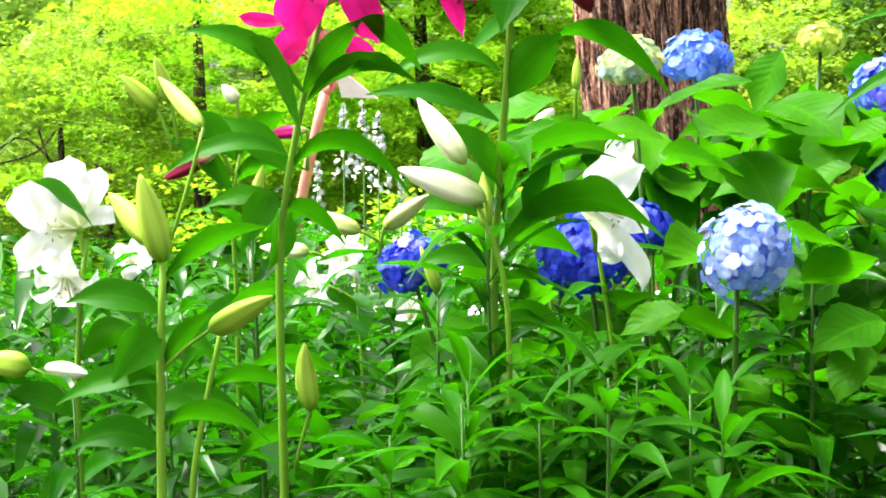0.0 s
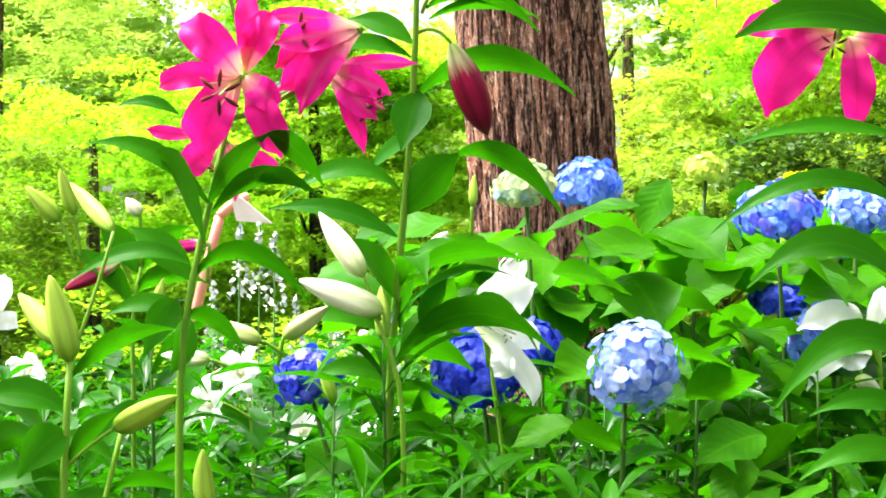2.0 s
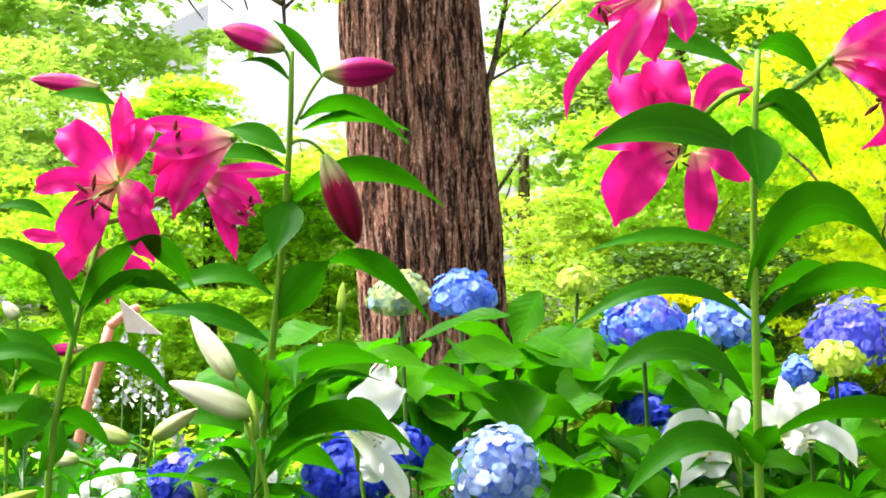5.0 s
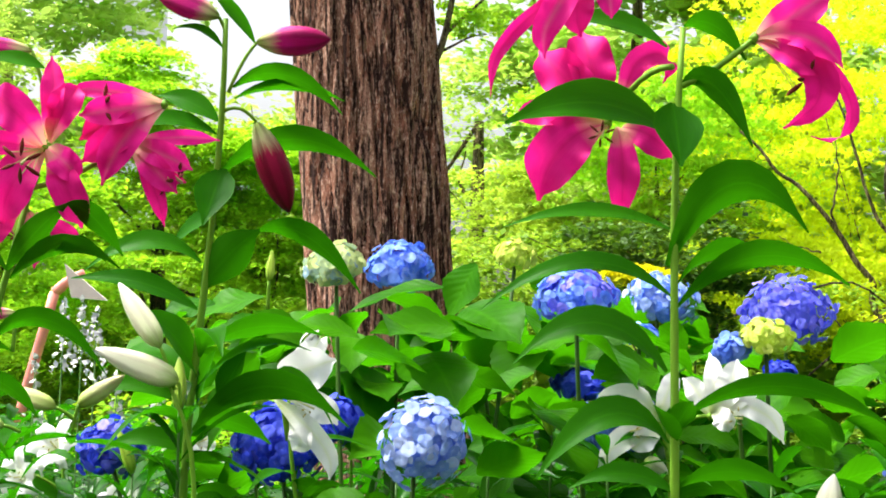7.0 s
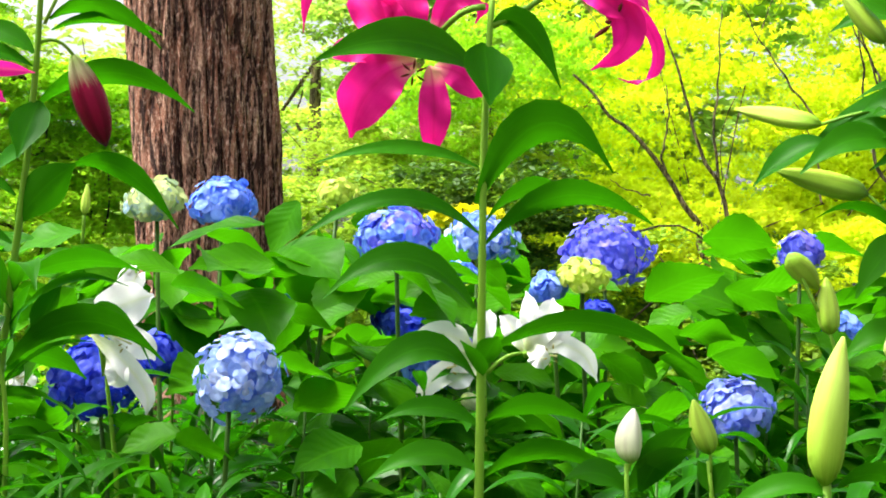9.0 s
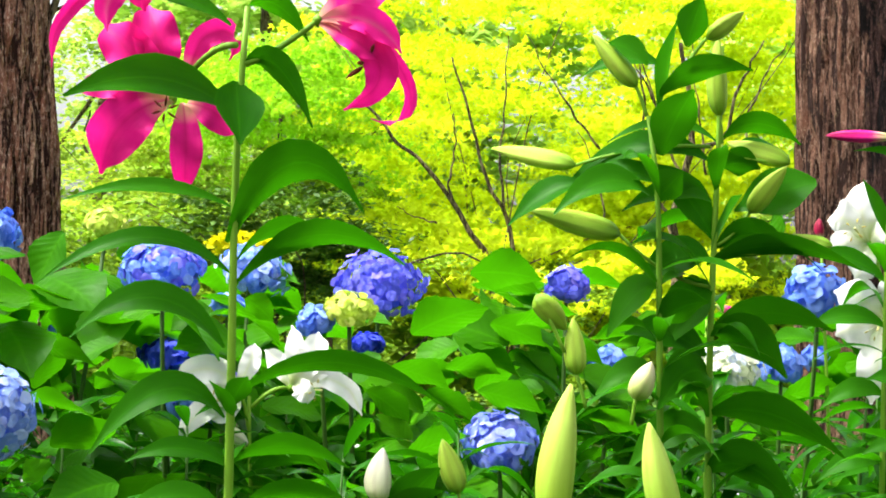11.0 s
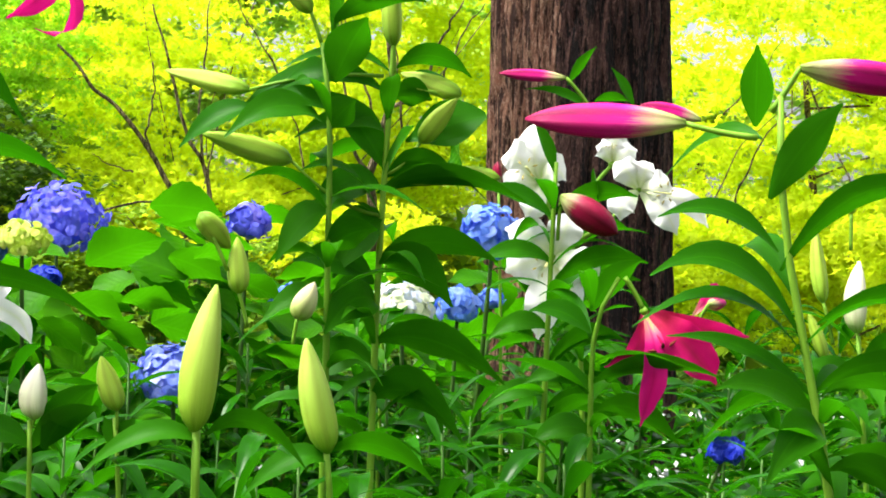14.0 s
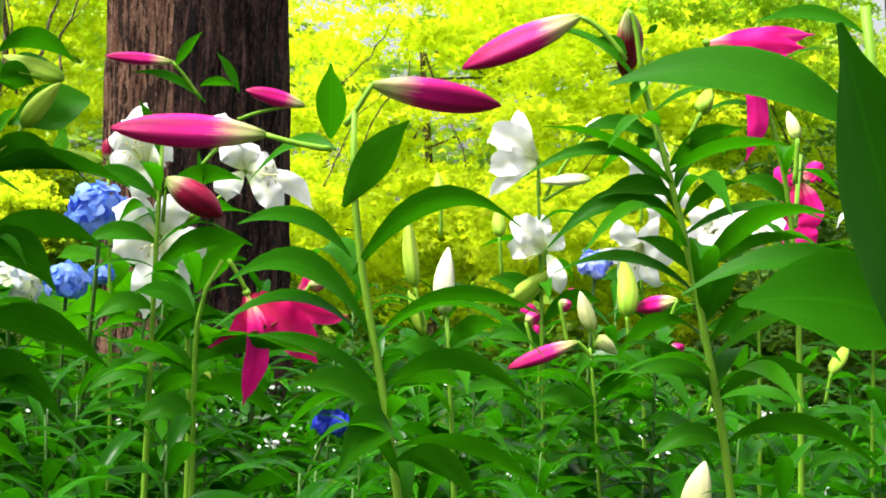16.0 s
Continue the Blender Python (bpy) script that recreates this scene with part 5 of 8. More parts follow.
leaf(p, (-0.373, 2.277, 0.954), (-0.490, 2.282, 0.955), 0.052, 0.30, 55)
leaf(p, (-0.371, 2.279, 0.997), (-0.417, 2.283, 1.070), 0.044, 0.20, 60)
p = lily("young green lily with a drooping green bud", [(-0.421, 2.874, 0.807), (-0.382, 2.878, 0.980), (-0.363, 2.880, 1.061)], 0.0070)
stalk(p, (-0.253, 2.868, 0.825), (-0.227, 2.870, 0.915), 0.0033, 0.10)
bud(p, (-0.227, 2.870, 0.915), (-0.234, 2.874, 1.024), 0.0175, BUD_GREEN, 0.30)
leaf(p, (-0.363, 2.880, 1.061), (-0.231, 2.876, 1.096), 0.037, 0.35, 50)
leaf(p, (-0.376, 2.879, 1.007), (-0.495, 2.884, 1.027), 0.041, 0.30, 50)
leaf(p, (-0.387, 2.877, 0.953), (-0.234, 2.871, 0.933), 0.041, 0.30, 50)
leaf(p, (-0.397, 2.877, 0.917), (-0.533, 2.881, 0.891), 0.041, 0.30, 50)
p = lily("green lily with cream white closed buds", [(0.092, 2.913, 1.136), (0.063, 2.907, 1.211), (0.045, 2.906, 1.239)], 0.0060)
stalk(p, (0.065, 2.908, 1.202), (0.059, 2.904, 1.244), 0.0034, 0.20)
bud(p, (0.059, 2.904, 1.244), (-0.079, 2.909, 1.297), 0.0231, BUD_WHITE, 0.15, "plump creamy white bud")
stalk(p, (0.054, 2.906, 1.230), (0.027, 2.901, 1.302), 0.0034, 0.10)
bud(p, (0.027, 2.901, 1.302), (-0.046, 2.946, 1.409), 0.0190, BUD_WHITE, 0.15, "plump creamy white bud")
stalk(p, (-0.114, 2.926, 1.155), (-0.105, 2.921, 1.202), 0.0034, 0.10)
bud(p, (-0.105, 2.921, 1.202), (-0.031, 2.940, 1.253), 0.0149, BUD_CREAM, 0.15)
stalk(p, (-0.105, 2.924, 1.174), (-0.142, 2.924, 1.197), 0.0034, 0.10)
bud(p, (-0.142, 2.924, 1.197), (-0.238, 2.958, 1.230), 0.0149, BUD_CREAM, 0.15)
stalk(p, (-0.198, 2.933, 1.154), (-0.226, 2.934, 1.165), 0.0034, 0.10)
bud(p, (-0.226, 2.934, 1.165), (-0.309, 2.969, 1.173), 0.0132, BUD_WHITE, 0.15)
stalk(p, (0.203, 2.881, 1.369), (0.204, 2.876, 1.416), 0.0034, 0.00)
bud(p, (0.204, 2.876, 1.416), (0.209, 2.892, 1.470), 0.0074, BUD_GREEN, 0.15)
p = lily("lily with slim pink and cream buds", [(-0.413, 3.527, 1.155), (-0.425, 3.519, 1.247), (-0.397, 3.509, 1.326)], 0.0060)
stalk(p, (-0.268, 3.503, 1.292), (-0.263, 3.495, 1.370), 0.0041, 0.10)
bud(p, (-0.263, 3.495, 1.370), (-0.345, 3.501, 1.362), 0.0129, BUD_PINK, 0.15)
stalk(p, (-0.414, 3.514, 1.292), (-0.436, 3.511, 1.335), 0.0041, 0.10)
bud(p, (-0.436, 3.511, 1.335), (-0.548, 3.525, 1.281), 0.0168, BUD_DARK, 0.15)
stalk(p, (-0.526, 3.518, 1.337), (-0.555, 3.512, 1.415), 0.0041, 0.10)
bud(p, (-0.555, 3.512, 1.415), (-0.622, 3.510, 1.483), 0.0178, BUD_GREEN, 0.15)
stalk(p, (-0.397, 3.509, 1.326), (-0.398, 3.499, 1.426), 0.0041, 0.10)
bud(p, (-0.398, 3.499, 1.426), (-0.426, 3.498, 1.460), 0.0139, BUD_WHITE, 0.15)
stalk(p, (-0.515, 3.517, 1.337), (-0.527, 3.509, 1.427), 0.0041, 0.10)
bud(p, (-0.527, 3.509, 1.427), (-0.555, 3.502, 1.516), 0.0158, BUD_GREEN, 0.15)
leaf(p, (-0.413, 3.518, 1.247), (-0.537, 3.516, 1.359), 0.058, 0.20, 50)
leaf(p, (-0.414, 3.516, 1.270), (-0.268, 3.503, 1.292), 0.058, 0.30, 50)
leaf(p, (-0.403, 3.511, 1.314), (-0.482, 3.506, 1.415), 0.070, 0.10, 60)
leaf(p, (-0.403, 3.511, 1.314), (-0.302, 3.494, 1.404), 0.058, 0.20, 60)
p = lily("white lily with a wide open flower", [(-0.615, 2.975, 0.767), (-0.621, 2.983, 0.937), (-0.608, 2.992, 1.124), (-0.598, 2.995, 1.190)], 0.0070)
stalk(p, (-0.603, 2.994, 1.162), (-0.609, 2.994, 1.206), 0.0045, 0.20)
f = flower(p, (-0.609, 2.994, 1.206), (-0.434, -0.899, 0.054), "white", 0.90, "wide open white flower with curling petals")
petal(f, [(0.000, -0.000, 0.000), (-0.060, -0.036, 0.040), (-0.103, -0.003, 0.071)], 0.076, (0.568, 0.024, 0.823), WHITE, 0.34, 0.24)
petal(f, [(0.000, 0.000, 0.007), (-0.014, -0.006, 0.073), (-0.019, 0.027, 0.122)], 0.083, (0.985, -0.022, 0.171), WHITE, 0.34, 0.24)
petal(f, [(0.004, 0.000, 0.005), (0.022, 0.013, 0.064), (0.031, 0.034, 0.102)], 0.052, (0.966, -0.043, -0.256), WHITE, 0.34, 0.24)
petal(f, [(-0.006, -0.000, -0.005), (-0.054, -0.044, -0.021), (-0.098, -0.020, -0.064)], 0.061, (-0.541, 0.060, 0.839), WHITE, 0.34, 0.24)
petal(f, [(-0.006, -0.000, -0.005), (-0.030, -0.041, -0.038), (-0.034, -0.023, -0.074)], 0.048, (-0.931, 0.047, 0.363), WHITE, 0.34, 0.24)
petal(f, [(0.006, 0.000, 0.004), (0.041, -0.010, 0.024), (0.058, 0.009, 0.010)], 0.035, (0.121, -0.054, -0.991), WHITE, 0.34, 0.24)
leaf(p, (-0.684, 2.998, 1.276), (-0.557, 2.846, 1.215), 0.048, 0.15, 70)
stalk(p, (-0.621, 2.982, 0.919), (-0.695, 2.985, 0.981), 0.0034, 0.20)
bud(p, (-0.695, 2.985, 0.981), (-0.778, 2.986, 0.998), 0.0215, BUD_GREEN, 0.15)
stalk(p, (-0.621, 2.982, 0.919), (-0.667, 2.985, 0.980), 0.0034, 0.10)
bud(p, (-0.667, 2.985, 0.980), (-0.582, 2.885, 0.981), 0.0149, BUD_WHITE, 0.15)
leaf(p, (-0.497, 2.988, 1.038), (-0.577, 2.791, 1.102), 0.077, 0.20, 60)
leaf(p, (-0.611, 2.986, 0.993), (-0.464, 2.788, 1.039), 0.058, 0.20, 55)
leaf(p, (-0.622, 2.981, 0.900), (-0.734, 2.982, 0.939), 0.058, 0.20, 55)
stalk(p, (-0.608, 2.992, 1.124), (-0.636, 2.993, 1.153), 0.0045, 0.20)
bloom(p, (-0.636, 2.993, 1.153), (0.205, -0.578, -0.790), "white", 0.52, 30)
p = lily("tall pink lily with three large open flowers", [(0.707, 2.141, 1.036), (0.702, 2.134, 1.214), (0.697, 2.127, 1.390), (0.691, 2.120, 1.551), (0.696, 2.115, 1.639), (0.699, 2.111, 1.728)], 0.0068)
leaf(p, (0.690, 2.119, 1.584), (0.460, 2.085, 1.587), 0.073, 0.24, 55, 0.25, None, 0.20)
leaf(p, (0.687, 2.126, 1.415), (0.851, 2.050, 1.458), 0.073, 0.72, 50, 0.25, None, 0.20)
leaf(p, (0.689, 2.125, 1.463), (0.476, 2.169, 1.462), 0.029, 0.16, 50)
leaf(p, (0.701, 2.127, 1.361), (0.926, 2.099, 1.395), 0.050, 0.36, 50)
leaf(p, (0.700, 2.126, 1.390), (0.825, 2.159, 1.434), 0.042, 0.30, 45)
leaf(p, (0.693, 2.128, 1.375), (0.449, 2.180, 1.351), 0.038, 0.33, 50)
leaf(p, (0.690, 2.133, 1.276), (0.494, 2.174, 1.283), 0.057, 0.46, 52)
leaf(p, (0.711, 2.130, 1.217), (0.977, 2.054, 1.205), 0.042, 0.28, 50)
leaf(p, (0.695, 2.136, 1.184), (0.521, 2.144, 1.134), 0.056, 0.50, 55)
leaf(p, (0.702, 2.135, 1.185), (0.662, 2.090, 1.234), 0.053, 0.10, 25)
leaf(p, (0.702, 2.134, 1.199), (0.713, 2.089, 1.240), 0.038, 0.10, 25)
leaf(p, (0.689, 2.117, 1.628), (0.682, 2.051, 1.537), 0.073, 0.02, 8)
leaf(p, (0.699, 2.114, 1.651), (0.782, 2.070, 1.568), 0.047, 0.45, 60)
leaf(p, (0.679, 2.116, 1.701), (0.531, 2.146, 1.731), 0.042, 0.20, 50)
leaf(p, (0.700, 2.111, 1.728), (0.780, 2.096, 1.685), 0.038, 0.40, 50)
leaf(p, (0.704, 2.137, 1.119), (0.571, 2.165, 1.123), 0.038, 0.25, 50)
leaf(p, (0.708, 2.136, 1.126), (0.859, 2.105, 1.122), 0.042, 0.25, 50)
leaf(p, (0.703, 2.140, 1.060), (0.559, 2.171, 1.042), 0.045, 0.30, 50)
leaf(p, (0.712, 2.139, 1.053), (0.883, 2.103, 1.057), 0.045, 0.30, 50)
stalk(p, (0.687, 2.116, 1.676), (0.624, 2.214, 1.611), 0.0045, 0.30)
f = flower(p, (0.624, 2.214, 1.611), (-0.365, -0.831, -0.419), "pink", 0.40, "large open pink flower with broad curling petals")
petal(f, [(0.000, 0.000, 0.000), (-0.068, -0.023, -0.038), (-0.088, 0.025, -0.106)], 0.080, (-0.759, 0.063, 0.648), PINK, 0.32, 0.26)
petal(f, [(0.014, -0.002, -0.004), (0.013, -0.038, -0.064), (0.022, 0.006, -0.127)], 0.048, (-0.987, 0.146, -0.061), PINK, 0.32, 0.26)
petal(f, [(0.020, -0.003, -0.004), (0.051, -0.036, -0.019), (0.087, -0.019, -0.046)], 0.051, (-0.503, 0.133, -0.854), PINK, 0.32, 0.26)
petal(f, [(-0.005, -0.000, 0.015), (-0.028, -0.021, 0.073), (-0.035, 0.016, 0.128)], 0.068, (0.949, -0.155, 0.274), PINK, 0.32, 0.26)
petal(f, [(-0.005, -0.000, 0.011), (-0.060, -0.020, 0.052), (-0.093, 0.016, 0.099)], 0.069, (0.688, -0.149, 0.710), PINK, 0.32, 0.26)
petal(f, [(-0.012, 0.001, 0.004), (-0.075, -0.021, 0.012), (-0.128, 0.018, 0.002)], 0.044, (-0.027, -0.067, 0.997), PINK, 0.32, 0.26)
petal(f, [(0.013, -0.003, 0.016), (0.029, -0.030, 0.082), (0.061, -0.031, 0.098), (0.084, -0.023, 0.083), (0.075, -0.005, 0.058)], 0.038, (0.558, -0.021, -0.829), PINK, 0.32, 0.26)
stalk(p, (0.686, 2.112, 1.804), (0.573, 2.123, 1.807), 0.0045, 0.10)
f = flower(p, (0.573, 2.123, 1.807), (-0.971, -0.045, -0.233), "pink", 0.70, "pink trumpet flower with thin curled petal tips")
petal(f, [(0.000, 0.000, 0.000), (-0.047, -0.010, -0.048), (-0.093, 0.004, -0.088), (-0.120, 0.026, -0.127), (-0.119, 0.040, -0.174)], 0.022, (-0.815, 0.076, 0.575), PINK, 0.32, 0.26)
petal(f, [(0.000, 0.000, 0.000), (-0.038, -0.021, -0.052), (-0.061, -0.010, -0.095), (-0.054, 0.007, -0.126)], 0.044, (-0.912, 0.102, 0.398), PINK_BACK, 0.42, 0.26)
petal(f, [(0.004, -0.000, -0.004), (-0.014, -0.004, -0.053), (-0.006, 0.008, -0.095)], 0.047, (-0.985, 0.133, 0.113), PINK, 0.32, 0.26)
petal(f, [(0.000, 0.000, 0.000), (-0.051, 0.009, -0.023), (-0.091, 0.036, -0.030)], 0.037, (-0.323, -0.021, 0.946), PINK_BACK, 0.42, 0.26)
petal(f, [(0.000, 0.000, 0.000), (0.021, -0.016, -0.037), (0.032, 0.000, -0.070)], 0.039, (-0.900, 0.158, -0.406), PINK_BACK, 0.42, 0.26)
stalk(p, (0.699, 2.114, 1.651), (0.790, 2.092, 1.715), 0.0045, -0.10)
f = flower(p, (0.790, 2.092, 1.715), (0.737, -0.235, -0.634), "pink", 0.70, "nodding pink flower with ribbon-like curled petals")
petal(f, [(0.000, 0.000, 0.000), (0.042, -0.026, -0.009), (0.085, -0.028, -0.060), (0.081, -0.015, -0.089), (0.041, 0.003, -0.117)], 0.049, (-0.934, 0.157, -0.320), PINK, 0.32, 0.26)
petal(f, [(0.000, 0.000, 0.000), (0.050, -0.017, -0.005), (0.094, -0.026, -0.039), (0.118, -0.022, -0.066), (0.134, -0.012, -0.098), (0.126, -0.004, -0.123), (0.104, 0.005, -0.135), (0.082, 0.012, -0.124)], 0.021, (-0.829, 0.157, -0.536), PINK, 0.32, 0.26)
petal(f, [(0.000, 0.000, 0.000), (0.042, -0.018, 0.025), (0.100, -0.019, 0.066)], 0.055, (0.547, -0.019, -0.837), PINK_BACK, 0.42, 0.26)
petal(f, [(0.000, 0.000, 0.000), (0.057, -0.038, -0.002), (0.105, -0.042, -0.042)], 0.043, (-0.330, 0.114, -0.937), PINK_BACK, 0.42, 0.26)
petal(f, [(0.000, 0.000, -0.003), (0.041, -0.034, -0.028), (0.074, -0.037, -0.053)], 0.037, (-0.513, 0.134, -0.848), PINK, 0.32, 0.26)
p = lily("white lily with a nodding flower", [(0.301, 3.269, 0.923), (0.282, 3.267, 1.052), (0.262, 3.265, 1.179), (0.266, 3.262, 1.232)], 0.0060)
dress(p, [(0.301, 3.269, 0.923), (0.282, 3.267, 1.052), (0.262, 3.265, 1.179), (0.266, 3.262, 1.232)], 6, 7, 0.00, 0.70, 0.150, 0.034)
stalk(p, (0.266, 3.267, 1.136), (0.243, 3.264, 1.229), 0.0045, 0.40)
f = flower(p, (0.243, 3.264, 1.229), (0.794, -0.480, -0.374), "white", 1.00, "white trumpet flower seen from the side")
petal(f, [(0.000, 0.000, 0.000), (0.044, -0.049, 0.037), (0.107, -0.040, 0.061)], 0.090, (0.492, -0.008, -0.871), WHITE, 0.32, 0.26)
petal(f, [(-0.000, -0.000, 0.002), (0.037, -0.019, 0.053), (0.067, -0.015, 0.080), (0.079, -0.013, 0.102), (0.065, -0.012, 0.107), (0.048, -0.009, 0.095)], 0.049, (0.880, -0.093, -0.465), WHITE, 0.32, 0.26)
petal(f, [(0.072, -0.014, 0.089), (0.079, -0.013, 0.108), (0.061, -0.012, 0.116), (0.042, -0.009, 0.097), (0.042, -0.009, 0.083)], 0.019, (0.05, 0.99, 0.05), WHITE, 0.30, 0.00)
petal(f, [(-0.005, 0.002, -0.013), (0.048, -0.033, -0.056), (0.088, -0.036, -0.100), (0.106, -0.026, -0.133), (0.102, -0.013, -0.168)], 0.047, (-0.806, 0.156, -0.570), WHITE, 0.32, 0.26)
petal(f, [(0.022, -0.001, -0.031), (0.046, -0.031, -0.086), (0.030, -0.017, -0.109)], 0.049, (-0.980, 0.150, -0.134), WHITE, 0.32, 0.26)
petal(f, [(0.007, 0.009, 0.001), (0.077, 0.006, -0.025), (0.117, 0.008, -0.062)], 0.060, (-0.489, 0.131, -0.862), WHITE, 0.32, 0.26)
leaf(p, (0.224, 3.271, 1.236), (0.345, 3.045, 1.145), 0.055, 0.30, 60)
leaf(p, (0.266, 3.270, 1.051), (0.394, 3.249, 0.948), 0.055, 0.30, 50)
p = lily("white lily with two open flowers", [(1.034, 3.315, 0.930), (1.019, 3.312, 1.067), (1.015, 3.308, 1.179)], 0.0060)
dress(p, [(1.034, 3.315, 0.930), (1.019, 3.312, 1.067), (1.015, 3.308, 1.179)], 7, 8, 0.00, 0.80, 0.150, 0.034)
stalk(p, (1.021, 3.307, 1.157), (1.094, 3.290, 1.198), 0.0045, 0.30)
f = flower(p, (1.094, 3.290, 1.198), (0.483, -0.876, -0.019), "white", 1.00, "open white flower with arching petals")
petal(f, [(0.002, -0.001, 0.005), (0.002, -0.026, 0.062), (-0.001, 0.005, 0.125)], 0.045, (0.899, -0.436, 0.040), WHITE, 0.32, 0.26)
petal(f, [(0.004, -0.002, 0.005), (0.026, -0.049, 0.061), (0.046, -0.028, 0.113)], 0.062, (0.828, -0.377, -0.414), WHITE, 0.32, 0.26)
petal(f, [(0.008, -0.004, 0.005), (0.047, -0.047, 0.041), (0.091, -0.048, 0.073)], 0.045, (0.546, -0.220, -0.808), WHITE, 0.32, 0.26)
petal(f, [(0.012, -0.006, 0.007), (0.060, -0.064, 0.024), (0.104, -0.072, -0.000), (0.132, -0.061, -0.050)], 0.045, (-0.339, 0.213, -0.916), WHITE, 0.32, 0.26)
petal(f, [(0.006, -0.003, 0.007), (0.013, -0.051, -0.003), (0.025, -0.044, -0.029)], 0.047, (-0.617, 0.336, -0.712), WHITE, 0.32, 0.26)
petal(f, [(0.000, 0.000, 0.000), (-0.021, 0.008, 0.044), (-0.048, 0.030, 0.074)], 0.047, (0.702, -0.371, 0.608), WHITE, 0.32, 0.26)
stalk(p, (1.017, 3.310, 1.112), (0.999, 3.311, 1.179), 0.0045, 0.30)
f = flower(p, (0.999, 3.311, 1.179), (-0.867, -0.474, -0.153), "white", 1.00, "open white flower with drooping petals")
petal(f, [(-0.006, 0.000, 0.009), (-0.069, -0.019, 0.052), (-0.137, 0.018, 0.021)], 0.062, (0.082, -0.082, 0.993), WHITE, 0.32, 0.26)
petal(f, [(0.001, 0.001, -0.016), (-0.073, -0.023, -0.022), (-0.123, 0.004, -0.093)], 0.051, (-0.531, 0.016, 0.847), WHITE, 0.32, 0.26)
petal(f, [(-0.009, 0.001, 0.011), (0.008, -0.026, 0.065), (0.021, -0.010, 0.105)], 0.044, (0.943, -0.113, -0.313), WHITE, 0.32, 0.26)
petal(f, [(0.000, 0.000, 0.000), (-0.046, 0.015, 0.024), (-0.091, 0.031, 0.026)], 0.067, (0.239, -0.103, 0.965), WHITE, 0.32, 0.26)
petal(f, [(0.000, 0.000, -0.004), (-0.038, -0.033, -0.028), (-0.060, -0.018, -0.048)], 0.049, (-0.591, 0.027, 0.806), WHITE, 0.32, 0.26)
stalk(p, (1.019, 3.312, 1.067), (0.973, 3.319, 1.111), 0.0041, 0.10)
bud(p, (0.973, 3.319, 1.111), (1.018, 3.311, 1.084), 0.0158, BUD_WHITE, 0.15)
leaf(p, (1.020, 3.314, 1.022), (1.163, 3.283, 1.037), 0.058, 0.30, 50)
leaf(p, (1.021, 3.315, 1.000), (0.866, 3.346, 1.019), 0.058, 0.30, 50)
p = shrub("hydrangea shrub with pale and deep blue mophead flowers", (0.469, 3.337))
head(p, (0.474, 2.903, 1.150), 0.066, PALE, 190, 1.20, (0.20, -0.42, 0.88), 0.024, "egg-shaped pale blue mophead", -0.80)
head(p, (0.259, 3.371, 1.122), 0.091, DEEP, 174, 0.80, (-0.134, -0.551, 0.823), 0.026, "deep blue mophead", -0.45)
head(p, (0.373, 3.447, 1.165), 0.051, DEEP, 79, 0.90, (0.230, -0.426, 0.875), 0.026, "deep blue mophead", -0.45)
head(p, (0.562, 4.028, 1.512), 0.076, BLUE, 141, 0.78, (-0.001, -0.410, 0.912), 0.026, "blue mophead", -0.45)
head(p, (0.377, 3.697, 1.492), 0.060, MIXED, 126, 0.75, (-0.299, -0.341, 0.891), 0.026, "pale green mophead turning blue", -0.45)
head(p, (-0.070, 3.466, 1.105), 0.058, DEEP, 126, 0.90, (-0.134, -0.551, 0.823), 0.026, "deep blue mophead with violet florets", -0.45, second=VIOLET)
head(p, (0.824, 3.973, 1.548), 0.043, LIME, 94, 0.80, (-0.094, -0.346, 0.933), 0.019, "small lime green mophead", -0.45)
broad(p, (0.588, 3.492, 1.445), (0.397, 3.535, 1.389), 0.092, 0.12, 20, 0.20)
broad(p, (0.465, 3.417, 1.415), (0.587, 3.394, 1.373), 0.079, 0.10, 30, 0.20)
broad(p, (0.584, 3.293, 1.359), (0.413, 3.227, 1.341), 0.098, 0.10, 35, 0.20)
broad(p, (0.422, 3.532, 1.337), (0.274, 3.562, 1.357), 0.081, 0.15, 30, 0.20)
broad(p, (0.702, 3.772, 1.513), (0.645, 3.790, 1.386), 0.113, 0.10, 55, 0.20)
broad(p, (0.555, 3.402, 1.338), (0.681, 3.273, 1.339), 0.101, 0.15, 25, 0.20)
broad(p, (0.383, 3.234, 1.309), (0.506, 3.108, 1.269), 0.085, 0.12, 35, 0.20)
broad(p, (0.303, 3.456, 1.310), (0.201, 3.473, 1.386), 0.079, 0.10, 50, 0.20)
broad(p, (0.597, 3.294, 1.271), (0.481, 3.320, 1.225), 0.077, 0.10, 30, 0.20)
broad(p, (0.576, 3.298, 1.271), (0.706, 3.273, 1.230), 0.077, 0.10, 30, 0.20)
broad(p, (0.560, 3.102, 1.167), (0.663, 2.979, 1.142), 0.083, 0.12, 30, 0.20)
broad(p, (0.603, 3.097, 1.086), (0.703, 2.971, 1.133), 0.093, 0.08, 40, 0.20)
broad(p, (0.686, 2.877, 1.040), (0.557, 2.803, 0.998), 0.097, 0.12, 40, 0.20)
broad(p, (0.702, 3.178, 1.104), (0.621, 3.198, 1.028), 0.085, 0.10, 40, 0.20)
broad(p, (0.116, 3.396, 1.228), (0.082, 3.399, 1.303), 0.066, 0.10, 70, 0.20)
broad(p, (0.159, 3.387, 1.229), (0.211, 3.373, 1.301), 0.077, 0.10, 70, 0.20)
broad(p, (0.392, 3.040, 1.046), (0.286, 3.064, 1.004), 0.090, 0.10, 35, 0.20)
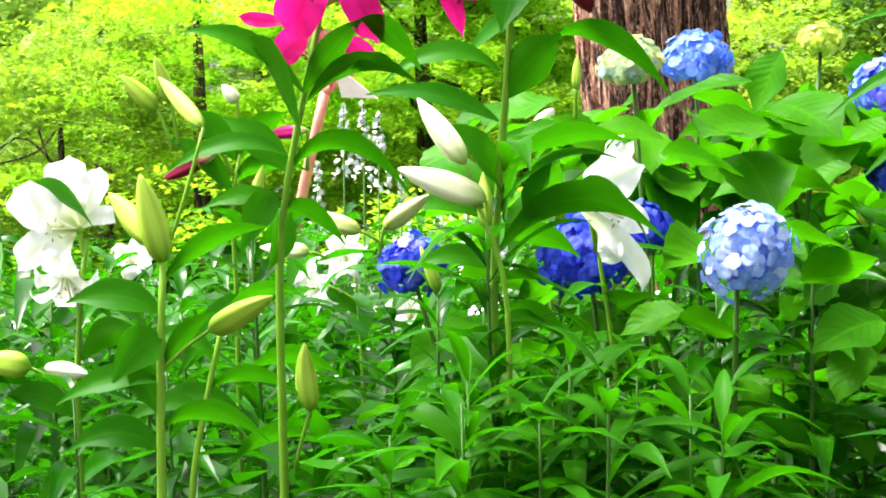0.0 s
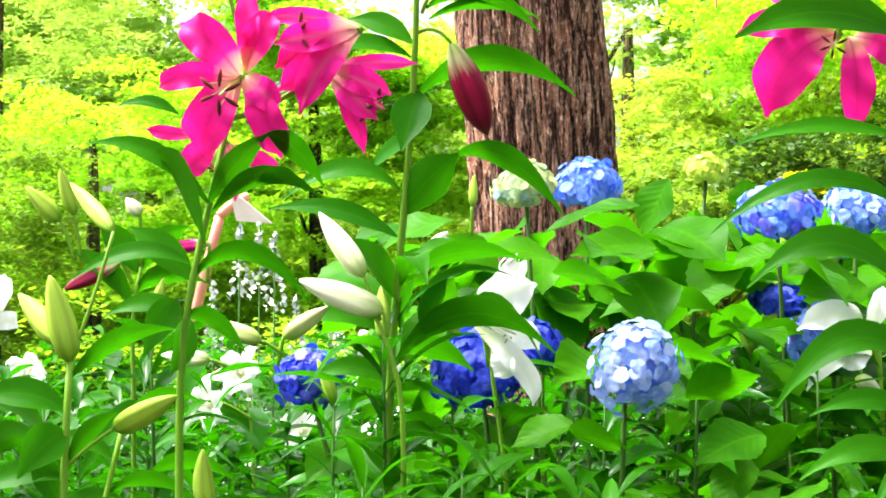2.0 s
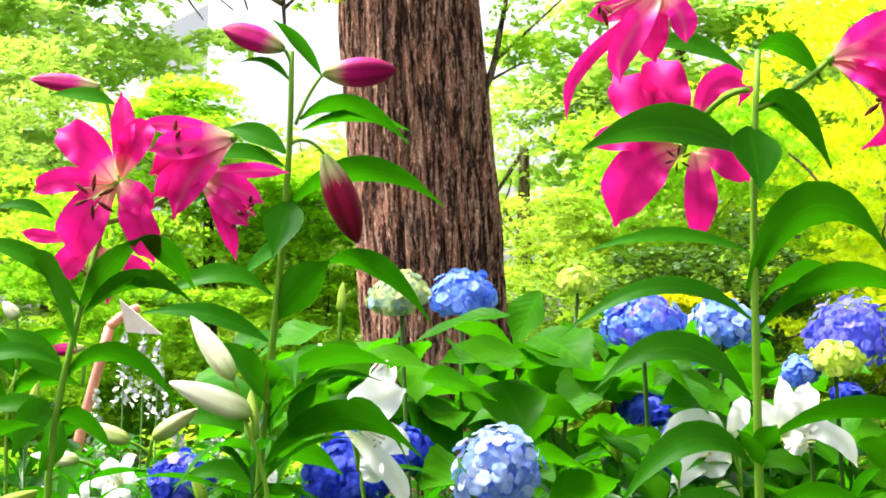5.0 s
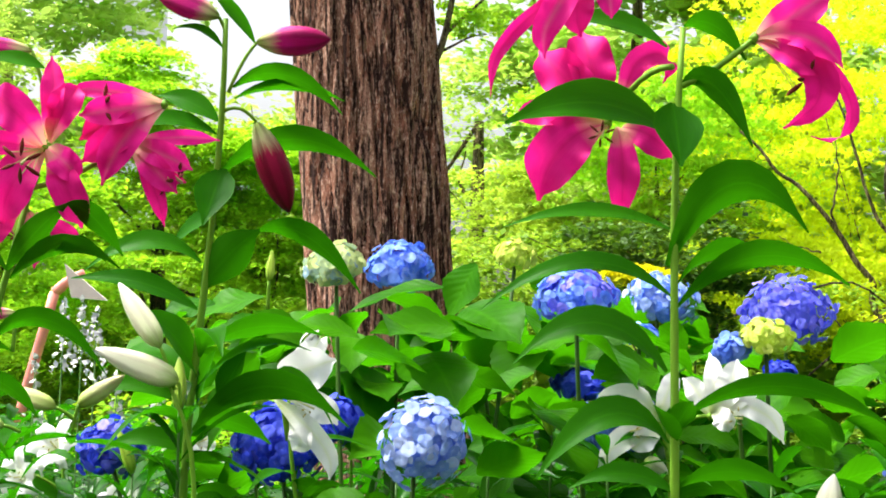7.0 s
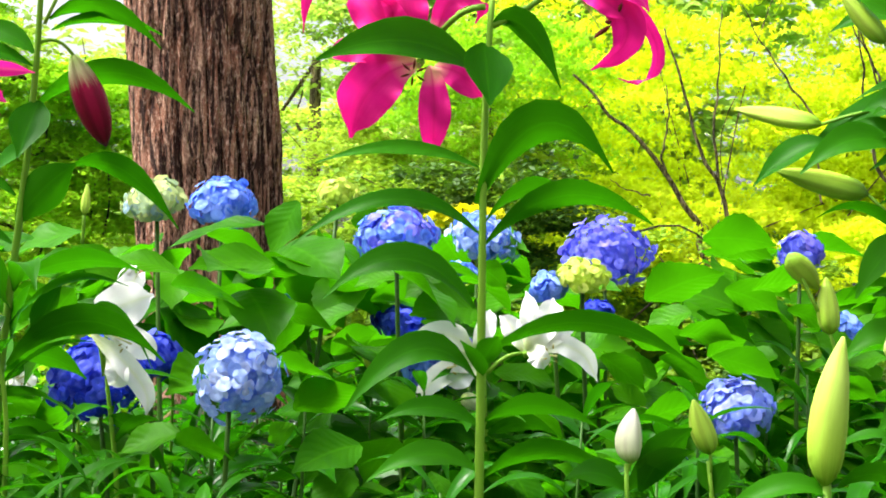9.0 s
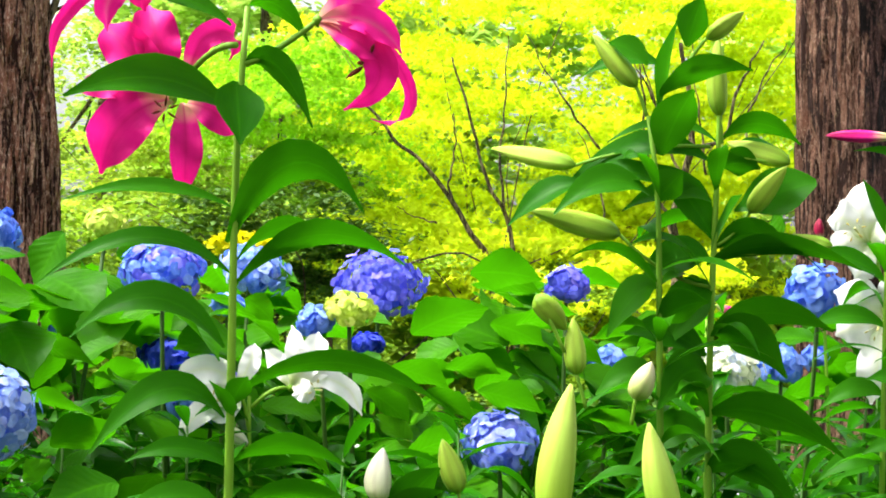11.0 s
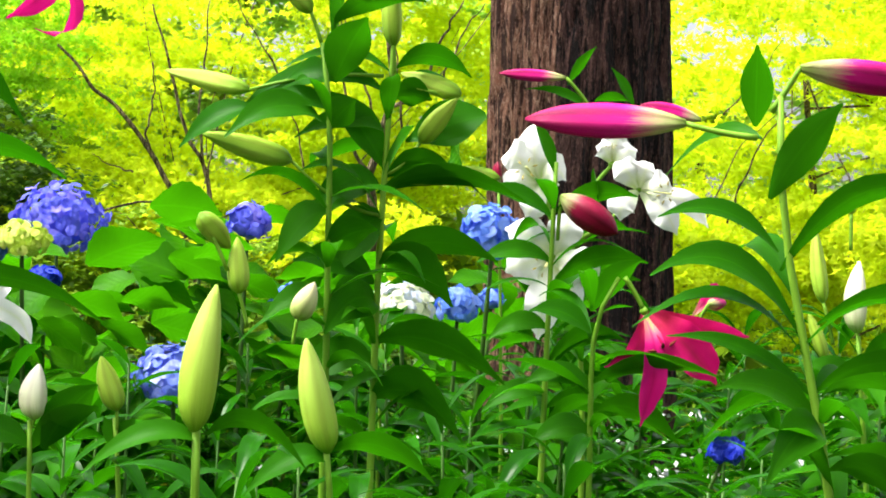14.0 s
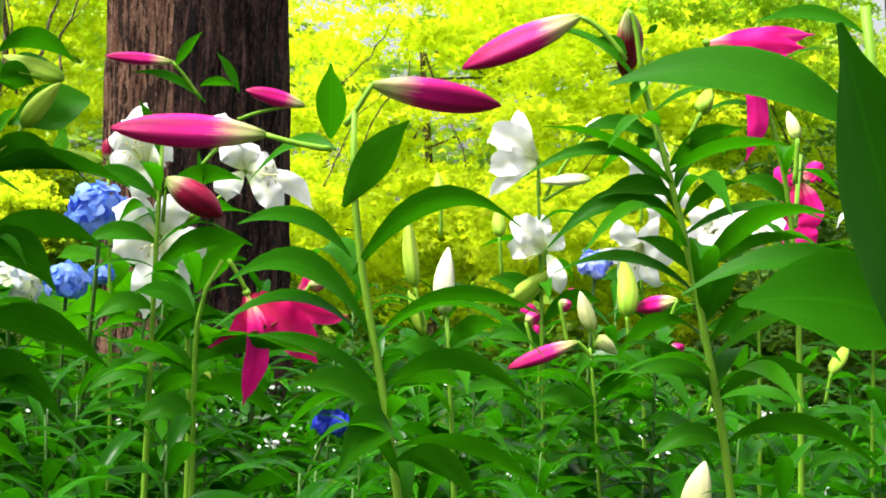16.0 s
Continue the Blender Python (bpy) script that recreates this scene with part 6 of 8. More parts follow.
broad(p, (0.383, 3.043, 1.026), (0.478, 2.922, 1.006), 0.090, 0.10, 40, 0.20)
broad(p, (0.569, 3.004, 1.030), (0.548, 3.007, 1.070), 0.080, 0.10, 40, 0.20)
broad(p, (0.604, 3.399, 1.182), (0.667, 3.381, 1.273), 0.079, 0.10, 40, 0.20)
broad(p, (0.246, 3.465, 1.354), (0.136, 3.488, 1.351), 0.079, 0.10, 30, 0.20)
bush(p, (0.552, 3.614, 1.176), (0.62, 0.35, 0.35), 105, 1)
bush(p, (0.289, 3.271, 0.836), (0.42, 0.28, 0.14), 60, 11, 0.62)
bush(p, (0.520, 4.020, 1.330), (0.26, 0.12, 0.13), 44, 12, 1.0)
p = shrub("hydrangea shrub with light blue mopheads among broad leaves", (1.016, 3.633))
head(p, (0.863, 3.478, 1.429), 0.080, BLUE, 158, 0.62, (-0.111, -0.433, 0.895), 0.026, "blue mophead", -0.45, second=VIOLET)
head(p, (1.164, 3.931, 1.453), 0.075, PALE, 126, 0.70, (0.110, -0.381, 0.918), 0.026, "pale blue mophead", -0.45, second=BLUE)
head(p, (0.959, 3.479, 1.175), 0.070, BLUE, 141, 1.05, (-0.458, -0.499, 0.736), 0.026, "blue mophead behind a white lily", -0.45, second=VIOLET)
head(p, (0.930, 3.737, 1.255), 0.054, DEEP, 79, 0.45, (-0.094, -0.346, 0.933), 0.026, "deep blue mophead half hidden by leaves", -0.45)
head(p, (0.754, 3.976, 1.290), 0.050, BLUE, 62, 0.40, (-0.094, -0.346, 0.933), 0.026, "blue mophead half hidden by leaves", -0.45)
head(p, (1.060, 3.720, 1.365), 0.034, BLUE, 46, 0.50, (-0.094, -0.346, 0.933), 0.026, "", -0.45)
broad(p, (0.824, 3.546, 1.432), (0.810, 3.546, 1.503), 0.083, 0.10, 60, 0.20)
broad(p, (1.023, 3.409, 1.282), (0.866, 3.340, 1.267), 0.127, 0.10, 40, 0.20)
broad(p, (0.977, 3.518, 1.352), (0.897, 3.537, 1.303), 0.095, 0.10, 40, 0.20)
broad(p, (0.768, 3.672, 1.179), (0.862, 3.650, 1.230), 0.098, 0.10, 40, 0.20)
broad(p, (0.794, 3.560, 1.277), (0.702, 3.581, 1.227), 0.083, 0.10, 30, 0.20)
broad(p, (1.046, 3.502, 1.377), (1.106, 3.492, 1.331), 0.071, 0.10, 50, 0.20)
broad(p, (0.800, 3.460, 1.196), (0.913, 3.437, 1.187), 0.081, 0.10, 30, 0.20)
broad(p, (0.752, 3.575, 1.133), (0.659, 3.595, 1.108), 0.071, 0.10, 40, 0.20)
broad(p, (1.267, 3.565, 1.239), (1.171, 3.583, 1.286), 0.098, 0.10, 40, 0.20)
broad(p, (0.906, 3.635, 1.353), (0.811, 3.656, 1.326), 0.098, 0.10, 30, 0.20)
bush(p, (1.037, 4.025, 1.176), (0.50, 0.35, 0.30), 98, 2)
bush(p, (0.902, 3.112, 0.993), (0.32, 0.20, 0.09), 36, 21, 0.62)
p = shrub("hydrangea shrub with a violet mophead and a lime one", (1.478, 3.742))
head(p, (1.572, 4.230, 1.438), 0.109, VIOLET, 189, 0.78, (-0.111, -0.433, 0.895), 0.026, "large violet blue mophead", -0.45)
head(p, (1.246, 3.406, 1.362), 0.050, LIME, 130, 0.55, (-0.111, -0.433, 0.895), 0.019, "lime green mophead still opening", -0.45)
head(p, (1.185, 3.440, 1.333), 0.036, BLUE, 62, 0.80, (-0.424, -0.383, 0.821), 0.026, "", -0.45)
head(p, (1.455, 3.933, 1.293), 0.034, DEEP, 46, 0.60, (-0.094, -0.346, 0.933), 0.026, "", -0.45)
broad(p, (1.362, 3.337, 1.313), (1.480, 3.208, 1.371), 0.127, 0.10, 35, 0.20)
broad(p, (1.547, 3.497, 1.453), (1.703, 3.465, 1.444), 0.122, 0.10, 45, 0.20)
broad(p, (1.559, 3.397, 1.342), (1.677, 3.375, 1.297), 0.119, 0.10, 35, 0.20)
broad(p, (1.353, 3.445, 1.242), (1.482, 3.420, 1.197), 0.107, 0.12, 30, 0.20)
broad(p, (1.362, 3.544, 1.266), (1.281, 3.564, 1.191), 0.098, 0.10, 35, 0.20)
broad(p, (1.469, 3.421, 1.245), (1.586, 3.397, 1.235), 0.107, 0.10, 30, 0.20)
broad(p, (1.426, 3.434, 1.149), (1.331, 3.452, 1.194), 0.095, 0.10, 35, 0.20)
broad(p, (1.502, 3.314, 1.200), (1.639, 3.287, 1.157), 0.104, 0.10, 35, 0.20)
broad(p, (1.528, 3.508, 1.294), (1.434, 3.530, 1.243), 0.110, 0.10, 30, 0.20)
broad(p, (1.324, 3.255, 1.063), (1.455, 3.225, 1.111), 0.101, 0.10, 35, 0.20)
broad(p, (1.275, 3.361, 1.195), (1.368, 3.345, 1.128), 0.092, 0.10, 35, 0.20)
broad(p, (1.576, 3.292, 1.341), (1.700, 3.265, 1.366), 0.104, 0.10, 30, 0.20)
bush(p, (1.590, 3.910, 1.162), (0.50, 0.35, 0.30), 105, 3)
p = shrub("hydrangea shrub with violet and blue mopheads", (1.724, 3.391))
head(p, (1.519, 3.231, 1.098), 0.071, LILAC, 141, 0.78, (-0.269, -0.506, 0.820), 0.026, "pale violet blue mophead", -0.45)
head(p, (1.817, 3.584, 1.436), 0.046, VIOLET, 94, 0.90, (-0.091, -0.355, 0.930), 0.026, "small violet mophead", -0.45)
head(p, (1.981, 3.696, 1.260), 0.041, BLUE, 62, 1.00, (-0.188, -0.314, 0.931), 0.026, "small blue mophead", -0.45)
head(p, (1.816, 3.875, 1.346), 0.022, DEEP, 31, 0.80, (-0.188, -0.314, 0.931), 0.026, "", -0.45)
broad(p, (1.605, 3.635, 1.457), (1.747, 3.573, 1.419), 0.102, 0.10, 45, 0.20)
broad(p, (1.612, 3.421, 1.299), (1.464, 3.484, 1.340), 0.134, 0.10, 40, 0.20)
broad(p, (1.419, 3.403, 1.195), (1.521, 3.361, 1.129), 0.095, 0.12, 30, 0.20)
broad(p, (1.586, 3.548, 1.197), (1.674, 3.505, 1.251), 0.100, 0.10, 30, 0.20)
broad(p, (1.415, 3.512, 1.240), (1.516, 3.468, 1.221), 0.098, 0.10, 30, 0.20)
broad(p, (1.723, 3.486, 1.203), (1.633, 3.528, 1.174), 0.100, 0.10, 30, 0.20)
broad(p, (1.778, 3.565, 1.305), (1.886, 3.519, 1.259), 0.102, 0.10, 30, 0.20)
broad(p, (1.523, 3.461, 1.294), (1.638, 3.413, 1.227), 0.098, 0.10, 30, 0.20)
broad(p, (1.777, 3.355, 1.148), (1.879, 3.311, 1.117), 0.110, 0.10, 30, 0.20)
broad(p, (1.394, 3.421, 1.075), (1.324, 3.448, 1.143), 0.095, 0.10, 30, 0.20)
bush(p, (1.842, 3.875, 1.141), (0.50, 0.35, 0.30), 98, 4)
p = shrub("hydrangea shrub with fading cream and blue mopheads", (2.273, 3.475))
head(p, (1.997, 3.154, 1.256), 0.069, CREAM, 140, 0.75, (-0.222, -0.395, 0.891), 0.021, "fading cream mophead", -0.45)
head(p, (2.246, 3.357, 1.271), 0.044, BLUE, 79, 0.90, (-0.188, -0.314, 0.931), 0.026, "small blue mophead", -0.45)
head(p, (2.418, 3.498, 1.295), 0.027, BLUE, 37, 0.70, (-0.188, -0.314, 0.931), 0.026, "", -0.45)
head(p, (2.090, 2.966, 1.420), 0.058, BLUE, 96, 0.90, (-0.431, -0.332, 0.839), 0.026, "blue mophead behind white lilies", -0.45)
head(p, (2.544, 2.737, 0.998), 0.031, DEEP, 44, 0.50, (-0.290, -0.482, 0.827), 0.026, "deep blue mophead low among the leaves", -0.45)
broad(p, (1.976, 2.911, 1.611), (1.983, 2.914, 1.499), 0.135, 0.05, 60, 0.20)
broad(p, (1.967, 3.370, 1.315), (2.072, 3.325, 1.271), 0.113, 0.10, 30, 0.20)
broad(p, (2.099, 3.210, 1.152), (2.209, 3.159, 1.182), 0.110, 0.10, 30, 0.20)
broad(p, (1.994, 3.473, 1.213), (1.902, 3.516, 1.183), 0.102, 0.10, 30, 0.20)
broad(p, (2.202, 3.271, 1.202), (2.314, 3.219, 1.232), 0.100, 0.10, 35, 0.20)
broad(p, (2.022, 3.245, 1.148), (1.934, 3.286, 1.119), 0.098, 0.10, 30, 0.20)
broad(p, (2.366, 3.409, 1.334), (2.271, 3.452, 1.329), 0.092, 0.10, 30, 0.20)
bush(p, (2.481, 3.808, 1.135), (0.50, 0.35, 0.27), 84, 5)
p = lily("tall green lily with slender green buds", [(1.501, 2.297, 1.035), (1.492, 2.290, 1.241), (1.489, 2.279, 1.464), (1.490, 2.269, 1.642), (1.487, 2.264, 1.767)], 0.0062)
dress(p, [(1.501, 2.297, 1.035), (1.492, 2.290, 1.241), (1.489, 2.279, 1.464), (1.490, 2.269, 1.642), (1.487, 2.264, 1.767)], 14, 3, 0.00, 0.80, 0.150, 0.034)
stalk(p, (1.494, 2.269, 1.616), (1.489, 2.269, 1.658), 0.0032, 0.10)
bud(p, (1.489, 2.269, 1.658), (1.481, 2.265, 1.780), 0.0157, BUD_GREEN, 0.15)
stalk(p, (1.490, 2.271, 1.607), (1.590, 2.227, 1.589), 0.0032, -0.10)
bud(p, (1.590, 2.227, 1.589), (1.516, 2.292, 1.622), 0.0165, BUD_GREEN, 0.15)
stalk(p, (1.495, 2.277, 1.460), (1.537, 2.255, 1.511), 0.0032, -0.20)
bud(p, (1.537, 2.255, 1.511), (1.570, 2.203, 1.580), 0.0157, BUD_GREEN, 0.15)
stalk(p, (1.478, 2.276, 1.611), (1.289, 2.363, 1.577), 0.0032, 0.10)
bud(p, (1.289, 2.363, 1.577), (1.187, 2.462, 1.606), 0.0157, BUD_GREEN, 0.15)
stalk(p, (1.491, 2.282, 1.393), (1.356, 2.338, 1.471), 0.0032, -0.20)
bud(p, (1.356, 2.338, 1.471), (1.210, 2.348, 1.501), 0.0196, BUD_GREEN, 0.15)
stalk(p, (1.492, 2.279, 1.446), (1.654, 2.205, 1.463), 0.0032, -0.05)
bud(p, (1.654, 2.205, 1.463), (1.580, 2.304, 1.471), 0.0149, BUD_GREEN, 0.15)
leaf(p, (1.479, 2.277, 1.588), (1.263, 2.377, 1.526), 0.065, 0.30, 50)
leaf(p, (1.483, 2.278, 1.526), (1.358, 2.336, 1.507), 0.051, 0.25, 50)
leaf(p, (1.491, 2.278, 1.464), (1.394, 2.315, 1.584), 0.070, 0.15, 60)
leaf(p, (1.496, 2.267, 1.625), (1.603, 2.219, 1.617), 0.047, 0.35, 50)
leaf(p, (1.496, 2.270, 1.580), (1.549, 2.246, 1.578), 0.059, 0.20, 55)
leaf(p, (1.491, 2.282, 1.393), (1.428, 2.316, 1.292), 0.094, 0.25, 60)
leaf(p, (1.488, 2.281, 1.446), (1.555, 2.311, 1.543), 0.082, 0.10, 50)
leaf(p, (1.493, 2.278, 1.455), (1.597, 2.231, 1.452), 0.065, 0.30, 50)
leaf(p, (1.484, 2.283, 1.437), (1.389, 2.328, 1.397), 0.082, 0.25, 55)
leaf(p, (1.481, 2.285, 1.428), (1.670, 2.145, 1.423), 0.047, 0.22, 50)
leaf(p, (1.491, 2.286, 1.322), (1.601, 2.240, 1.256), 0.082, 0.30, 55)
leaf(p, (1.490, 2.287, 1.322), (1.662, 2.209, 1.330), 0.065, 0.25, 50)
leaf(p, (1.486, 2.291, 1.286), (1.370, 2.341, 1.316), 0.070, 0.25, 55)
leaf(p, (1.496, 2.288, 1.251), (1.378, 2.233, 1.205), 0.082, 0.35, 55)
leaf(p, (1.494, 2.291, 1.196), (1.650, 2.150, 1.140), 0.074, 0.22, 55)
leaf(p, (1.495, 2.293, 1.161), (1.383, 2.347, 1.102), 0.074, 0.40, 55)
leaf(p, (1.496, 2.295, 1.108), (1.590, 2.169, 1.050), 0.094, 0.35, 55)
leaf(p, (1.401, 2.304, 1.736), (1.296, 2.352, 1.718), 0.053, 0.20, 45)
leaf(p, (1.640, 2.230, 1.562), (1.532, 2.294, 1.515), 0.095, 0.05, 62, 0.15)
p = lily("green lily with an upright green bud cluster", [(1.405, 2.267, 1.020), (1.392, 2.259, 1.262), (1.383, 2.254, 1.433), (1.377, 2.247, 1.597), (1.359, 2.253, 1.647)], 0.0062)
dress(p, [(1.405, 2.267, 1.020), (1.392, 2.259, 1.262), (1.383, 2.254, 1.433), (1.377, 2.247, 1.597), (1.359, 2.253, 1.647)], 14, 4, 0.00, 0.80, 0.150, 0.034)
stalk(p, (1.357, 2.254, 1.647), (1.340, 2.259, 1.691), 0.0031, 0.10)
bud(p, (1.340, 2.259, 1.691), (1.277, 2.283, 1.768), 0.0159, BUD_GREEN, 0.15)
leaf(p, (1.379, 2.247, 1.588), (1.401, 2.188, 1.683), 0.081, 0.12, 25)
leaf(p, (1.376, 2.248, 1.592), (1.331, 2.312, 1.594), 0.057, 0.20, 60)
leaf(p, (1.373, 2.247, 1.648), (1.406, 2.256, 1.801), 0.067, 0.05, 60)
leaf(p, (1.369, 2.247, 1.674), (1.499, 2.186, 1.719), 0.050, 0.25, 50)
leaf(p, (1.381, 2.249, 1.545), (1.294, 2.342, 1.552), 0.051, 0.20, 50)
leaf(p, (1.366, 2.256, 1.527), (1.219, 2.280, 1.491), 0.063, 0.35, 52)
leaf(p, (1.354, 2.251, 1.724), (1.297, 2.275, 1.756), 0.057, 0.20, 50)
leaf(p, (1.378, 2.251, 1.519), (1.411, 2.234, 1.564), 0.063, 0.10, 60)
leaf(p, (1.384, 2.256, 1.390), (1.317, 2.290, 1.310), 0.067, 0.30, 55)
leaf(p, (1.386, 2.258, 1.330), (1.454, 2.225, 1.368), 0.067, 0.20, 55)
leaf(p, (1.391, 2.260, 1.245), (1.306, 2.300, 1.223), 0.067, 0.30, 50)
stalk(p, (1.409, 2.226, 1.727), (1.434, 2.213, 1.767), 0.0031, 0.10)
bud(p, (1.434, 2.213, 1.767), (1.482, 2.189, 1.808), 0.0136, BUD_GREEN, 0.15)
leaf(p, (1.271, 2.298, 1.541), (1.173, 2.346, 1.475), 0.057, 0.20, 50)
leaf(p, (1.407, 2.225, 1.753), (1.426, 2.213, 1.831), 0.057, 0.10, 60)
p = lily("lily with large upright yellow green buds", [(0.842, 1.368, 1.002), (0.840, 1.365, 1.076), (0.837, 1.364, 1.118)], 0.0066)
stalk(p, (0.838, 1.364, 1.108), (0.835, 1.365, 1.116), 0.0028, 0.10)
bud(p, (0.835, 1.365, 1.116), (0.845, 1.353, 1.255), 0.0182, BUD_TALL, 0.15, "large upright yellow green bud")
leaf(p, (0.842, 1.362, 1.106), (0.742, 1.409, 1.072), 0.029, 0.30, 50)
leaf(p, (0.846, 1.360, 1.114), (0.922, 1.295, 1.085), 0.029, 0.40, 52)
p = lily("lily with a tall yellow green bud", [(1.182, 1.769, 0.930), (1.176, 1.766, 1.026), (1.167, 1.768, 1.074)], 0.0066)
stalk(p, (1.168, 1.768, 1.067), (1.170, 1.767, 1.064), 0.0028, 0.10)
bud(p, (1.170, 1.767, 1.064), (1.136, 1.775, 1.203), 0.0206, BUD_TALL, 0.15, "tall yellow green bud")
leaf(p, (1.171, 1.767, 1.064), (1.292, 1.714, 1.032), 0.042, 0.30, 50)
leaf(p, (1.172, 1.767, 1.054), (1.080, 1.810, 1.008), 0.042, 0.30, 50)
p = lily("short lily with an ivory bud", [(0.895, 2.077, 0.967), (0.890, 2.075, 1.042), (0.888, 2.074, 1.078)], 0.0050)
stalk(p, (0.889, 2.075, 1.064), (0.893, 2.072, 1.079), 0.0028, 0.10)
bud(p, (0.893, 2.072, 1.079), (0.894, 2.067, 1.151), 0.0178, BUD_WHITE, 0.15, "ivory closed bud")
leaf(p, (0.906, 2.068, 1.042), (0.964, 2.037, 1.128), 0.062, 0.15, 60)
leaf(p, (0.890, 2.075, 1.042), (0.968, 2.037, 1.098), 0.046, 0.15, 60)
leaf(p, (0.889, 2.076, 1.042), (0.813, 2.109, 1.053), 0.046, 0.30, 50)
p = lily("short lily with green buds", [(1.013, 2.062, 0.950), (1.007, 2.061, 1.025), (0.998, 2.062, 1.084)], 0.0050)
stalk(p, (1.001, 2.061, 1.069), (1.000, 2.060, 1.093), 0.0028, 0.10)
bud(p, (1.000, 2.060, 1.093), (0.976, 2.067, 1.164), 0.0158, BUD_GREEN, 0.15)
stalk(p, (1.148, 1.987, 1.212), (1.135, 1.991, 1.256), 0.0028, 0.10)
bud(p, (1.135, 1.991, 1.256), (1.136, 2.010, 1.331), 0.0145, BUD_GREEN, 0.15)
leaf(p, (1.006, 2.061, 1.040), (1.022, 2.051, 1.085), 0.039, 0.10, 60)
leaf(p, (1.006, 2.061, 1.040), (0.985, 2.068, 1.084), 0.031, 0.10, 70)
stalk(p, (1.204, 1.963, 1.192), (1.207, 1.960, 1.226), 0.0028, 0.10)
bud(p, (1.207, 1.960, 1.226), (1.234, 1.969, 1.276), 0.0158, BUD_CREAM, 0.15)
stalk(p, (1.119, 1.996, 1.285), (1.081, 2.009, 1.359), 0.0028, 0.10)
bud(p, (1.081, 2.009, 1.359), (1.128, 2.013, 1.315), 0.0158, BUD_GREEN, 0.15)
p = lily("slim lily with small pink buds", [(1.904, 2.434, 1.033), (1.897, 2.424, 1.258), (1.892, 2.414, 1.481), (1.892, 2.413, 1.520)], 0.0062)
dress(p, [(1.904, 2.434, 1.033), (1.897, 2.424, 1.258), (1.892, 2.414, 1.481), (1.892, 2.413, 1.520)], 12, 5, 0.00, 0.90, 0.150, 0.034)
stalk(p, (1.947, 2.383, 1.605), (1.897, 2.402, 1.667), 0.0035, 0.10)
bud(p, (1.897, 2.402, 1.667), (1.790, 2.450, 1.668), 0.0111, BUD_PINK, 0.15)
stalk(p, (2.010, 2.356, 1.574), (2.119, 2.306, 1.608), 0.0035, 0.10)
bud(p, (2.119, 2.306, 1.608), (2.020, 2.349, 1.628), 0.0153, BUD_PINK, 0.15)
stalk(p, (1.903, 2.415, 1.384), (1.904, 2.410, 1.462), 0.0035, 0.60)
bud(p, (1.904, 2.410, 1.462), (1.969, 2.329, 1.399), 0.0273, BUD_DARK, 0.20)
leaf(p, (1.901, 2.401, 1.656), (1.941, 2.379, 1.724), 0.022, 0.10, 60)
leaf(p, (2.009, 2.354, 1.622), (1.968, 2.369, 1.690), 0.026, 0.10, 60)
leaf(p, (1.956, 2.379, 1.600), (1.834, 2.432, 1.643), 0.026, 0.20, 50)
leaf(p, (1.945, 2.383, 1.629), (2.003, 2.357, 1.632), 0.022, 0.20, 50)
leaf(p, (1.891, 2.414, 1.500), (1.850, 2.427, 1.595), 0.036, 0.10, 60)
leaf(p, (1.891, 2.418, 1.423), (1.778, 2.466, 1.465), 0.050, 0.20, 50)
leaf(p, (1.897, 2.415, 1.433), (2.026, 2.355, 1.468), 0.050, 0.20, 50)
leaf(p, (1.896, 2.420, 1.345), (1.777, 2.474, 1.339), 0.050, 0.25, 50)
leaf(p, (1.901, 2.420, 1.307), (2.051, 2.350, 1.353), 0.056, 0.25, 50)
leaf(p, (1.899, 2.425, 1.229), (1.803, 2.470, 1.205), 0.050, 0.30, 50)
leaf(p, (1.903, 2.427, 1.171), (2.024, 2.370, 1.216), 0.056, 0.30, 50)
leaf(p, (1.902, 2.430, 1.113), (1.802, 2.477, 1.079), 0.050, 0.30, 50)
leaf(p, (1.907, 2.429, 1.094), (2.024, 2.378, 1.070), 0.060, 0.30, 50)
leaf(p, (1.952, 2.386, 1.513), (1.965, 2.383, 1.455), 0.036, 0.10, 60)
p = lily("white lily with a cluster of open flowers", [(2.137, 2.653, 0.986), (2.120, 2.650, 1.178), (2.094, 2.651, 1.369), (2.079, 2.653, 1.463)], 0.0065)
dress(p, [(2.137, 2.653, 0.986), (2.120, 2.650, 1.178), (2.094, 2.651, 1.369), (2.079, 2.653, 1.463)], 12, 17, 0.00, 0.90, 0.150, 0.034)
stalk(p, (2.037, 2.640, 1.414), (2.010, 2.650, 1.503), 0.0045, 0.20)
f = flower(p, (2.010, 2.650, 1.503), (-0.791, -0.545, 0.279), "white", 1.00, "white flower with upswept petals")
petal(f, [(0.000, 0.000, 0.000), (-0.026, -0.012, 0.066), (-0.000, 0.018, 0.118)], 0.065, (-0.887, 0.453, -0.085), WHITE, 0.25, 0.22)
petal(f, [(0.000, 0.000, 0.000), (-0.058, -0.006, 0.043), (-0.074, 0.025, 0.041)], 0.074, (-0.415, 0.247, -0.876), WHITE, 0.25, 0.22)
petal(f, [(0.000, 0.000, 0.000), (-0.060, -0.014, -0.005), (-0.077, 0.006, -0.023)], 0.059, (0.280, -0.102, -0.954), WHITE, 0.25, 0.22)
petal(f, [(0.000, 0.000, 0.000), (0.004, -0.037, 0.025), (0.032, -0.039, 0.006)], 0.068, (-0.156, 0.037, 0.987), WHITE, 0.25, 0.22)
petal(f, [(0.000, 0.000, 0.000), (-0.030, -0.028, -0.040), (-0.043, -0.021, -0.067)], 0.059, (0.837, -0.408, -0.365), WHITE, 0.25, 0.22)
stalk(p, (2.055, 2.634, 1.351), (2.040, 2.641, 1.366), 0.0045, 0.30)
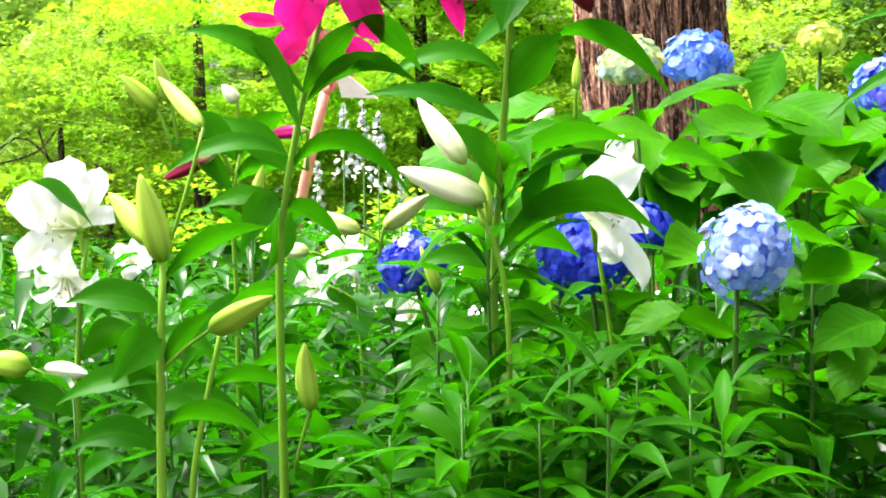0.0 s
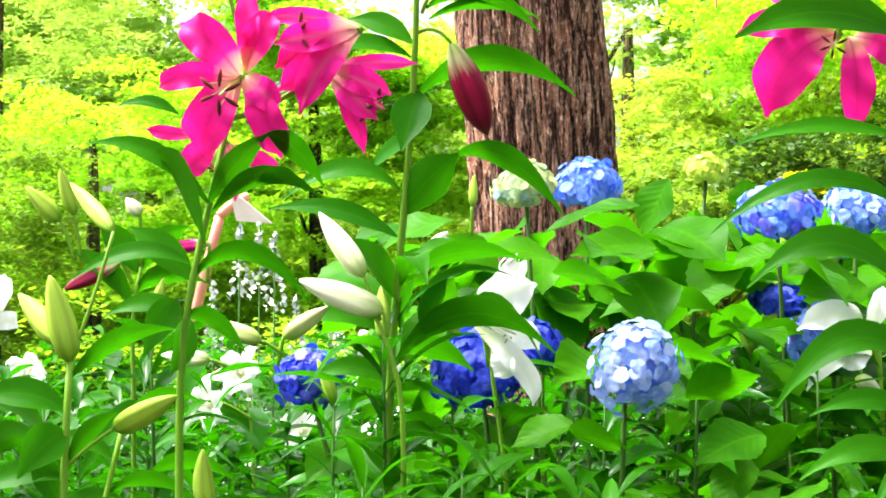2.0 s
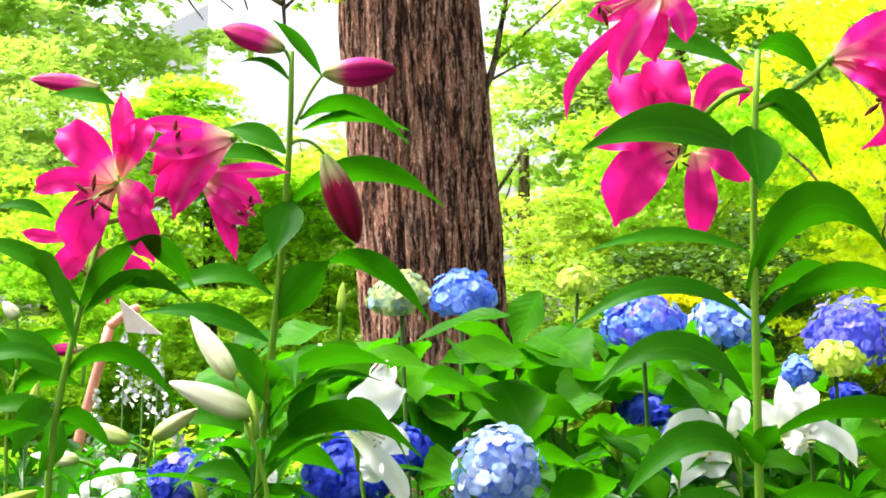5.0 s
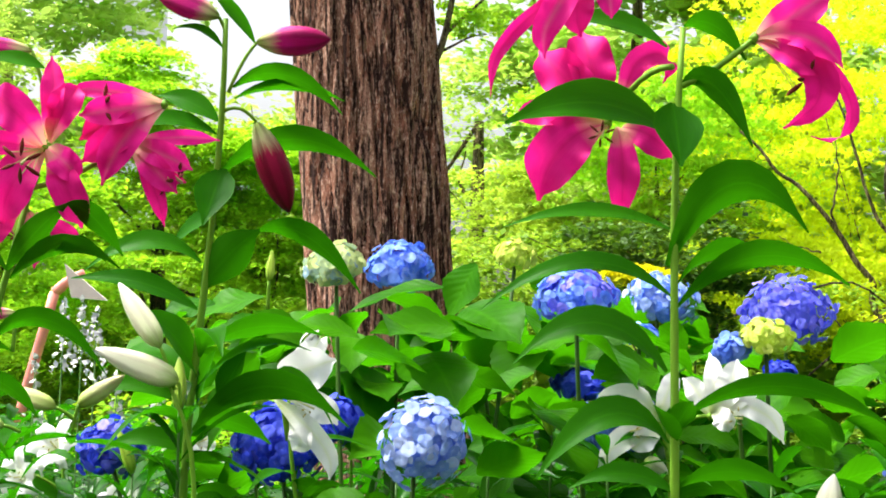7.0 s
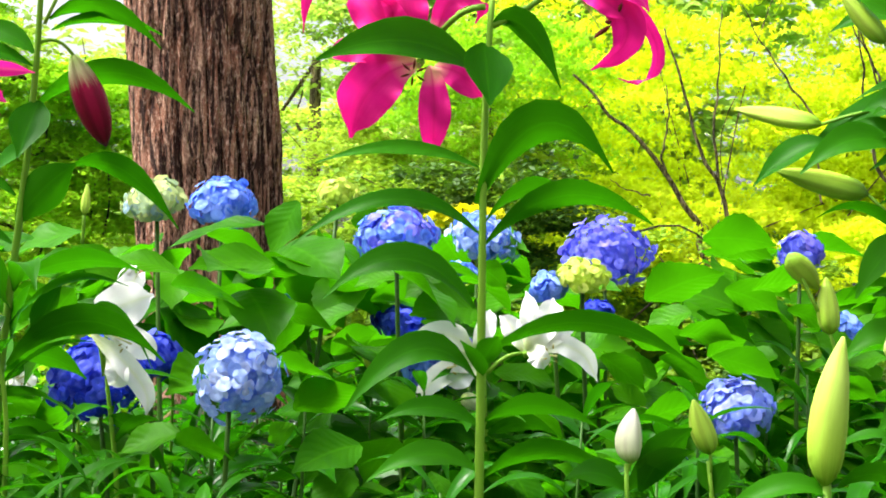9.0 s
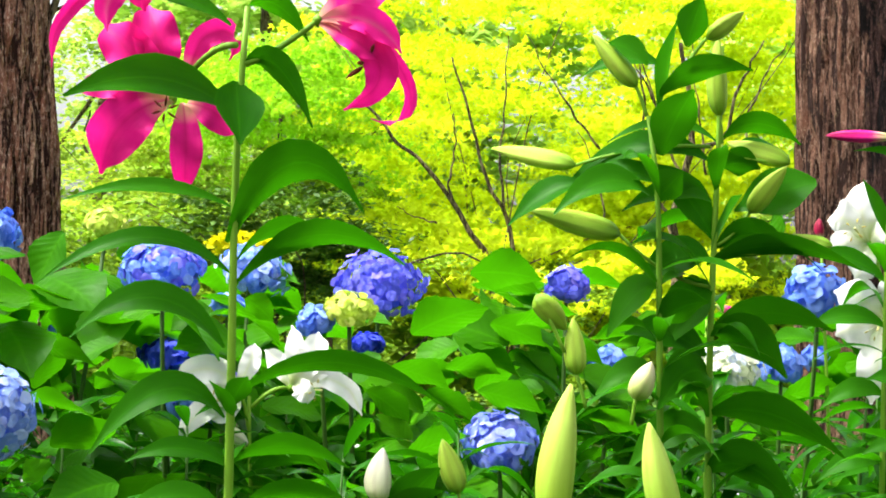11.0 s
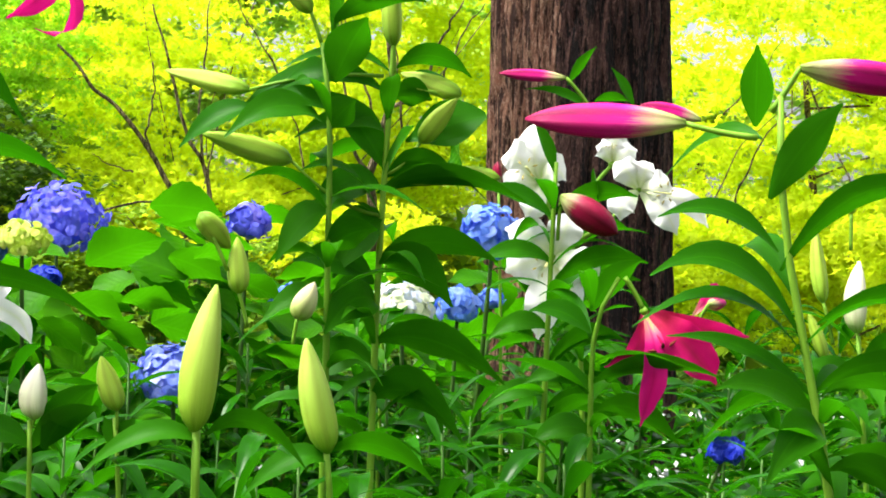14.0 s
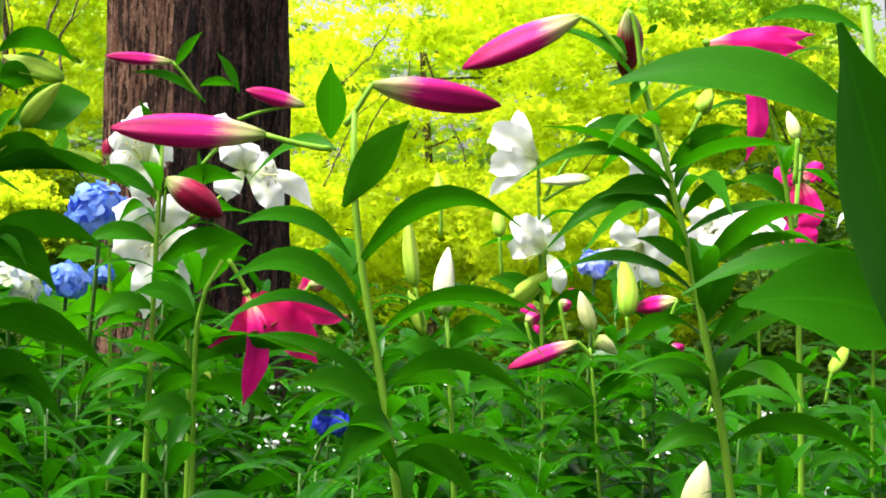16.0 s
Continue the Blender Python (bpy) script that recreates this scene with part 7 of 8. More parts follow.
f = flower(p, (2.040, 2.641, 1.366), (-0.692, -0.671, -0.267), "white", 1.00, "large open white flower")
petal(f, [(0.000, 0.000, 0.000), (-0.056, -0.007, 0.034), (-0.089, 0.032, 0.048)], 0.082, (-0.399, 0.240, -0.885), WHITE, 0.25, 0.22)
petal(f, [(0.000, 0.000, 0.000), (-0.063, -0.012, -0.014), (-0.094, 0.015, -0.034)], 0.088, (0.327, -0.126, -0.937), WHITE, 0.25, 0.22)
petal(f, [(0.000, 0.000, 0.000), (-0.031, -0.026, -0.081), (-0.027, -0.002, -0.157)], 0.076, (0.886, -0.443, -0.133), WHITE, 0.25, 0.22)
petal(f, [(0.000, 0.000, 0.000), (0.022, -0.055, -0.015), (0.070, -0.056, -0.046)], 0.082, (0.386, -0.233, 0.892), WHITE, 0.25, 0.22)
petal(f, [(0.000, 0.000, 0.000), (-0.000, -0.036, 0.047), (0.018, -0.024, 0.086)], 0.074, (-0.855, 0.420, 0.305), WHITE, 0.25, 0.22)
petal(f, [(0.000, 0.000, 0.000), (0.011, -0.037, -0.058), (0.046, -0.042, -0.087)], 0.065, (0.715, -0.387, 0.583), WHITE, 0.25, 0.22)
stalk(p, (2.062, 2.629, 1.394), (2.177, 2.566, 1.501), 0.0045, -0.20)
f = flower(p, (2.177, 2.566, 1.501), (0.124, -0.986, -0.114), "white", 1.00, "white flower with petals curled back")
petal(f, [(0.000, 0.000, 0.000), (-0.041, -0.014, 0.033), (-0.047, 0.022, 0.050)], 0.059, (-0.608, 0.338, -0.718), WHITE, 0.25, 0.22)
petal(f, [(0.000, 0.000, 0.000), (-0.008, -0.031, 0.035), (0.020, -0.012, 0.051)], 0.065, (-0.820, 0.398, 0.411), WHITE, 0.25, 0.22)
petal(f, [(0.000, 0.000, 0.000), (0.007, -0.048, 0.004), (0.039, -0.053, 0.004)], 0.070, (-0.105, 0.011, 0.994), WHITE, 0.25, 0.22)
petal(f, [(0.000, 0.000, 0.000), (0.051, -0.059, -0.014), (0.086, -0.065, -0.028), (0.122, -0.059, -0.065)], 0.045, (0.370, -0.225, 0.901), WHITE, 0.25, 0.22)
petal(f, [(0.000, 0.000, 0.000), (0.018, -0.053, -0.038), (0.052, -0.056, -0.083)], 0.057, (0.639, -0.353, 0.683), WHITE, 0.25, 0.22)
petal(f, [(0.000, 0.000, 0.000), (-0.048, -0.019, -0.031), (-0.045, -0.008, -0.062)], 0.059, (0.794, -0.382, -0.472), WHITE, 0.25, 0.22)
stalk(p, (2.051, 2.633, 1.415), (2.129, 2.588, 1.546), 0.0045, 0.10)
f = flower(p, (2.129, 2.588, 1.546), (-0.317, -0.269, 0.910), "white", 0.50, "")
petal(f, [(0.000, 0.000, 0.000), (-0.022, -0.002, 0.030), (-0.030, 0.014, 0.032)], 0.049, (-0.608, 0.338, -0.718), WHITE, 0.25, 0.22)
petal(f, [(0.000, 0.000, 0.000), (-0.003, -0.011, 0.042), (0.006, -0.006, 0.064)], 0.049, (-0.888, 0.445, 0.116), WHITE, 0.25, 0.22)
petal(f, [(0.000, 0.000, 0.000), (0.017, -0.021, 0.022), (0.041, -0.022, 0.029)], 0.043, (-0.485, 0.210, 0.849), WHITE, 0.25, 0.22)
leaf(p, (2.106, 2.644, 1.412), (2.188, 2.606, 1.426), 0.044, 0.20, 50)
leaf(p, (2.104, 2.652, 1.284), (2.213, 2.600, 1.332), 0.055, 0.20, 50)
leaf(p, (2.112, 2.651, 1.242), (2.012, 2.693, 1.279), 0.055, 0.20, 50)
p = lily("lily with a low drooping pink flower", [(1.877, 2.242, 0.967), (1.866, 2.239, 1.189), (1.863, 2.236, 1.300), (1.899, 2.217, 1.320)], 0.0060)
dress(p, [(1.877, 2.242, 0.967), (1.866, 2.239, 1.189), (1.863, 2.236, 1.300), (1.899, 2.217, 1.320)], 8, 6, 0.00, 0.80, 0.150, 0.034)
stalk(p, (1.907, 2.212, 1.321), (1.939, 2.198, 1.267), 0.0045, 0.10)
f = flower(p, (1.939, 2.198, 1.267), (0.205, -0.458, -0.865), "pink", 0.60, "drooping deep pink flower with spreading petals")
petal(f, [(0.009, -0.004, -0.004), (0.046, -0.053, -0.051), (0.110, -0.058, -0.114)], 0.074, (-0.604, 0.330, -0.726), PINK_DEEP, 0.32, 0.26)
petal(f, [(0.021, -0.010, 0.003), (0.087, -0.052, -0.026), (0.166, -0.067, -0.033)], 0.041, (-0.184, 0.141, -0.973), PINK_DEEP, 0.42, 0.26)
petal(f, [(0.084, -0.018, -0.005), (0.115, -0.024, 0.034), (0.123, -0.029, 0.054)], 0.026, (0.756, -0.334, -0.563), PINK, 0.32, 0.26)
petal(f, [(-0.003, 0.002, -0.004), (-0.013, -0.014, -0.043), (-0.018, 0.002, -0.077), (-0.053, 0.031, -0.095)], 0.035, (-0.773, 0.344, 0.533), PINK_DEEP, 0.32, 0.26)
petal(f, [(0.000, 0.000, -0.004), (-0.001, -0.036, -0.053), (0.005, -0.030, -0.110), (0.001, -0.002, -0.189)], 0.044, (-0.900, 0.435, -0.010), PINK, 0.32, 0.26)
petal(f, [(0.004, 0.009, 0.000), (0.031, 0.009, -0.037), (0.048, 0.015, -0.080)], 0.065, (-0.814, 0.415, -0.408), PINK_DEEP, 0.32, 0.26)
stalk(p, (2.011, 2.163, 1.234), (2.033, 2.150, 1.283), 0.0033, 0.10)
bud(p, (2.033, 2.150, 1.283), (2.118, 2.219, 1.289), 0.0114, BUD_PINK, 0.15)
leaf(p, (1.868, 2.240, 1.143), (2.009, 2.078, 1.165), 0.042, 0.20, 50)
leaf(p, (1.861, 2.238, 1.263), (1.930, 2.200, 1.350), 0.057, 0.15, 60)
leaf(p, (1.873, 2.240, 1.061), (1.784, 2.287, 1.037), 0.057, 0.30, 50)
leaf(p, (1.863, 2.239, 1.226), (1.771, 2.284, 1.258), 0.053, 0.25, 50)
leaf(p, (1.869, 2.240, 1.134), (1.770, 2.290, 1.138), 0.053, 0.30, 50)
leaf(p, (1.875, 2.238, 1.098), (2.006, 2.174, 1.049), 0.057, 0.30, 50)
p = lily("lily with large deep pink buds on long stalks", [(1.198, 0.874, 1.060), (1.183, 0.884, 1.147), (1.158, 0.901, 1.271), (1.141, 0.913, 1.363), (1.132, 0.919, 1.395), (1.143, 0.908, 1.426)], 0.0048)
dress(p, [(1.198, 0.874, 1.060), (1.183, 0.884, 1.147), (1.158, 0.901, 1.271), (1.141, 0.913, 1.363), (1.132, 0.919, 1.395), (1.143, 0.908, 1.426)], 9, 1, 0.05, 0.55, 0.140, 0.030)
stalk(p, (1.131, 0.920, 1.392), (1.087, 0.958, 1.402), 0.0028, -0.05)
bud(p, (1.087, 0.958, 1.402), (0.976, 1.028, 1.400), 0.0149, BUD_PINK, 0.15, "large deep pink bud with a green base")
stalk(p, (1.138, 0.913, 1.413), (1.154, 0.898, 1.450), 0.0028, -0.05)
bud(p, (1.154, 0.898, 1.450), (1.252, 0.840, 1.439), 0.0141, BUD_PINK, 0.15, "large pink bud with a pale green base")
leaf(p, (1.129, 0.921, 1.401), (1.090, 0.874, 1.458), 0.029, 0.02, 8, 0.15)
leaf(p, (1.141, 0.914, 1.343), (1.148, 0.839, 1.415), 0.034, 0.10, 60, 0.18)
leaf(p, (1.148, 0.909, 1.300), (1.056, 0.948, 1.323), 0.025, 0.30, 50)
leaf(p, (1.150, 0.907, 1.285), (1.237, 0.791, 1.331), 0.027, 0.45, 52)
leaf(p, (1.166, 0.896, 1.228), (1.036, 0.927, 1.275), 0.036, 0.42, 52)
leaf(p, (1.174, 0.888, 1.243), (1.274, 0.801, 1.258), 0.021, 0.25, 50)
leaf(p, (1.177, 0.888, 1.190), (1.249, 0.773, 1.178), 0.027, 0.35, 50)
leaf(p, (1.182, 0.885, 1.156), (1.091, 0.909, 1.188), 0.036, 0.30, 50)
leaf(p, (1.184, 0.883, 1.151), (1.087, 0.837, 1.120), 0.040, 0.30, 55)
leaf(p, (1.174, 0.891, 1.185), (1.084, 0.968, 1.228), 0.018, 0.20, 50)
leaf(p, (1.134, 0.918, 1.391), (1.106, 1.010, 1.362), 0.020, 0.30, 50)
leaf(p, (1.187, 0.881, 1.127), (1.244, 0.833, 1.092), 0.036, 0.30, 50)
leaf(p, (1.179, 0.886, 1.185), (1.258, 0.884, 1.190), 0.031, 0.25, 50)
p = lily("lily with slanting pink buds and glossy leaves", [(1.549, 0.797, 1.058), (1.538, 0.805, 1.116), (1.516, 0.819, 1.237), (1.490, 0.837, 1.353), (1.474, 0.848, 1.432), (1.455, 0.863, 1.484)], 0.0050)
dress(p, [(1.549, 0.797, 1.058), (1.538, 0.805, 1.116), (1.516, 0.819, 1.237), (1.490, 0.837, 1.353), (1.474, 0.848, 1.432), (1.455, 0.863, 1.484)], 22, 2, 0.25, 0.95, 0.140, 0.028)
stalk(p, (1.442, 0.873, 1.504), (1.407, 0.902, 1.544), 0.0028, 0.20)
bud(p, (1.407, 0.902, 1.544), (1.338, 0.991, 1.492), 0.0150, BUD_PINK, 0.15, "slanting deep pink bud")
stalk(p, (1.455, 0.863, 1.484), (1.442, 0.872, 1.552), 0.0028, 0.40)
bud(p, (1.442, 0.872, 1.552), (1.477, 0.909, 1.495), 0.0131, BUD_DARK, 0.15)
stalk(p, (1.490, 0.834, 1.427), (1.499, 0.826, 1.457), 0.0028, 0.10)
bud(p, (1.499, 0.826, 1.457), (1.517, 0.831, 1.483), 0.0084, BUD_GREEN, 0.15)
stalk(p, (1.570, 0.766, 1.394), (1.570, 0.765, 1.437), 0.0028, 0.10)
bud(p, (1.570, 0.765, 1.437), (1.577, 0.784, 1.465), 0.0065, BUD_CREAM, 0.15)
leaf(p, (1.470, 0.852, 1.426), (1.408, 0.906, 1.428), 0.024, 0.30, 50)
leaf(p, (1.478, 0.846, 1.395), (1.372, 0.939, 1.386), 0.020, 0.30, 50)
leaf(p, (1.479, 0.845, 1.405), (1.530, 0.800, 1.445), 0.029, 0.15, 55)
leaf(p, (1.488, 0.839, 1.353), (1.395, 0.921, 1.321), 0.029, 0.40, 52)
leaf(p, (1.485, 0.841, 1.374), (1.429, 0.890, 1.371), 0.029, 0.25, 50)
leaf(p, (1.492, 0.836, 1.358), (1.528, 0.803, 1.392), 0.024, 0.25, 50)
leaf(p, (1.503, 0.828, 1.300), (1.459, 0.865, 1.335), 0.024, 0.20, 50)
leaf(p, (1.511, 0.823, 1.253), (1.536, 0.799, 1.313), 0.029, 0.15, 60)
leaf(p, (1.516, 0.819, 1.237), (1.586, 0.757, 1.283), 0.029, 0.30, 50)
leaf(p, (1.503, 0.828, 1.300), (1.583, 0.757, 1.342), 0.020, 0.20, 50)
leaf(p, (1.522, 0.816, 1.195), (1.461, 0.868, 1.202), 0.029, 0.30, 50)
leaf(p, (1.525, 0.814, 1.184), (1.597, 0.749, 1.210), 0.029, 0.30, 50)
leaf(p, (1.533, 0.808, 1.142), (1.608, 0.678, 1.126), 0.029, 0.30, 50)
leaf(p, (1.533, 0.808, 1.142), (1.477, 0.857, 1.123), 0.029, 0.30, 50)
leaf(p, (1.459, 0.859, 1.484), (1.448, 0.869, 1.462), 0.034, 0.10, 60)
leaf(p, (1.470, 0.852, 1.431), (1.455, 0.866, 1.420), 0.029, 0.20, 60)
leaf(p, (1.461, 0.856, 1.532), (1.457, 0.859, 1.537), 0.015, 0.10, 50)
leaf(p, (1.442, 0.873, 1.510), (1.419, 0.892, 1.524), 0.022, 0.10, 60)
p = lily("close lily with very broad glossy leaves", [(1.295, 0.423, 1.084), (1.276, 0.434, 1.232), (1.256, 0.445, 1.395), (1.242, 0.453, 1.488)], 0.0062)
leaf(p, (1.247, 0.452, 1.398), (1.130, 0.593, 1.428), 0.054, 0.22, 52, 0.15, BROAD_SHADED)
leaf(p, (1.288, 0.423, 1.224), (1.188, 0.435, 1.467), 0.119, 0.05, 86, 0.15, BROAD_SHADED)
leaf(p, (1.280, 0.429, 1.263), (1.170, 0.550, 1.278), 0.029, 0.35, 52, 0.15, BROAD_SHADED)
leaf(p, (1.292, 0.418, 1.256), (1.170, 0.498, 1.273), 0.083, 0.15, 60, 0.12, BROAD_SHADED)
leaf(p, (1.243, 0.453, 1.468), (1.184, 0.504, 1.473), 0.018, 0.20, 50)
p = lily("pink lily with a half open flower", [(2.649, 1.570, 0.950), (2.633, 1.575, 1.214), (2.610, 1.585, 1.447), (2.573, 1.611, 1.633), (2.525, 1.648, 1.734)], 0.0060)
dress(p, [(2.649, 1.570, 0.950), (2.633, 1.575, 1.214), (2.610, 1.585, 1.447), (2.573, 1.611, 1.633), (2.525, 1.648, 1.734)], 12, 16, 0.00, 0.90, 0.150, 0.034)
stalk(p, (2.550, 1.629, 1.660), (2.487, 1.682, 1.721), 0.0045, 0.30)
f = flower(p, (2.487, 1.682, 1.721), (0.644, -0.762, -0.067), "pink", 0.70, "half open pink flower seen from the side")
petal(f, [(0.000, 0.000, 0.000), (0.051, -0.071, 0.010), (0.136, -0.119, 0.022)], 0.038, (-0.112, 0.060, 0.992), PINK_BACK, 0.25, 0.22)
petal(f, [(0.000, 0.000, 0.000), (0.030, -0.078, -0.016), (0.106, -0.117, -0.039)], 0.052, (0.150, -0.167, 0.974), PINK_BACK, 0.40, 0.22)
petal(f, [(0.000, 0.000, 0.000), (0.021, -0.084, -0.003), (0.103, -0.129, -0.007)], 0.043, (-0.008, -0.031, 0.999), PINK, 0.25, 0.22)
petal(f, [(0.032, -0.028, -0.010), (0.052, -0.069, -0.082), (0.058, -0.072, -0.137), (0.060, -0.045, -0.196)], 0.038, (0.741, -0.650, 0.170), PINK, 0.25, 0.22)
petal(f, [(0.000, 0.000, 0.000), (0.060, -0.052, 0.000), (0.110, -0.095, -0.011)], 0.035, (0.037, -0.070, 0.997), PINK_BACK, 0.25, 0.22)
leaf(p, (2.610, 1.585, 1.447), (2.537, 1.647, 1.490), 0.044, 0.30, 50)
leaf(p, (2.623, 1.578, 1.326), (2.699, 1.511, 1.377), 0.044, 0.30, 50)
leaf(p, (2.631, 1.575, 1.251), (2.562, 1.633, 1.285), 0.044, 0.30, 50)
stalk(p, (2.615, 1.582, 1.420), (3.261, 2.076, 1.560), 0.0045, 0.20)
f = flower(p, (3.261, 2.076, 1.560), (-0.857, -0.501, 0.116), "pink", 0.40, "pink flower with tightly curled petals")
petal(f, [(0.000, 0.000, 0.000), (-0.040, 0.008, 0.007), (-0.053, 0.007, -0.033)], 0.055, (0.487, -0.393, -0.780), PINK, 0.25, 0.22)
petal(f, [(0.000, 0.000, 0.000), (0.013, -0.025, 0.018), (0.031, -0.027, -0.004)], 0.050, (0.060, -0.090, 0.994), PINK, 0.25, 0.22)
petal(f, [(0.000, 0.000, 0.000), (0.006, -0.030, -0.054), (-0.006, -0.032, -0.086), (-0.029, -0.011, -0.097)], 0.055, (0.753, -0.651, -0.095), PINK, 0.25, 0.22)
petal(f, [(0.000, 0.000, 0.000), (-0.036, -0.007, -0.056), (-0.033, 0.006, -0.097)], 0.050, (0.736, -0.630, -0.248), PINK_DEEP, 0.25, 0.22)
petal(f, [(0.002, -0.000, -0.047), (-0.011, -0.026, -0.108), (0.013, -0.032, -0.148)], 0.050, (0.712, -0.630, 0.311), PINK, 0.25, 0.22)
petal(f, [(0.002, -0.000, -0.047), (-0.032, -0.007, -0.121), (-0.013, -0.023, -0.153)], 0.044, (0.750, -0.655, 0.086), PINK, 0.25, 0.22)
p = lily("white lily with open flowers before the maple", [(2.958, 2.499, 0.836), (2.936, 2.505, 1.179), (2.919, 2.510, 1.423), (2.909, 2.515, 1.544)], 0.0060)
dress(p, [(2.958, 2.499, 0.836), (2.936, 2.505, 1.179), (2.919, 2.510, 1.423), (2.909, 2.515, 1.544)], 12, 10, 0.00, 0.90, 0.150, 0.034)
stalk(p, (2.913, 2.512, 1.508), (2.907, 2.515, 1.581), 0.0045, 0.20)
f = flower(p, (2.907, 2.515, 1.581), (-0.940, 0.337, 0.049), "white", 0.90, "white trumpet flower seen from the side")
petal(f, [(-0.003, 0.002, 0.007), (-0.043, 0.008, 0.062), (-0.031, 0.036, 0.111)], 0.044, (0.690, -0.614, 0.382), WHITE, 0.34, 0.24)
petal(f, [(-0.000, 0.000, 0.005), (-0.070, 0.013, 0.048), (-0.092, 0.065, 0.036)], 0.069, (0.186, -0.200, 0.962), WHITE, 0.34, 0.24)
petal(f, [(0.000, -0.000, 0.000), (-0.072, 0.010, -0.006), (-0.091, 0.054, -0.028)], 0.066, (-0.208, 0.142, 0.968), WHITE, 0.34, 0.24)
petal(f, [(0.000, -0.000, -0.005), (-0.056, 0.023, -0.035), (-0.075, 0.069, -0.081)], 0.039, (-0.467, 0.373, 0.802), WHITE, 0.34, 0.24)
petal(f, [(0.007, 0.008, 0.000), (-0.025, 0.048, 0.023), (-0.048, 0.080, 0.058)], 0.061, (0.394, -0.375, 0.839), WHITE, 0.34, 0.24)
stalk(p, (2.925, 2.508, 1.337), (2.930, 2.502, 1.387), 0.0045, 0.20)
f = flower(p, (2.930, 2.502, 1.387), (-0.986, -0.071, -0.154), "white", 0.90, "open white flower with drooping petals")
petal(f, [(0.000, -0.000, 0.000), (-0.053, 0.004, 0.041), (-0.061, 0.037, 0.073)], 0.066, (0.532, -0.490, 0.691), WHITE, 0.34, 0.24)
petal(f, [(0.000, -0.000, 0.000), (-0.057, 0.010, 0.007), (-0.055, 0.048, -0.018)], 0.054, (-0.201, 0.136, 0.970), WHITE, 0.34, 0.24)
petal(f, [(0.004, -0.003, -0.005), (-0.000, -0.038, -0.049), (0.022, -0.029, -0.090)], 0.042, (-0.702, 0.623, -0.343), WHITE, 0.34, 0.24)
petal(f, [(0.000, -0.000, 0.000), (-0.017, -0.001, 0.046), (-0.002, 0.011, 0.081)], 0.049, (0.749, -0.654, 0.107), WHITE, 0.34, 0.24)
petal(f, [(0.007, 0.008, 0.000), (0.031, -0.001, 0.021), (0.052, -0.006, 0.027)], 0.044, (0.414, -0.325, -0.850), WHITE, 0.34, 0.24)
stalk(p, (2.920, 2.507, 1.496), (2.996, 2.439, 1.549), 0.0044, 0.10)
bud(p, (2.996, 2.439, 1.549), (2.909, 2.515, 1.538), 0.0129, BUD_WHITE, 0.15)
stalk(p, (2.924, 2.503, 1.508), (2.982, 2.447, 1.640), 0.0044, 0.10)
bud(p, (2.982, 2.447, 1.640), (3.006, 2.425, 1.684), 0.0150, BUD_WHITE, 0.15)
stalk(p, (2.929, 2.509, 1.228), (2.872, 2.557, 1.261), 0.0044, 0.10)
bud(p, (2.872, 2.557, 1.261), (2.940, 2.495, 1.344), 0.0236, BUD_GREEN, 0.15)
leaf(p, (2.927, 2.509, 1.277), (2.842, 2.582, 1.321), 0.063, 0.20, 50)
leaf(p, (2.936, 2.505, 1.179), (2.839, 2.589, 1.186), 0.063, 0.30, 50)
leaf(p, (2.934, 2.505, 1.228), (3.028, 2.421, 1.282), 0.063, 0.30, 50)
p = lily("white lily with several open flowers", [(3.347, 2.559, 0.814), (3.324, 2.566, 1.183), (3.307, 2.571, 1.419)], 0.0060)
dress(p, [(3.347, 2.559, 0.814), (3.324, 2.566, 1.183), (3.307, 2.571, 1.419)], 12, 11, 0.00, 0.90, 0.150, 0.034)
stalk(p, (3.304, 2.571, 1.472), (3.300, 2.572, 1.550), 0.0045, 0.20)
bloom(p, (3.300, 2.572, 1.550), (-0.308, -0.919, 0.244), "white", 0.85, 20)
stalk(p, (3.311, 2.569, 1.380), (3.316, 2.563, 1.433), 0.0045, 0.20)
bloom(p, (3.316, 2.563, 1.433), (-0.773, -0.388, -0.502), "white", 0.80, 0)
leaf(p, (3.317, 2.566, 1.315), (3.242, 2.631, 1.337), 0.068, 0.30, 50)
leaf(p, (3.321, 2.566, 1.236), (3.414, 2.484, 1.267), 0.068, 0.30, 50)
p = lily("white lily with spreading flowers", [(3.550, 2.383, 0.825), (3.532, 2.387, 1.129), (3.517, 2.390, 1.378)], 0.0060)
dress(p, [(3.550, 2.383, 0.825), (3.532, 2.387, 1.129), (3.517, 2.390, 1.378)], 12, 12, 0.00, 0.90, 0.150, 0.034)
stalk(p, (3.518, 2.390, 1.365), (3.516, 2.390, 1.404), 0.0045, 0.10)
bloom(p, (3.516, 2.390, 1.404), (-0.410, -0.233, 0.882), "white", 0.95, 20, "open white flower facing up")
stalk(p, (3.513, 2.394, 1.365), (3.434, 2.459, 1.452), 0.0045, 0.10)
bloom(p, (3.434, 2.459, 1.452), (-0.786, -0.537, 0.306), "white", 0.60, 20)
leaf(p, (3.524, 2.389, 1.247), (3.610, 2.312, 1.304), 0.068, 0.30, 50)
leaf(p, (3.526, 2.389, 1.195), (3.426, 2.475, 1.228), 0.068, 0.30, 50)
p = lily("white lily with a flower facing up", [(3.748, 2.211, 0.836), (3.729, 2.213, 1.206), (3.723, 2.209, 1.429)], 0.0060)
dress(p, [(3.748, 2.211, 0.836), (3.729, 2.213, 1.206), (3.723, 2.209, 1.429)], 12, 13, 0.00, 0.90, 0.150, 0.034)
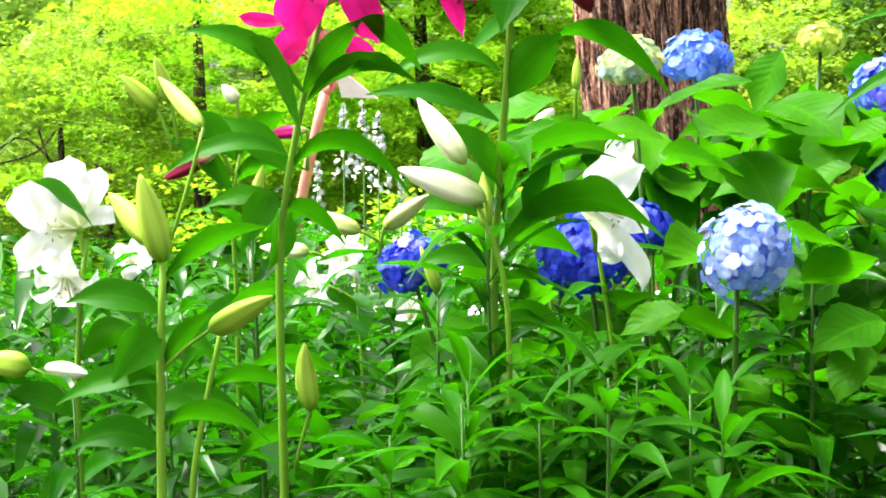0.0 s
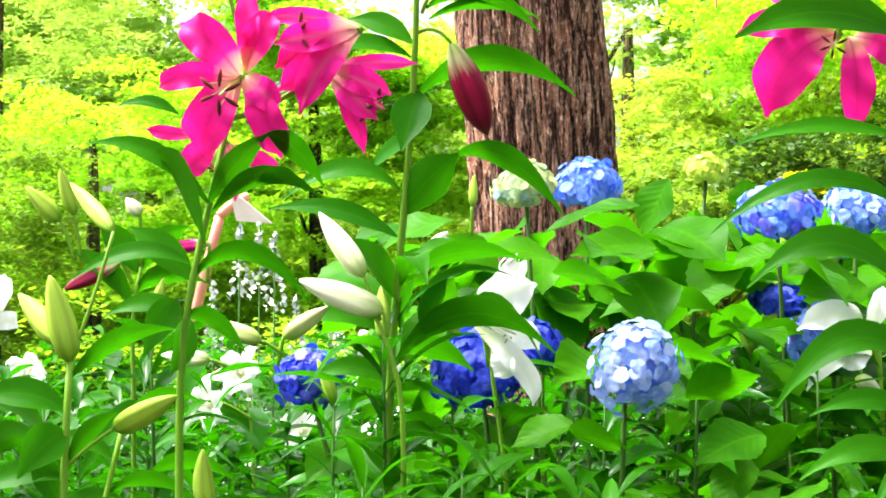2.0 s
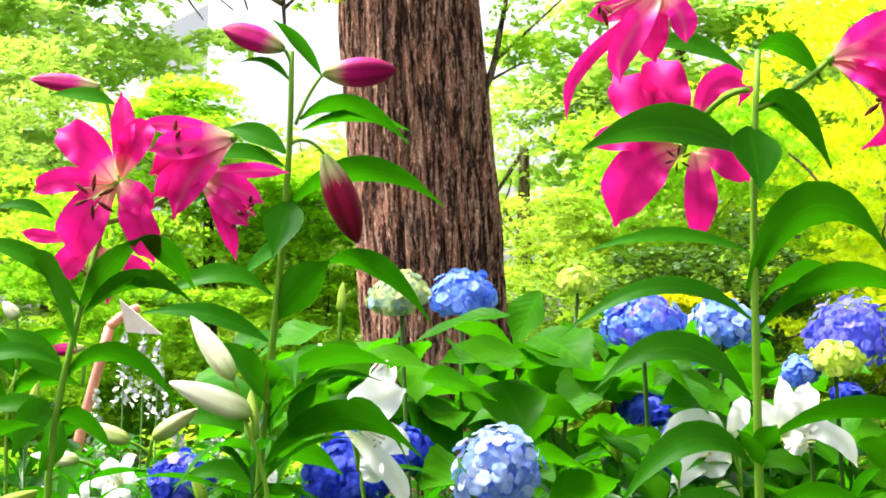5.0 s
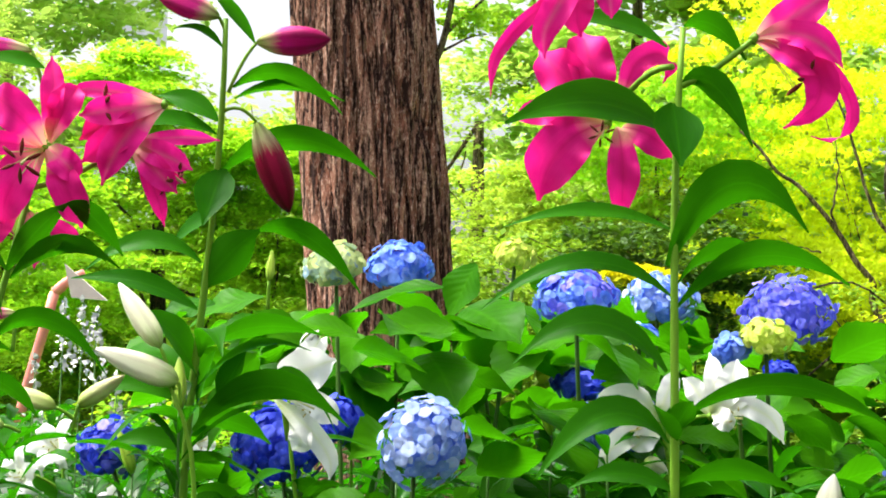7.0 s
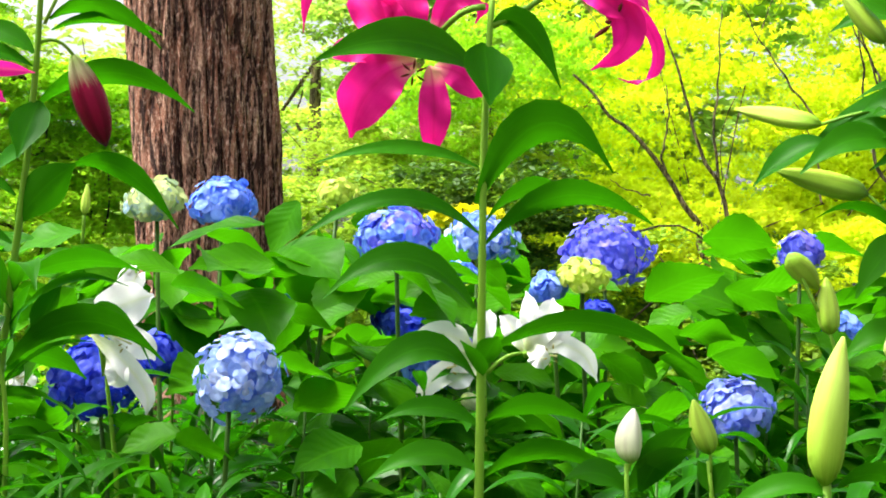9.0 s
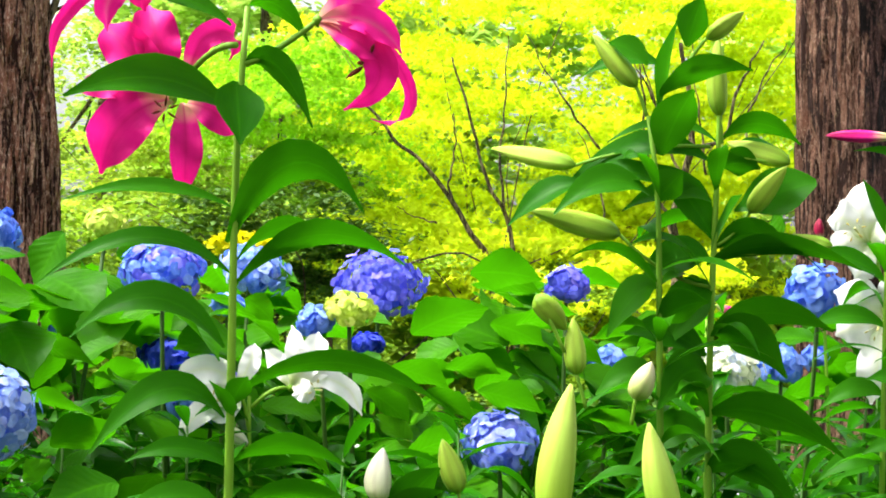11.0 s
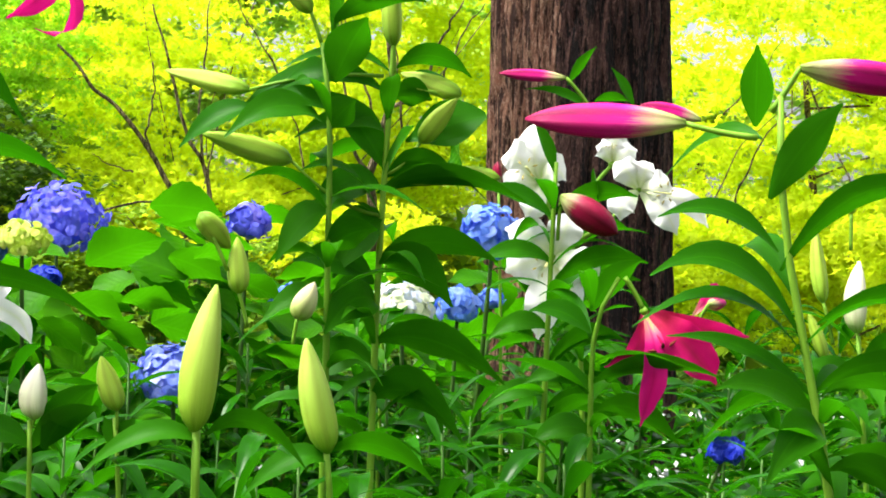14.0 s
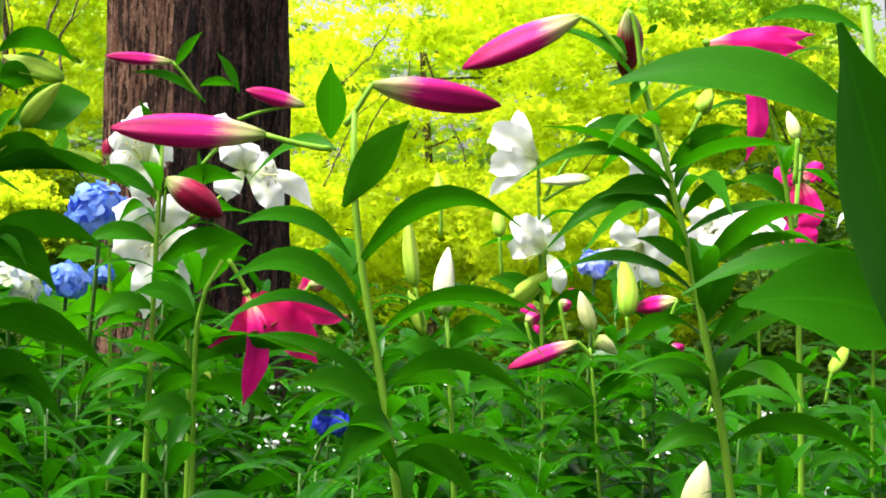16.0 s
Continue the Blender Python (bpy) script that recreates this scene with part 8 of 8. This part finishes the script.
stalk(p, (3.722, 2.212, 1.389), (3.723, 2.209, 1.435), 0.0045, 0.10)
bloom(p, (3.723, 2.209, 1.435), (-0.230, -0.391, 0.891), "white", 0.90, 0, "open white flower facing up")
stalk(p, (3.721, 2.212, 1.415), (3.697, 2.227, 1.559), 0.0045, 0.10)
bloom(p, (3.697, 2.227, 1.559), (-0.539, -0.131, 0.832), "white_half", 0.70, 0)
leaf(p, (3.726, 2.213, 1.258), (3.631, 2.295, 1.279), 0.068, 0.30, 50)
p = lily("lily with upright cream bud", [(2.011, 1.726, 0.959), (1.997, 1.733, 1.112), (1.986, 1.738, 1.242)], 0.0055)
dress(p, [(2.011, 1.726, 0.959), (1.997, 1.733, 1.112), (1.986, 1.738, 1.242)], 12, 14, 0.00, 0.90, 0.150, 0.034)
stalk(p, (1.988, 1.737, 1.230), (1.984, 1.739, 1.246), 0.0030, 0.10)
bud(p, (1.984, 1.739, 1.246), (1.982, 1.737, 1.349), 0.0163, BUD_WHITE, 0.15, "upright cream bud")
stalk(p, (1.960, 1.761, 1.228), (1.947, 1.770, 1.287), 0.0030, 0.10)
bud(p, (1.947, 1.770, 1.287), (1.944, 1.791, 1.396), 0.0119, BUD_GREEN, 0.15)
stalk(p, (2.045, 1.684, 1.309), (2.039, 1.687, 1.368), 0.0030, 0.10)
bud(p, (2.039, 1.687, 1.368), (2.048, 1.703, 1.415), 0.0097, BUD_GREEN, 0.15)
stalk(p, (1.972, 1.745, 1.364), (1.970, 1.745, 1.415), 0.0030, 0.10)
bud(p, (1.970, 1.745, 1.415), (1.975, 1.763, 1.463), 0.0089, BUD_GREEN, 0.15)
leaf(p, (1.990, 1.736, 1.196), (2.049, 1.684, 1.233), 0.043, 0.30, 50)
leaf(p, (1.992, 1.736, 1.162), (1.930, 1.789, 1.193), 0.043, 0.30, 50)
p = lily("lily with pink and cream buds", [(2.904, 2.280, 0.862), (2.885, 2.288, 1.072), (2.871, 2.297, 1.187)], 0.0055)
dress(p, [(2.904, 2.280, 0.862), (2.885, 2.288, 1.072), (2.871, 2.297, 1.187)], 12, 15, 0.00, 0.90, 0.150, 0.034)
stalk(p, (2.876, 2.293, 1.164), (2.851, 2.313, 1.198), 0.0042, 0.10)
bud(p, (2.851, 2.313, 1.198), (2.745, 2.408, 1.136), 0.0173, BUD_PINK, 0.15, "slanting pink bud")
stalk(p, (2.879, 2.289, 1.188), (2.873, 2.293, 1.220), 0.0042, 0.10)
bud(p, (2.873, 2.293, 1.220), (2.849, 2.311, 1.302), 0.0163, BUD_CREAM, 0.15)
stalk(p, (2.879, 2.289, 1.188), (2.880, 2.288, 1.211), 0.0042, 0.10)
bud(p, (2.880, 2.288, 1.211), (2.913, 2.260, 1.176), 0.0153, BUD_CREAM, 0.15)
stalk(p, (2.990, 2.191, 1.240), (3.001, 2.179, 1.293), 0.0042, 0.10)
bud(p, (3.001, 2.179, 1.293), (3.008, 2.306, 1.270), 0.0183, BUD_PINK, 0.15)
stalk(p, (2.932, 2.243, 1.191), (2.924, 2.248, 1.254), 0.0042, 0.10)
bud(p, (2.924, 2.248, 1.254), (2.985, 2.323, 1.378), 0.0224, BUD_GREEN, 0.15)
leaf(p, (2.885, 2.288, 1.072), (2.970, 2.213, 1.123), 0.060, 0.30, 50)
leaf(p, (2.886, 2.288, 1.049), (2.789, 2.372, 1.067), 0.060, 0.30, 50)
stalk(p, (2.785, 2.372, 1.159), (2.768, 2.384, 1.233), 0.0042, 0.10)
bud(p, (2.768, 2.384, 1.233), (2.802, 2.378, 1.253), 0.0142, BUD_PINK, 0.15)
stalk(p, (2.836, 2.327, 1.185), (2.818, 2.339, 1.277), 0.0042, 0.10)
bud(p, (2.818, 2.339, 1.277), (2.848, 2.337, 1.267), 0.0132, BUD_PINK, 0.15)
stalk(p, (3.005, 2.182, 1.125), (2.993, 2.190, 1.188), 0.0042, 0.10)
bud(p, (2.993, 2.190, 1.188), (3.029, 2.178, 1.198), 0.0122, BUD_PINK, 0.15)
stalk(p, (3.060, 2.136, 1.059), (3.068, 2.128, 1.117), 0.0042, 0.10)
bud(p, (3.068, 2.128, 1.117), (3.096, 2.128, 1.182), 0.0122, BUD_PINK, 0.15)
stalk(p, (3.242, 1.977, 1.092), (3.248, 1.970, 1.156), 0.0042, 0.10)
bud(p, (3.248, 1.970, 1.156), (3.353, 2.008, 1.217), 0.0142, BUD_GREEN, 0.15)
p = lily("short lily with a cream bud", [(2.445, 1.623, 0.756), (2.438, 1.623, 0.882), (2.435, 1.625, 0.918)], 0.0060)
stalk(p, (2.438, 1.623, 0.891), (2.435, 1.625, 0.918), 0.0033, 0.10)
bud(p, (2.435, 1.625, 0.918), (2.445, 1.612, 1.028), 0.0239, BUD_CREAM, 0.15)
leaf(p, (2.438, 1.623, 0.882), (2.352, 1.698, 0.905), 0.056, 0.30, 50)
leaf(p, (2.439, 1.623, 0.864), (2.510, 1.561, 0.895), 0.056, 0.30, 50)
p = lily("white lily blooming deep in the bed", [(-0.226, 4.782, 0.689), (-0.231, 4.791, 0.869), (-0.244, 4.799, 1.019)], 0.0060)
stalk(p, (-0.237, 4.797, 0.989), (-0.244, 4.799, 1.034), 0.0045, 0.10)
bloom(p, (-0.244, 4.799, 1.034), (-0.352, -0.856, 0.378), "white", 0.66, 10)
stalk(p, (-0.235, 4.794, 0.929), (-0.312, 4.798, 0.975), 0.0045, 0.10)
bloom(p, (-0.312, 4.798, 0.975), (-0.602, -0.795, -0.069), "white", 0.65, 30)
leaf(p, (-0.234, 4.792, 0.899), (-0.373, 4.798, 0.931), 0.077, 0.30, 50)
leaf(p, (-0.235, 4.789, 0.839), (-0.089, 4.787, 0.882), 0.077, 0.30, 50)
p = lily("white lily blooming deep in the bed", [(-0.108, 4.774, 0.598), (-0.098, 4.782, 0.778), (-0.104, 4.787, 0.868)], 0.0060)
stalk(p, (-0.101, 4.785, 0.838), (-0.104, 4.787, 0.875), 0.0045, 0.10)
bloom(p, (-0.104, 4.787, 0.875), (0.223, -0.825, 0.519), "white", 0.62, 40)
stalk(p, (-0.089, 4.785, 0.837), (0.094, 4.791, 1.075), 0.0054, -0.10)
bud(p, (0.094, 4.791, 1.075), (0.019, 4.792, 1.046), 0.0211, BUD_WHITE, 0.15)
stalk(p, (-0.092, 4.785, 0.838), (0.079, 4.791, 1.053), 0.0045, -0.10)
bloom(p, (0.079, 4.791, 1.053), (0.601, -0.750, 0.276), "white_half", 0.70, 40)
leaf(p, (-0.101, 4.783, 0.778), (0.015, 4.781, 0.806), 0.077, 0.30, 50)
p = lily("white lily with half open flowers", [(0.277, 4.796, 1.282), (0.263, 4.799, 1.343), (0.256, 4.802, 1.388)], 0.0050)
stalk(p, (0.263, 4.799, 1.343), (0.245, 4.801, 1.373), 0.0054, 0.10)
bud(p, (0.245, 4.801, 1.373), (0.294, 4.803, 1.432), 0.0238, BUD_WHITE, 0.15)
stalk(p, (0.241, 4.778, 0.893), (0.198, 4.785, 1.014), 0.0054, 0.10)
bud(p, (0.198, 4.785, 1.014), (0.227, 4.782, 0.968), 0.0211, BUD_WHITE, 0.15)
leaf(p, (0.262, 4.799, 1.328), (0.143, 4.803, 1.344), 0.077, 0.30, 50)
p = lily("white lily among the leaves", [(-0.875, 4.788, 0.425), (-0.863, 4.801, 0.697), (-0.852, 4.814, 0.967)], 0.0060)
stalk(p, (-0.852, 4.813, 0.952), (-0.852, 4.815, 0.997), 0.0045, 0.10)
bloom(p, (-0.852, 4.815, 0.997), (0.346, -0.698, 0.627), "white_half", 0.90, 10)
stalk(p, (-0.871, 4.800, 0.667), (-1.035, 4.809, 0.767), 0.0054, 0.10)
bud(p, (-1.035, 4.809, 0.767), (-0.945, 4.807, 0.773), 0.0238, BUD_WHITE, 0.15)
leaf(p, (-0.857, 4.808, 0.847), (-1.003, 4.815, 0.894), 0.077, 0.30, 50)
leaf(p, (-0.857, 4.807, 0.817), (-0.719, 4.804, 0.845), 0.077, 0.30, 50)
p = lily("lily with a thin dark red bud", [(0.470, 4.131, 0.994), (0.471, 4.132, 1.099), (0.468, 4.133, 1.151)], 0.0050)
stalk(p, (0.469, 4.132, 1.138), (0.468, 4.133, 1.158), 0.0047, 0.10)
bud(p, (0.468, 4.133, 1.158), (0.459, 4.134, 1.243), 0.0104, BUD_DARK, 0.15)
p = lily("lily with a red bud behind the leaves", [(2.060, 3.350, 0.917), (2.045, 3.339, 1.244), (2.043, 3.333, 1.369)], 0.0050)
stalk(p, (2.043, 3.334, 1.344), (2.059, 3.324, 1.401), 0.0045, 0.20)
bud(p, (2.059, 3.324, 1.401), (2.123, 3.297, 1.371), 0.0121, BUD_PINK, 0.15)
stalk(p, (2.047, 3.336, 1.269), (2.066, 3.327, 1.283), 0.0045, 0.10)
bud(p, (2.066, 3.327, 1.283), (2.099, 3.312, 1.294), 0.0088, BUD_PINK, 0.15)
leaf(p, (2.047, 3.336, 1.269), (1.968, 3.371, 1.290), 0.064, 0.30, 50)
leaf(p, (2.046, 3.336, 1.294), (2.129, 3.299, 1.273), 0.064, 0.30, 50)
p = lily("lily with a dark red bud by the trunk", [(2.310, 3.237, 0.929), (2.283, 3.230, 1.281), (2.262, 3.226, 1.530)], 0.0050)
stalk(p, (2.262, 3.226, 1.530), (2.261, 3.225, 1.549), 0.0045, 0.10)
bud(p, (2.261, 3.225, 1.549), (2.255, 3.225, 1.598), 0.0110, BUD_DARK, 0.15)
leaf(p, (2.270, 3.228, 1.430), (2.190, 3.265, 1.401), 0.064, 0.30, 50)

p = shrub("hydrangea shrub with a lilac mophead behind white lilies", (3.195, 2.66))
head(p, (3.195, 2.609, 1.372), 0.034, LILAC, 34, 0.50, (-0.5, -0.5, 0.7), 0.026, "lilac blue mophead", -0.3)
p = lily("small lily with three pink buds in the bed", [(3.420, 3.010, 0.90), (3.410, 3.000, 1.10), (3.400, 2.990, 1.19)], 0.0045)
for tip, size in (((3.364, 3.008, 1.275), 0.021), ((3.445, 2.935, 1.318), 0.019), ((3.380, 2.985, 1.228), 0.017)):
    q = (tip[0] + 0.012, tip[1] - 0.008, tip[2] - 0.040)
    stalk(p, (3.400, 2.990, 1.17), q, 0.0025, 0.1)
    bud(p, q, tip, size, BUD_PINK)

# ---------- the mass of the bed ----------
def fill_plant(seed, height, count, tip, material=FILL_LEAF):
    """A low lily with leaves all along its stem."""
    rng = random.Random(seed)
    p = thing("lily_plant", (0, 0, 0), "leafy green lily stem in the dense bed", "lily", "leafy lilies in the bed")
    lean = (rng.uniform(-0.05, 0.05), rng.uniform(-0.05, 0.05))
    link_part("stem", tube_mesh("stem", polyline([(0, 0, -0.02), (lean[0] * 0.4, lean[1] * 0.4, height * 0.5), (*lean, height)], 10), (0.007, 0.006, 0.002), STEM_SHADED, 6), p)
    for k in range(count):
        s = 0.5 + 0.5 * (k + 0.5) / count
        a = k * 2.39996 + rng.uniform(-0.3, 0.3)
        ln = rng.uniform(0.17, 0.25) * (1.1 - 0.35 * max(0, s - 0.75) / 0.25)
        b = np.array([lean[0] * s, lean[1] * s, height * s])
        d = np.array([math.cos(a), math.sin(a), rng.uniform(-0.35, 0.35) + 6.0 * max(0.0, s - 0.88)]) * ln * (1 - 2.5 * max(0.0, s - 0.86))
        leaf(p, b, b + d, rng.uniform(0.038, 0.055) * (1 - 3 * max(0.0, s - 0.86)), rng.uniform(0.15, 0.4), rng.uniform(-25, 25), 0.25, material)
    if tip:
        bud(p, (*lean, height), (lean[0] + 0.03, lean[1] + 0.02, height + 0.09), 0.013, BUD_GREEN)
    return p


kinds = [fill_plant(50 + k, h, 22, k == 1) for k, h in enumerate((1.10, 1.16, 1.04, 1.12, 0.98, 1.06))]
rng = random.Random(77)
placed = []
for p, (x, y) in zip(kinds, ((-0.55, 3.3), (0.25, 3.7), (1.3, 3.2), (2.6, 3.4), (3.4, 2.9), (0.9, 4.3))):
    p.location = (x, y, 0)
    placed.append((x, y))
tries = 0
while len(placed) < 62 and tries < 6000:
    tries += 1
    a, d = radians(rng.uniform(-17, 60)), rng.uniform(2.6, 4.6)
    x, y = d * math.sin(a), d * math.cos(a)
    if min(math.hypot(x - u, y - v) for u, v in placed) < 0.24:
        continue
    placed.append((x, y))
    s = rng.uniform(0.88, 1.06)
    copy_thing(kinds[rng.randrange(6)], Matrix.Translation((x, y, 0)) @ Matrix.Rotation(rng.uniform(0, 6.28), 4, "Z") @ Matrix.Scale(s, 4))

# Same plants with the lighter leaf colour, standing in for sunlight on them.
bright = [fill_plant(80 + k, h, 24, False, LILY_LEAF) for k, h in enumerate((1.04, 1.0))]
for p, (x, y) in zip(bright, ((1.05, 2.35), (0.18, 2.8))):
    p.location = (x, y, 0)
    placed.append((x, y))
near = 0
for _ in range(3000):
    if near >= 36:
        break
    a, d = (radians(rng.uniform(16, 60)), rng.uniform(1.75, 2.6)) if near < 22 else (radians(rng.uniform(0, 9)), rng.uniform(2.6, 3.2))
    x, y = d * math.sin(a), d * math.cos(a)
    if min(math.hypot(x - u, y - v) for u, v in placed) < (0.13 if near < 22 else 0.08):
        continue
    placed.append((x, y))
    near += 1
    k = near % 2
    s = (rng.uniform(0.98, 1.06) if near <= 22 else rng.uniform(0.86, 1.0)) / ((1.04, 1.0) if near > 22 else (1.10, 1.04))[k]
    kind = bright[k] if near > 22 else kinds[(0, 2)[k]]
    copy_thing(kind, Matrix.Translation((x, y, 0)) @ Matrix.Rotation(rng.uniform(0, 6.28), 4, "Z") @ Matrix.Scale(s, 4))

tall = 0
for _ in range(3000):
    if tall >= 18:
        break
    a, d = radians(rng.uniform(25, 60)), rng.uniform(3.5, 5.4)
    x, y = d * math.sin(a), d * math.cos(a)
    if min(math.hypot(x - u, y - v) for u, v in placed) < 0.12:
        continue
    placed.append((x, y))
    tall += 1
    k = rng.choice((0, 2, 3, 5))
    s = rng.uniform(1.14, 1.28) / (1.10, 1.16, 1.04, 1.12, 0.98, 1.06)[k]
    copy_thing(kinds[k], Matrix.Translation((x, y, 0)) @ Matrix.Rotation(rng.uniform(0, 6.28), 4, "Z") @ Matrix.Scale(s, 4))


def bed_foliage():
    """Whorls of lily leaves on the crowded stems farther back, and low growth under them."""
    g = np.random.default_rng(5)
    stems = 500
    a, d = np.radians(g.uniform(-20, 62, stems)), np.sqrt(g.uniform(3.4**2, 9.5**2, stems))
    h = g.uniform(0.90, 1.16, stems) - 0.02 * np.maximum(0, d - 5)
    per = 24
    root = np.repeat(np.stack([d * np.sin(a), d * np.cos(a)], 1), per, 0)
    s = np.tile(np.linspace(0.30, 1.0, per), stems) + g.normal(0, 0.01, stems * per)
    base = np.concatenate([root, (s * np.repeat(h, per))[:, None]], 1)
    n = len(base)
    head_to = np.tile(np.arange(per) * 2.39996, stems) + g.normal(0, 0.4, n)
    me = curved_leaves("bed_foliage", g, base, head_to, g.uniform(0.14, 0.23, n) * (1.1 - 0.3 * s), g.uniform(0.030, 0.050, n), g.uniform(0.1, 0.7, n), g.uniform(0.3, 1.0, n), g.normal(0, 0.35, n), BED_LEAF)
    tagged(new("bed_foliage", me), "crowded arching green lily leaves filling the bed", "foliage", kind="stuff")
    n = 46000
    a, d = np.radians(g.uniform(-22, 64, n)), np.sqrt(g.uniform(3.0**2, 12.0**2, n))
    z = g.uniform(0.02, 1.0, n) ** 0.8 * 0.85
    c = np.stack([d * np.sin(a), d * np.cos(a), z], 1)
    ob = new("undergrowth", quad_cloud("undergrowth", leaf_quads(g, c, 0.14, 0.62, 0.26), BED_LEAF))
    tagged(ob, "dense narrow green leaves low in the bed", "foliage", kind="stuff")


bed_foliage()


def small_flowers():
    """Little white specks in loose clusters low among the lilies, for flowers and for glints of light on glossy leaves.
    """
    g = np.random.default_rng(31)
    n, per = 330, 6
    a = np.radians(np.where(np.arange(n) < 150, g.uniform(-14, 22, n), g.uniform(24, 60, n)))
    d = np.where(np.arange(n) < 150, g.uniform(4.0, 6.8, n), g.uniform(4.2, 6.8, n))
    c = np.stack([d * np.sin(a), d * np.cos(a), 1.26 - d * g.uniform(0.045, 0.12, n)], 1)
    c = np.repeat(c, per, 0) + g.normal(0, 1, (n * per, 3)) * np.array([0.016, 0.016, 0.007])
    ob = new("small_flowers", quad_cloud("small_flowers", leaf_quads(g, c, 0.018, 0.4, 0.7), TINY_WHITE))
    tagged(ob, "white specks scattered low among lily leaves for flowers and leaf glints", "flowers", kind="stuff")


small_flowers()
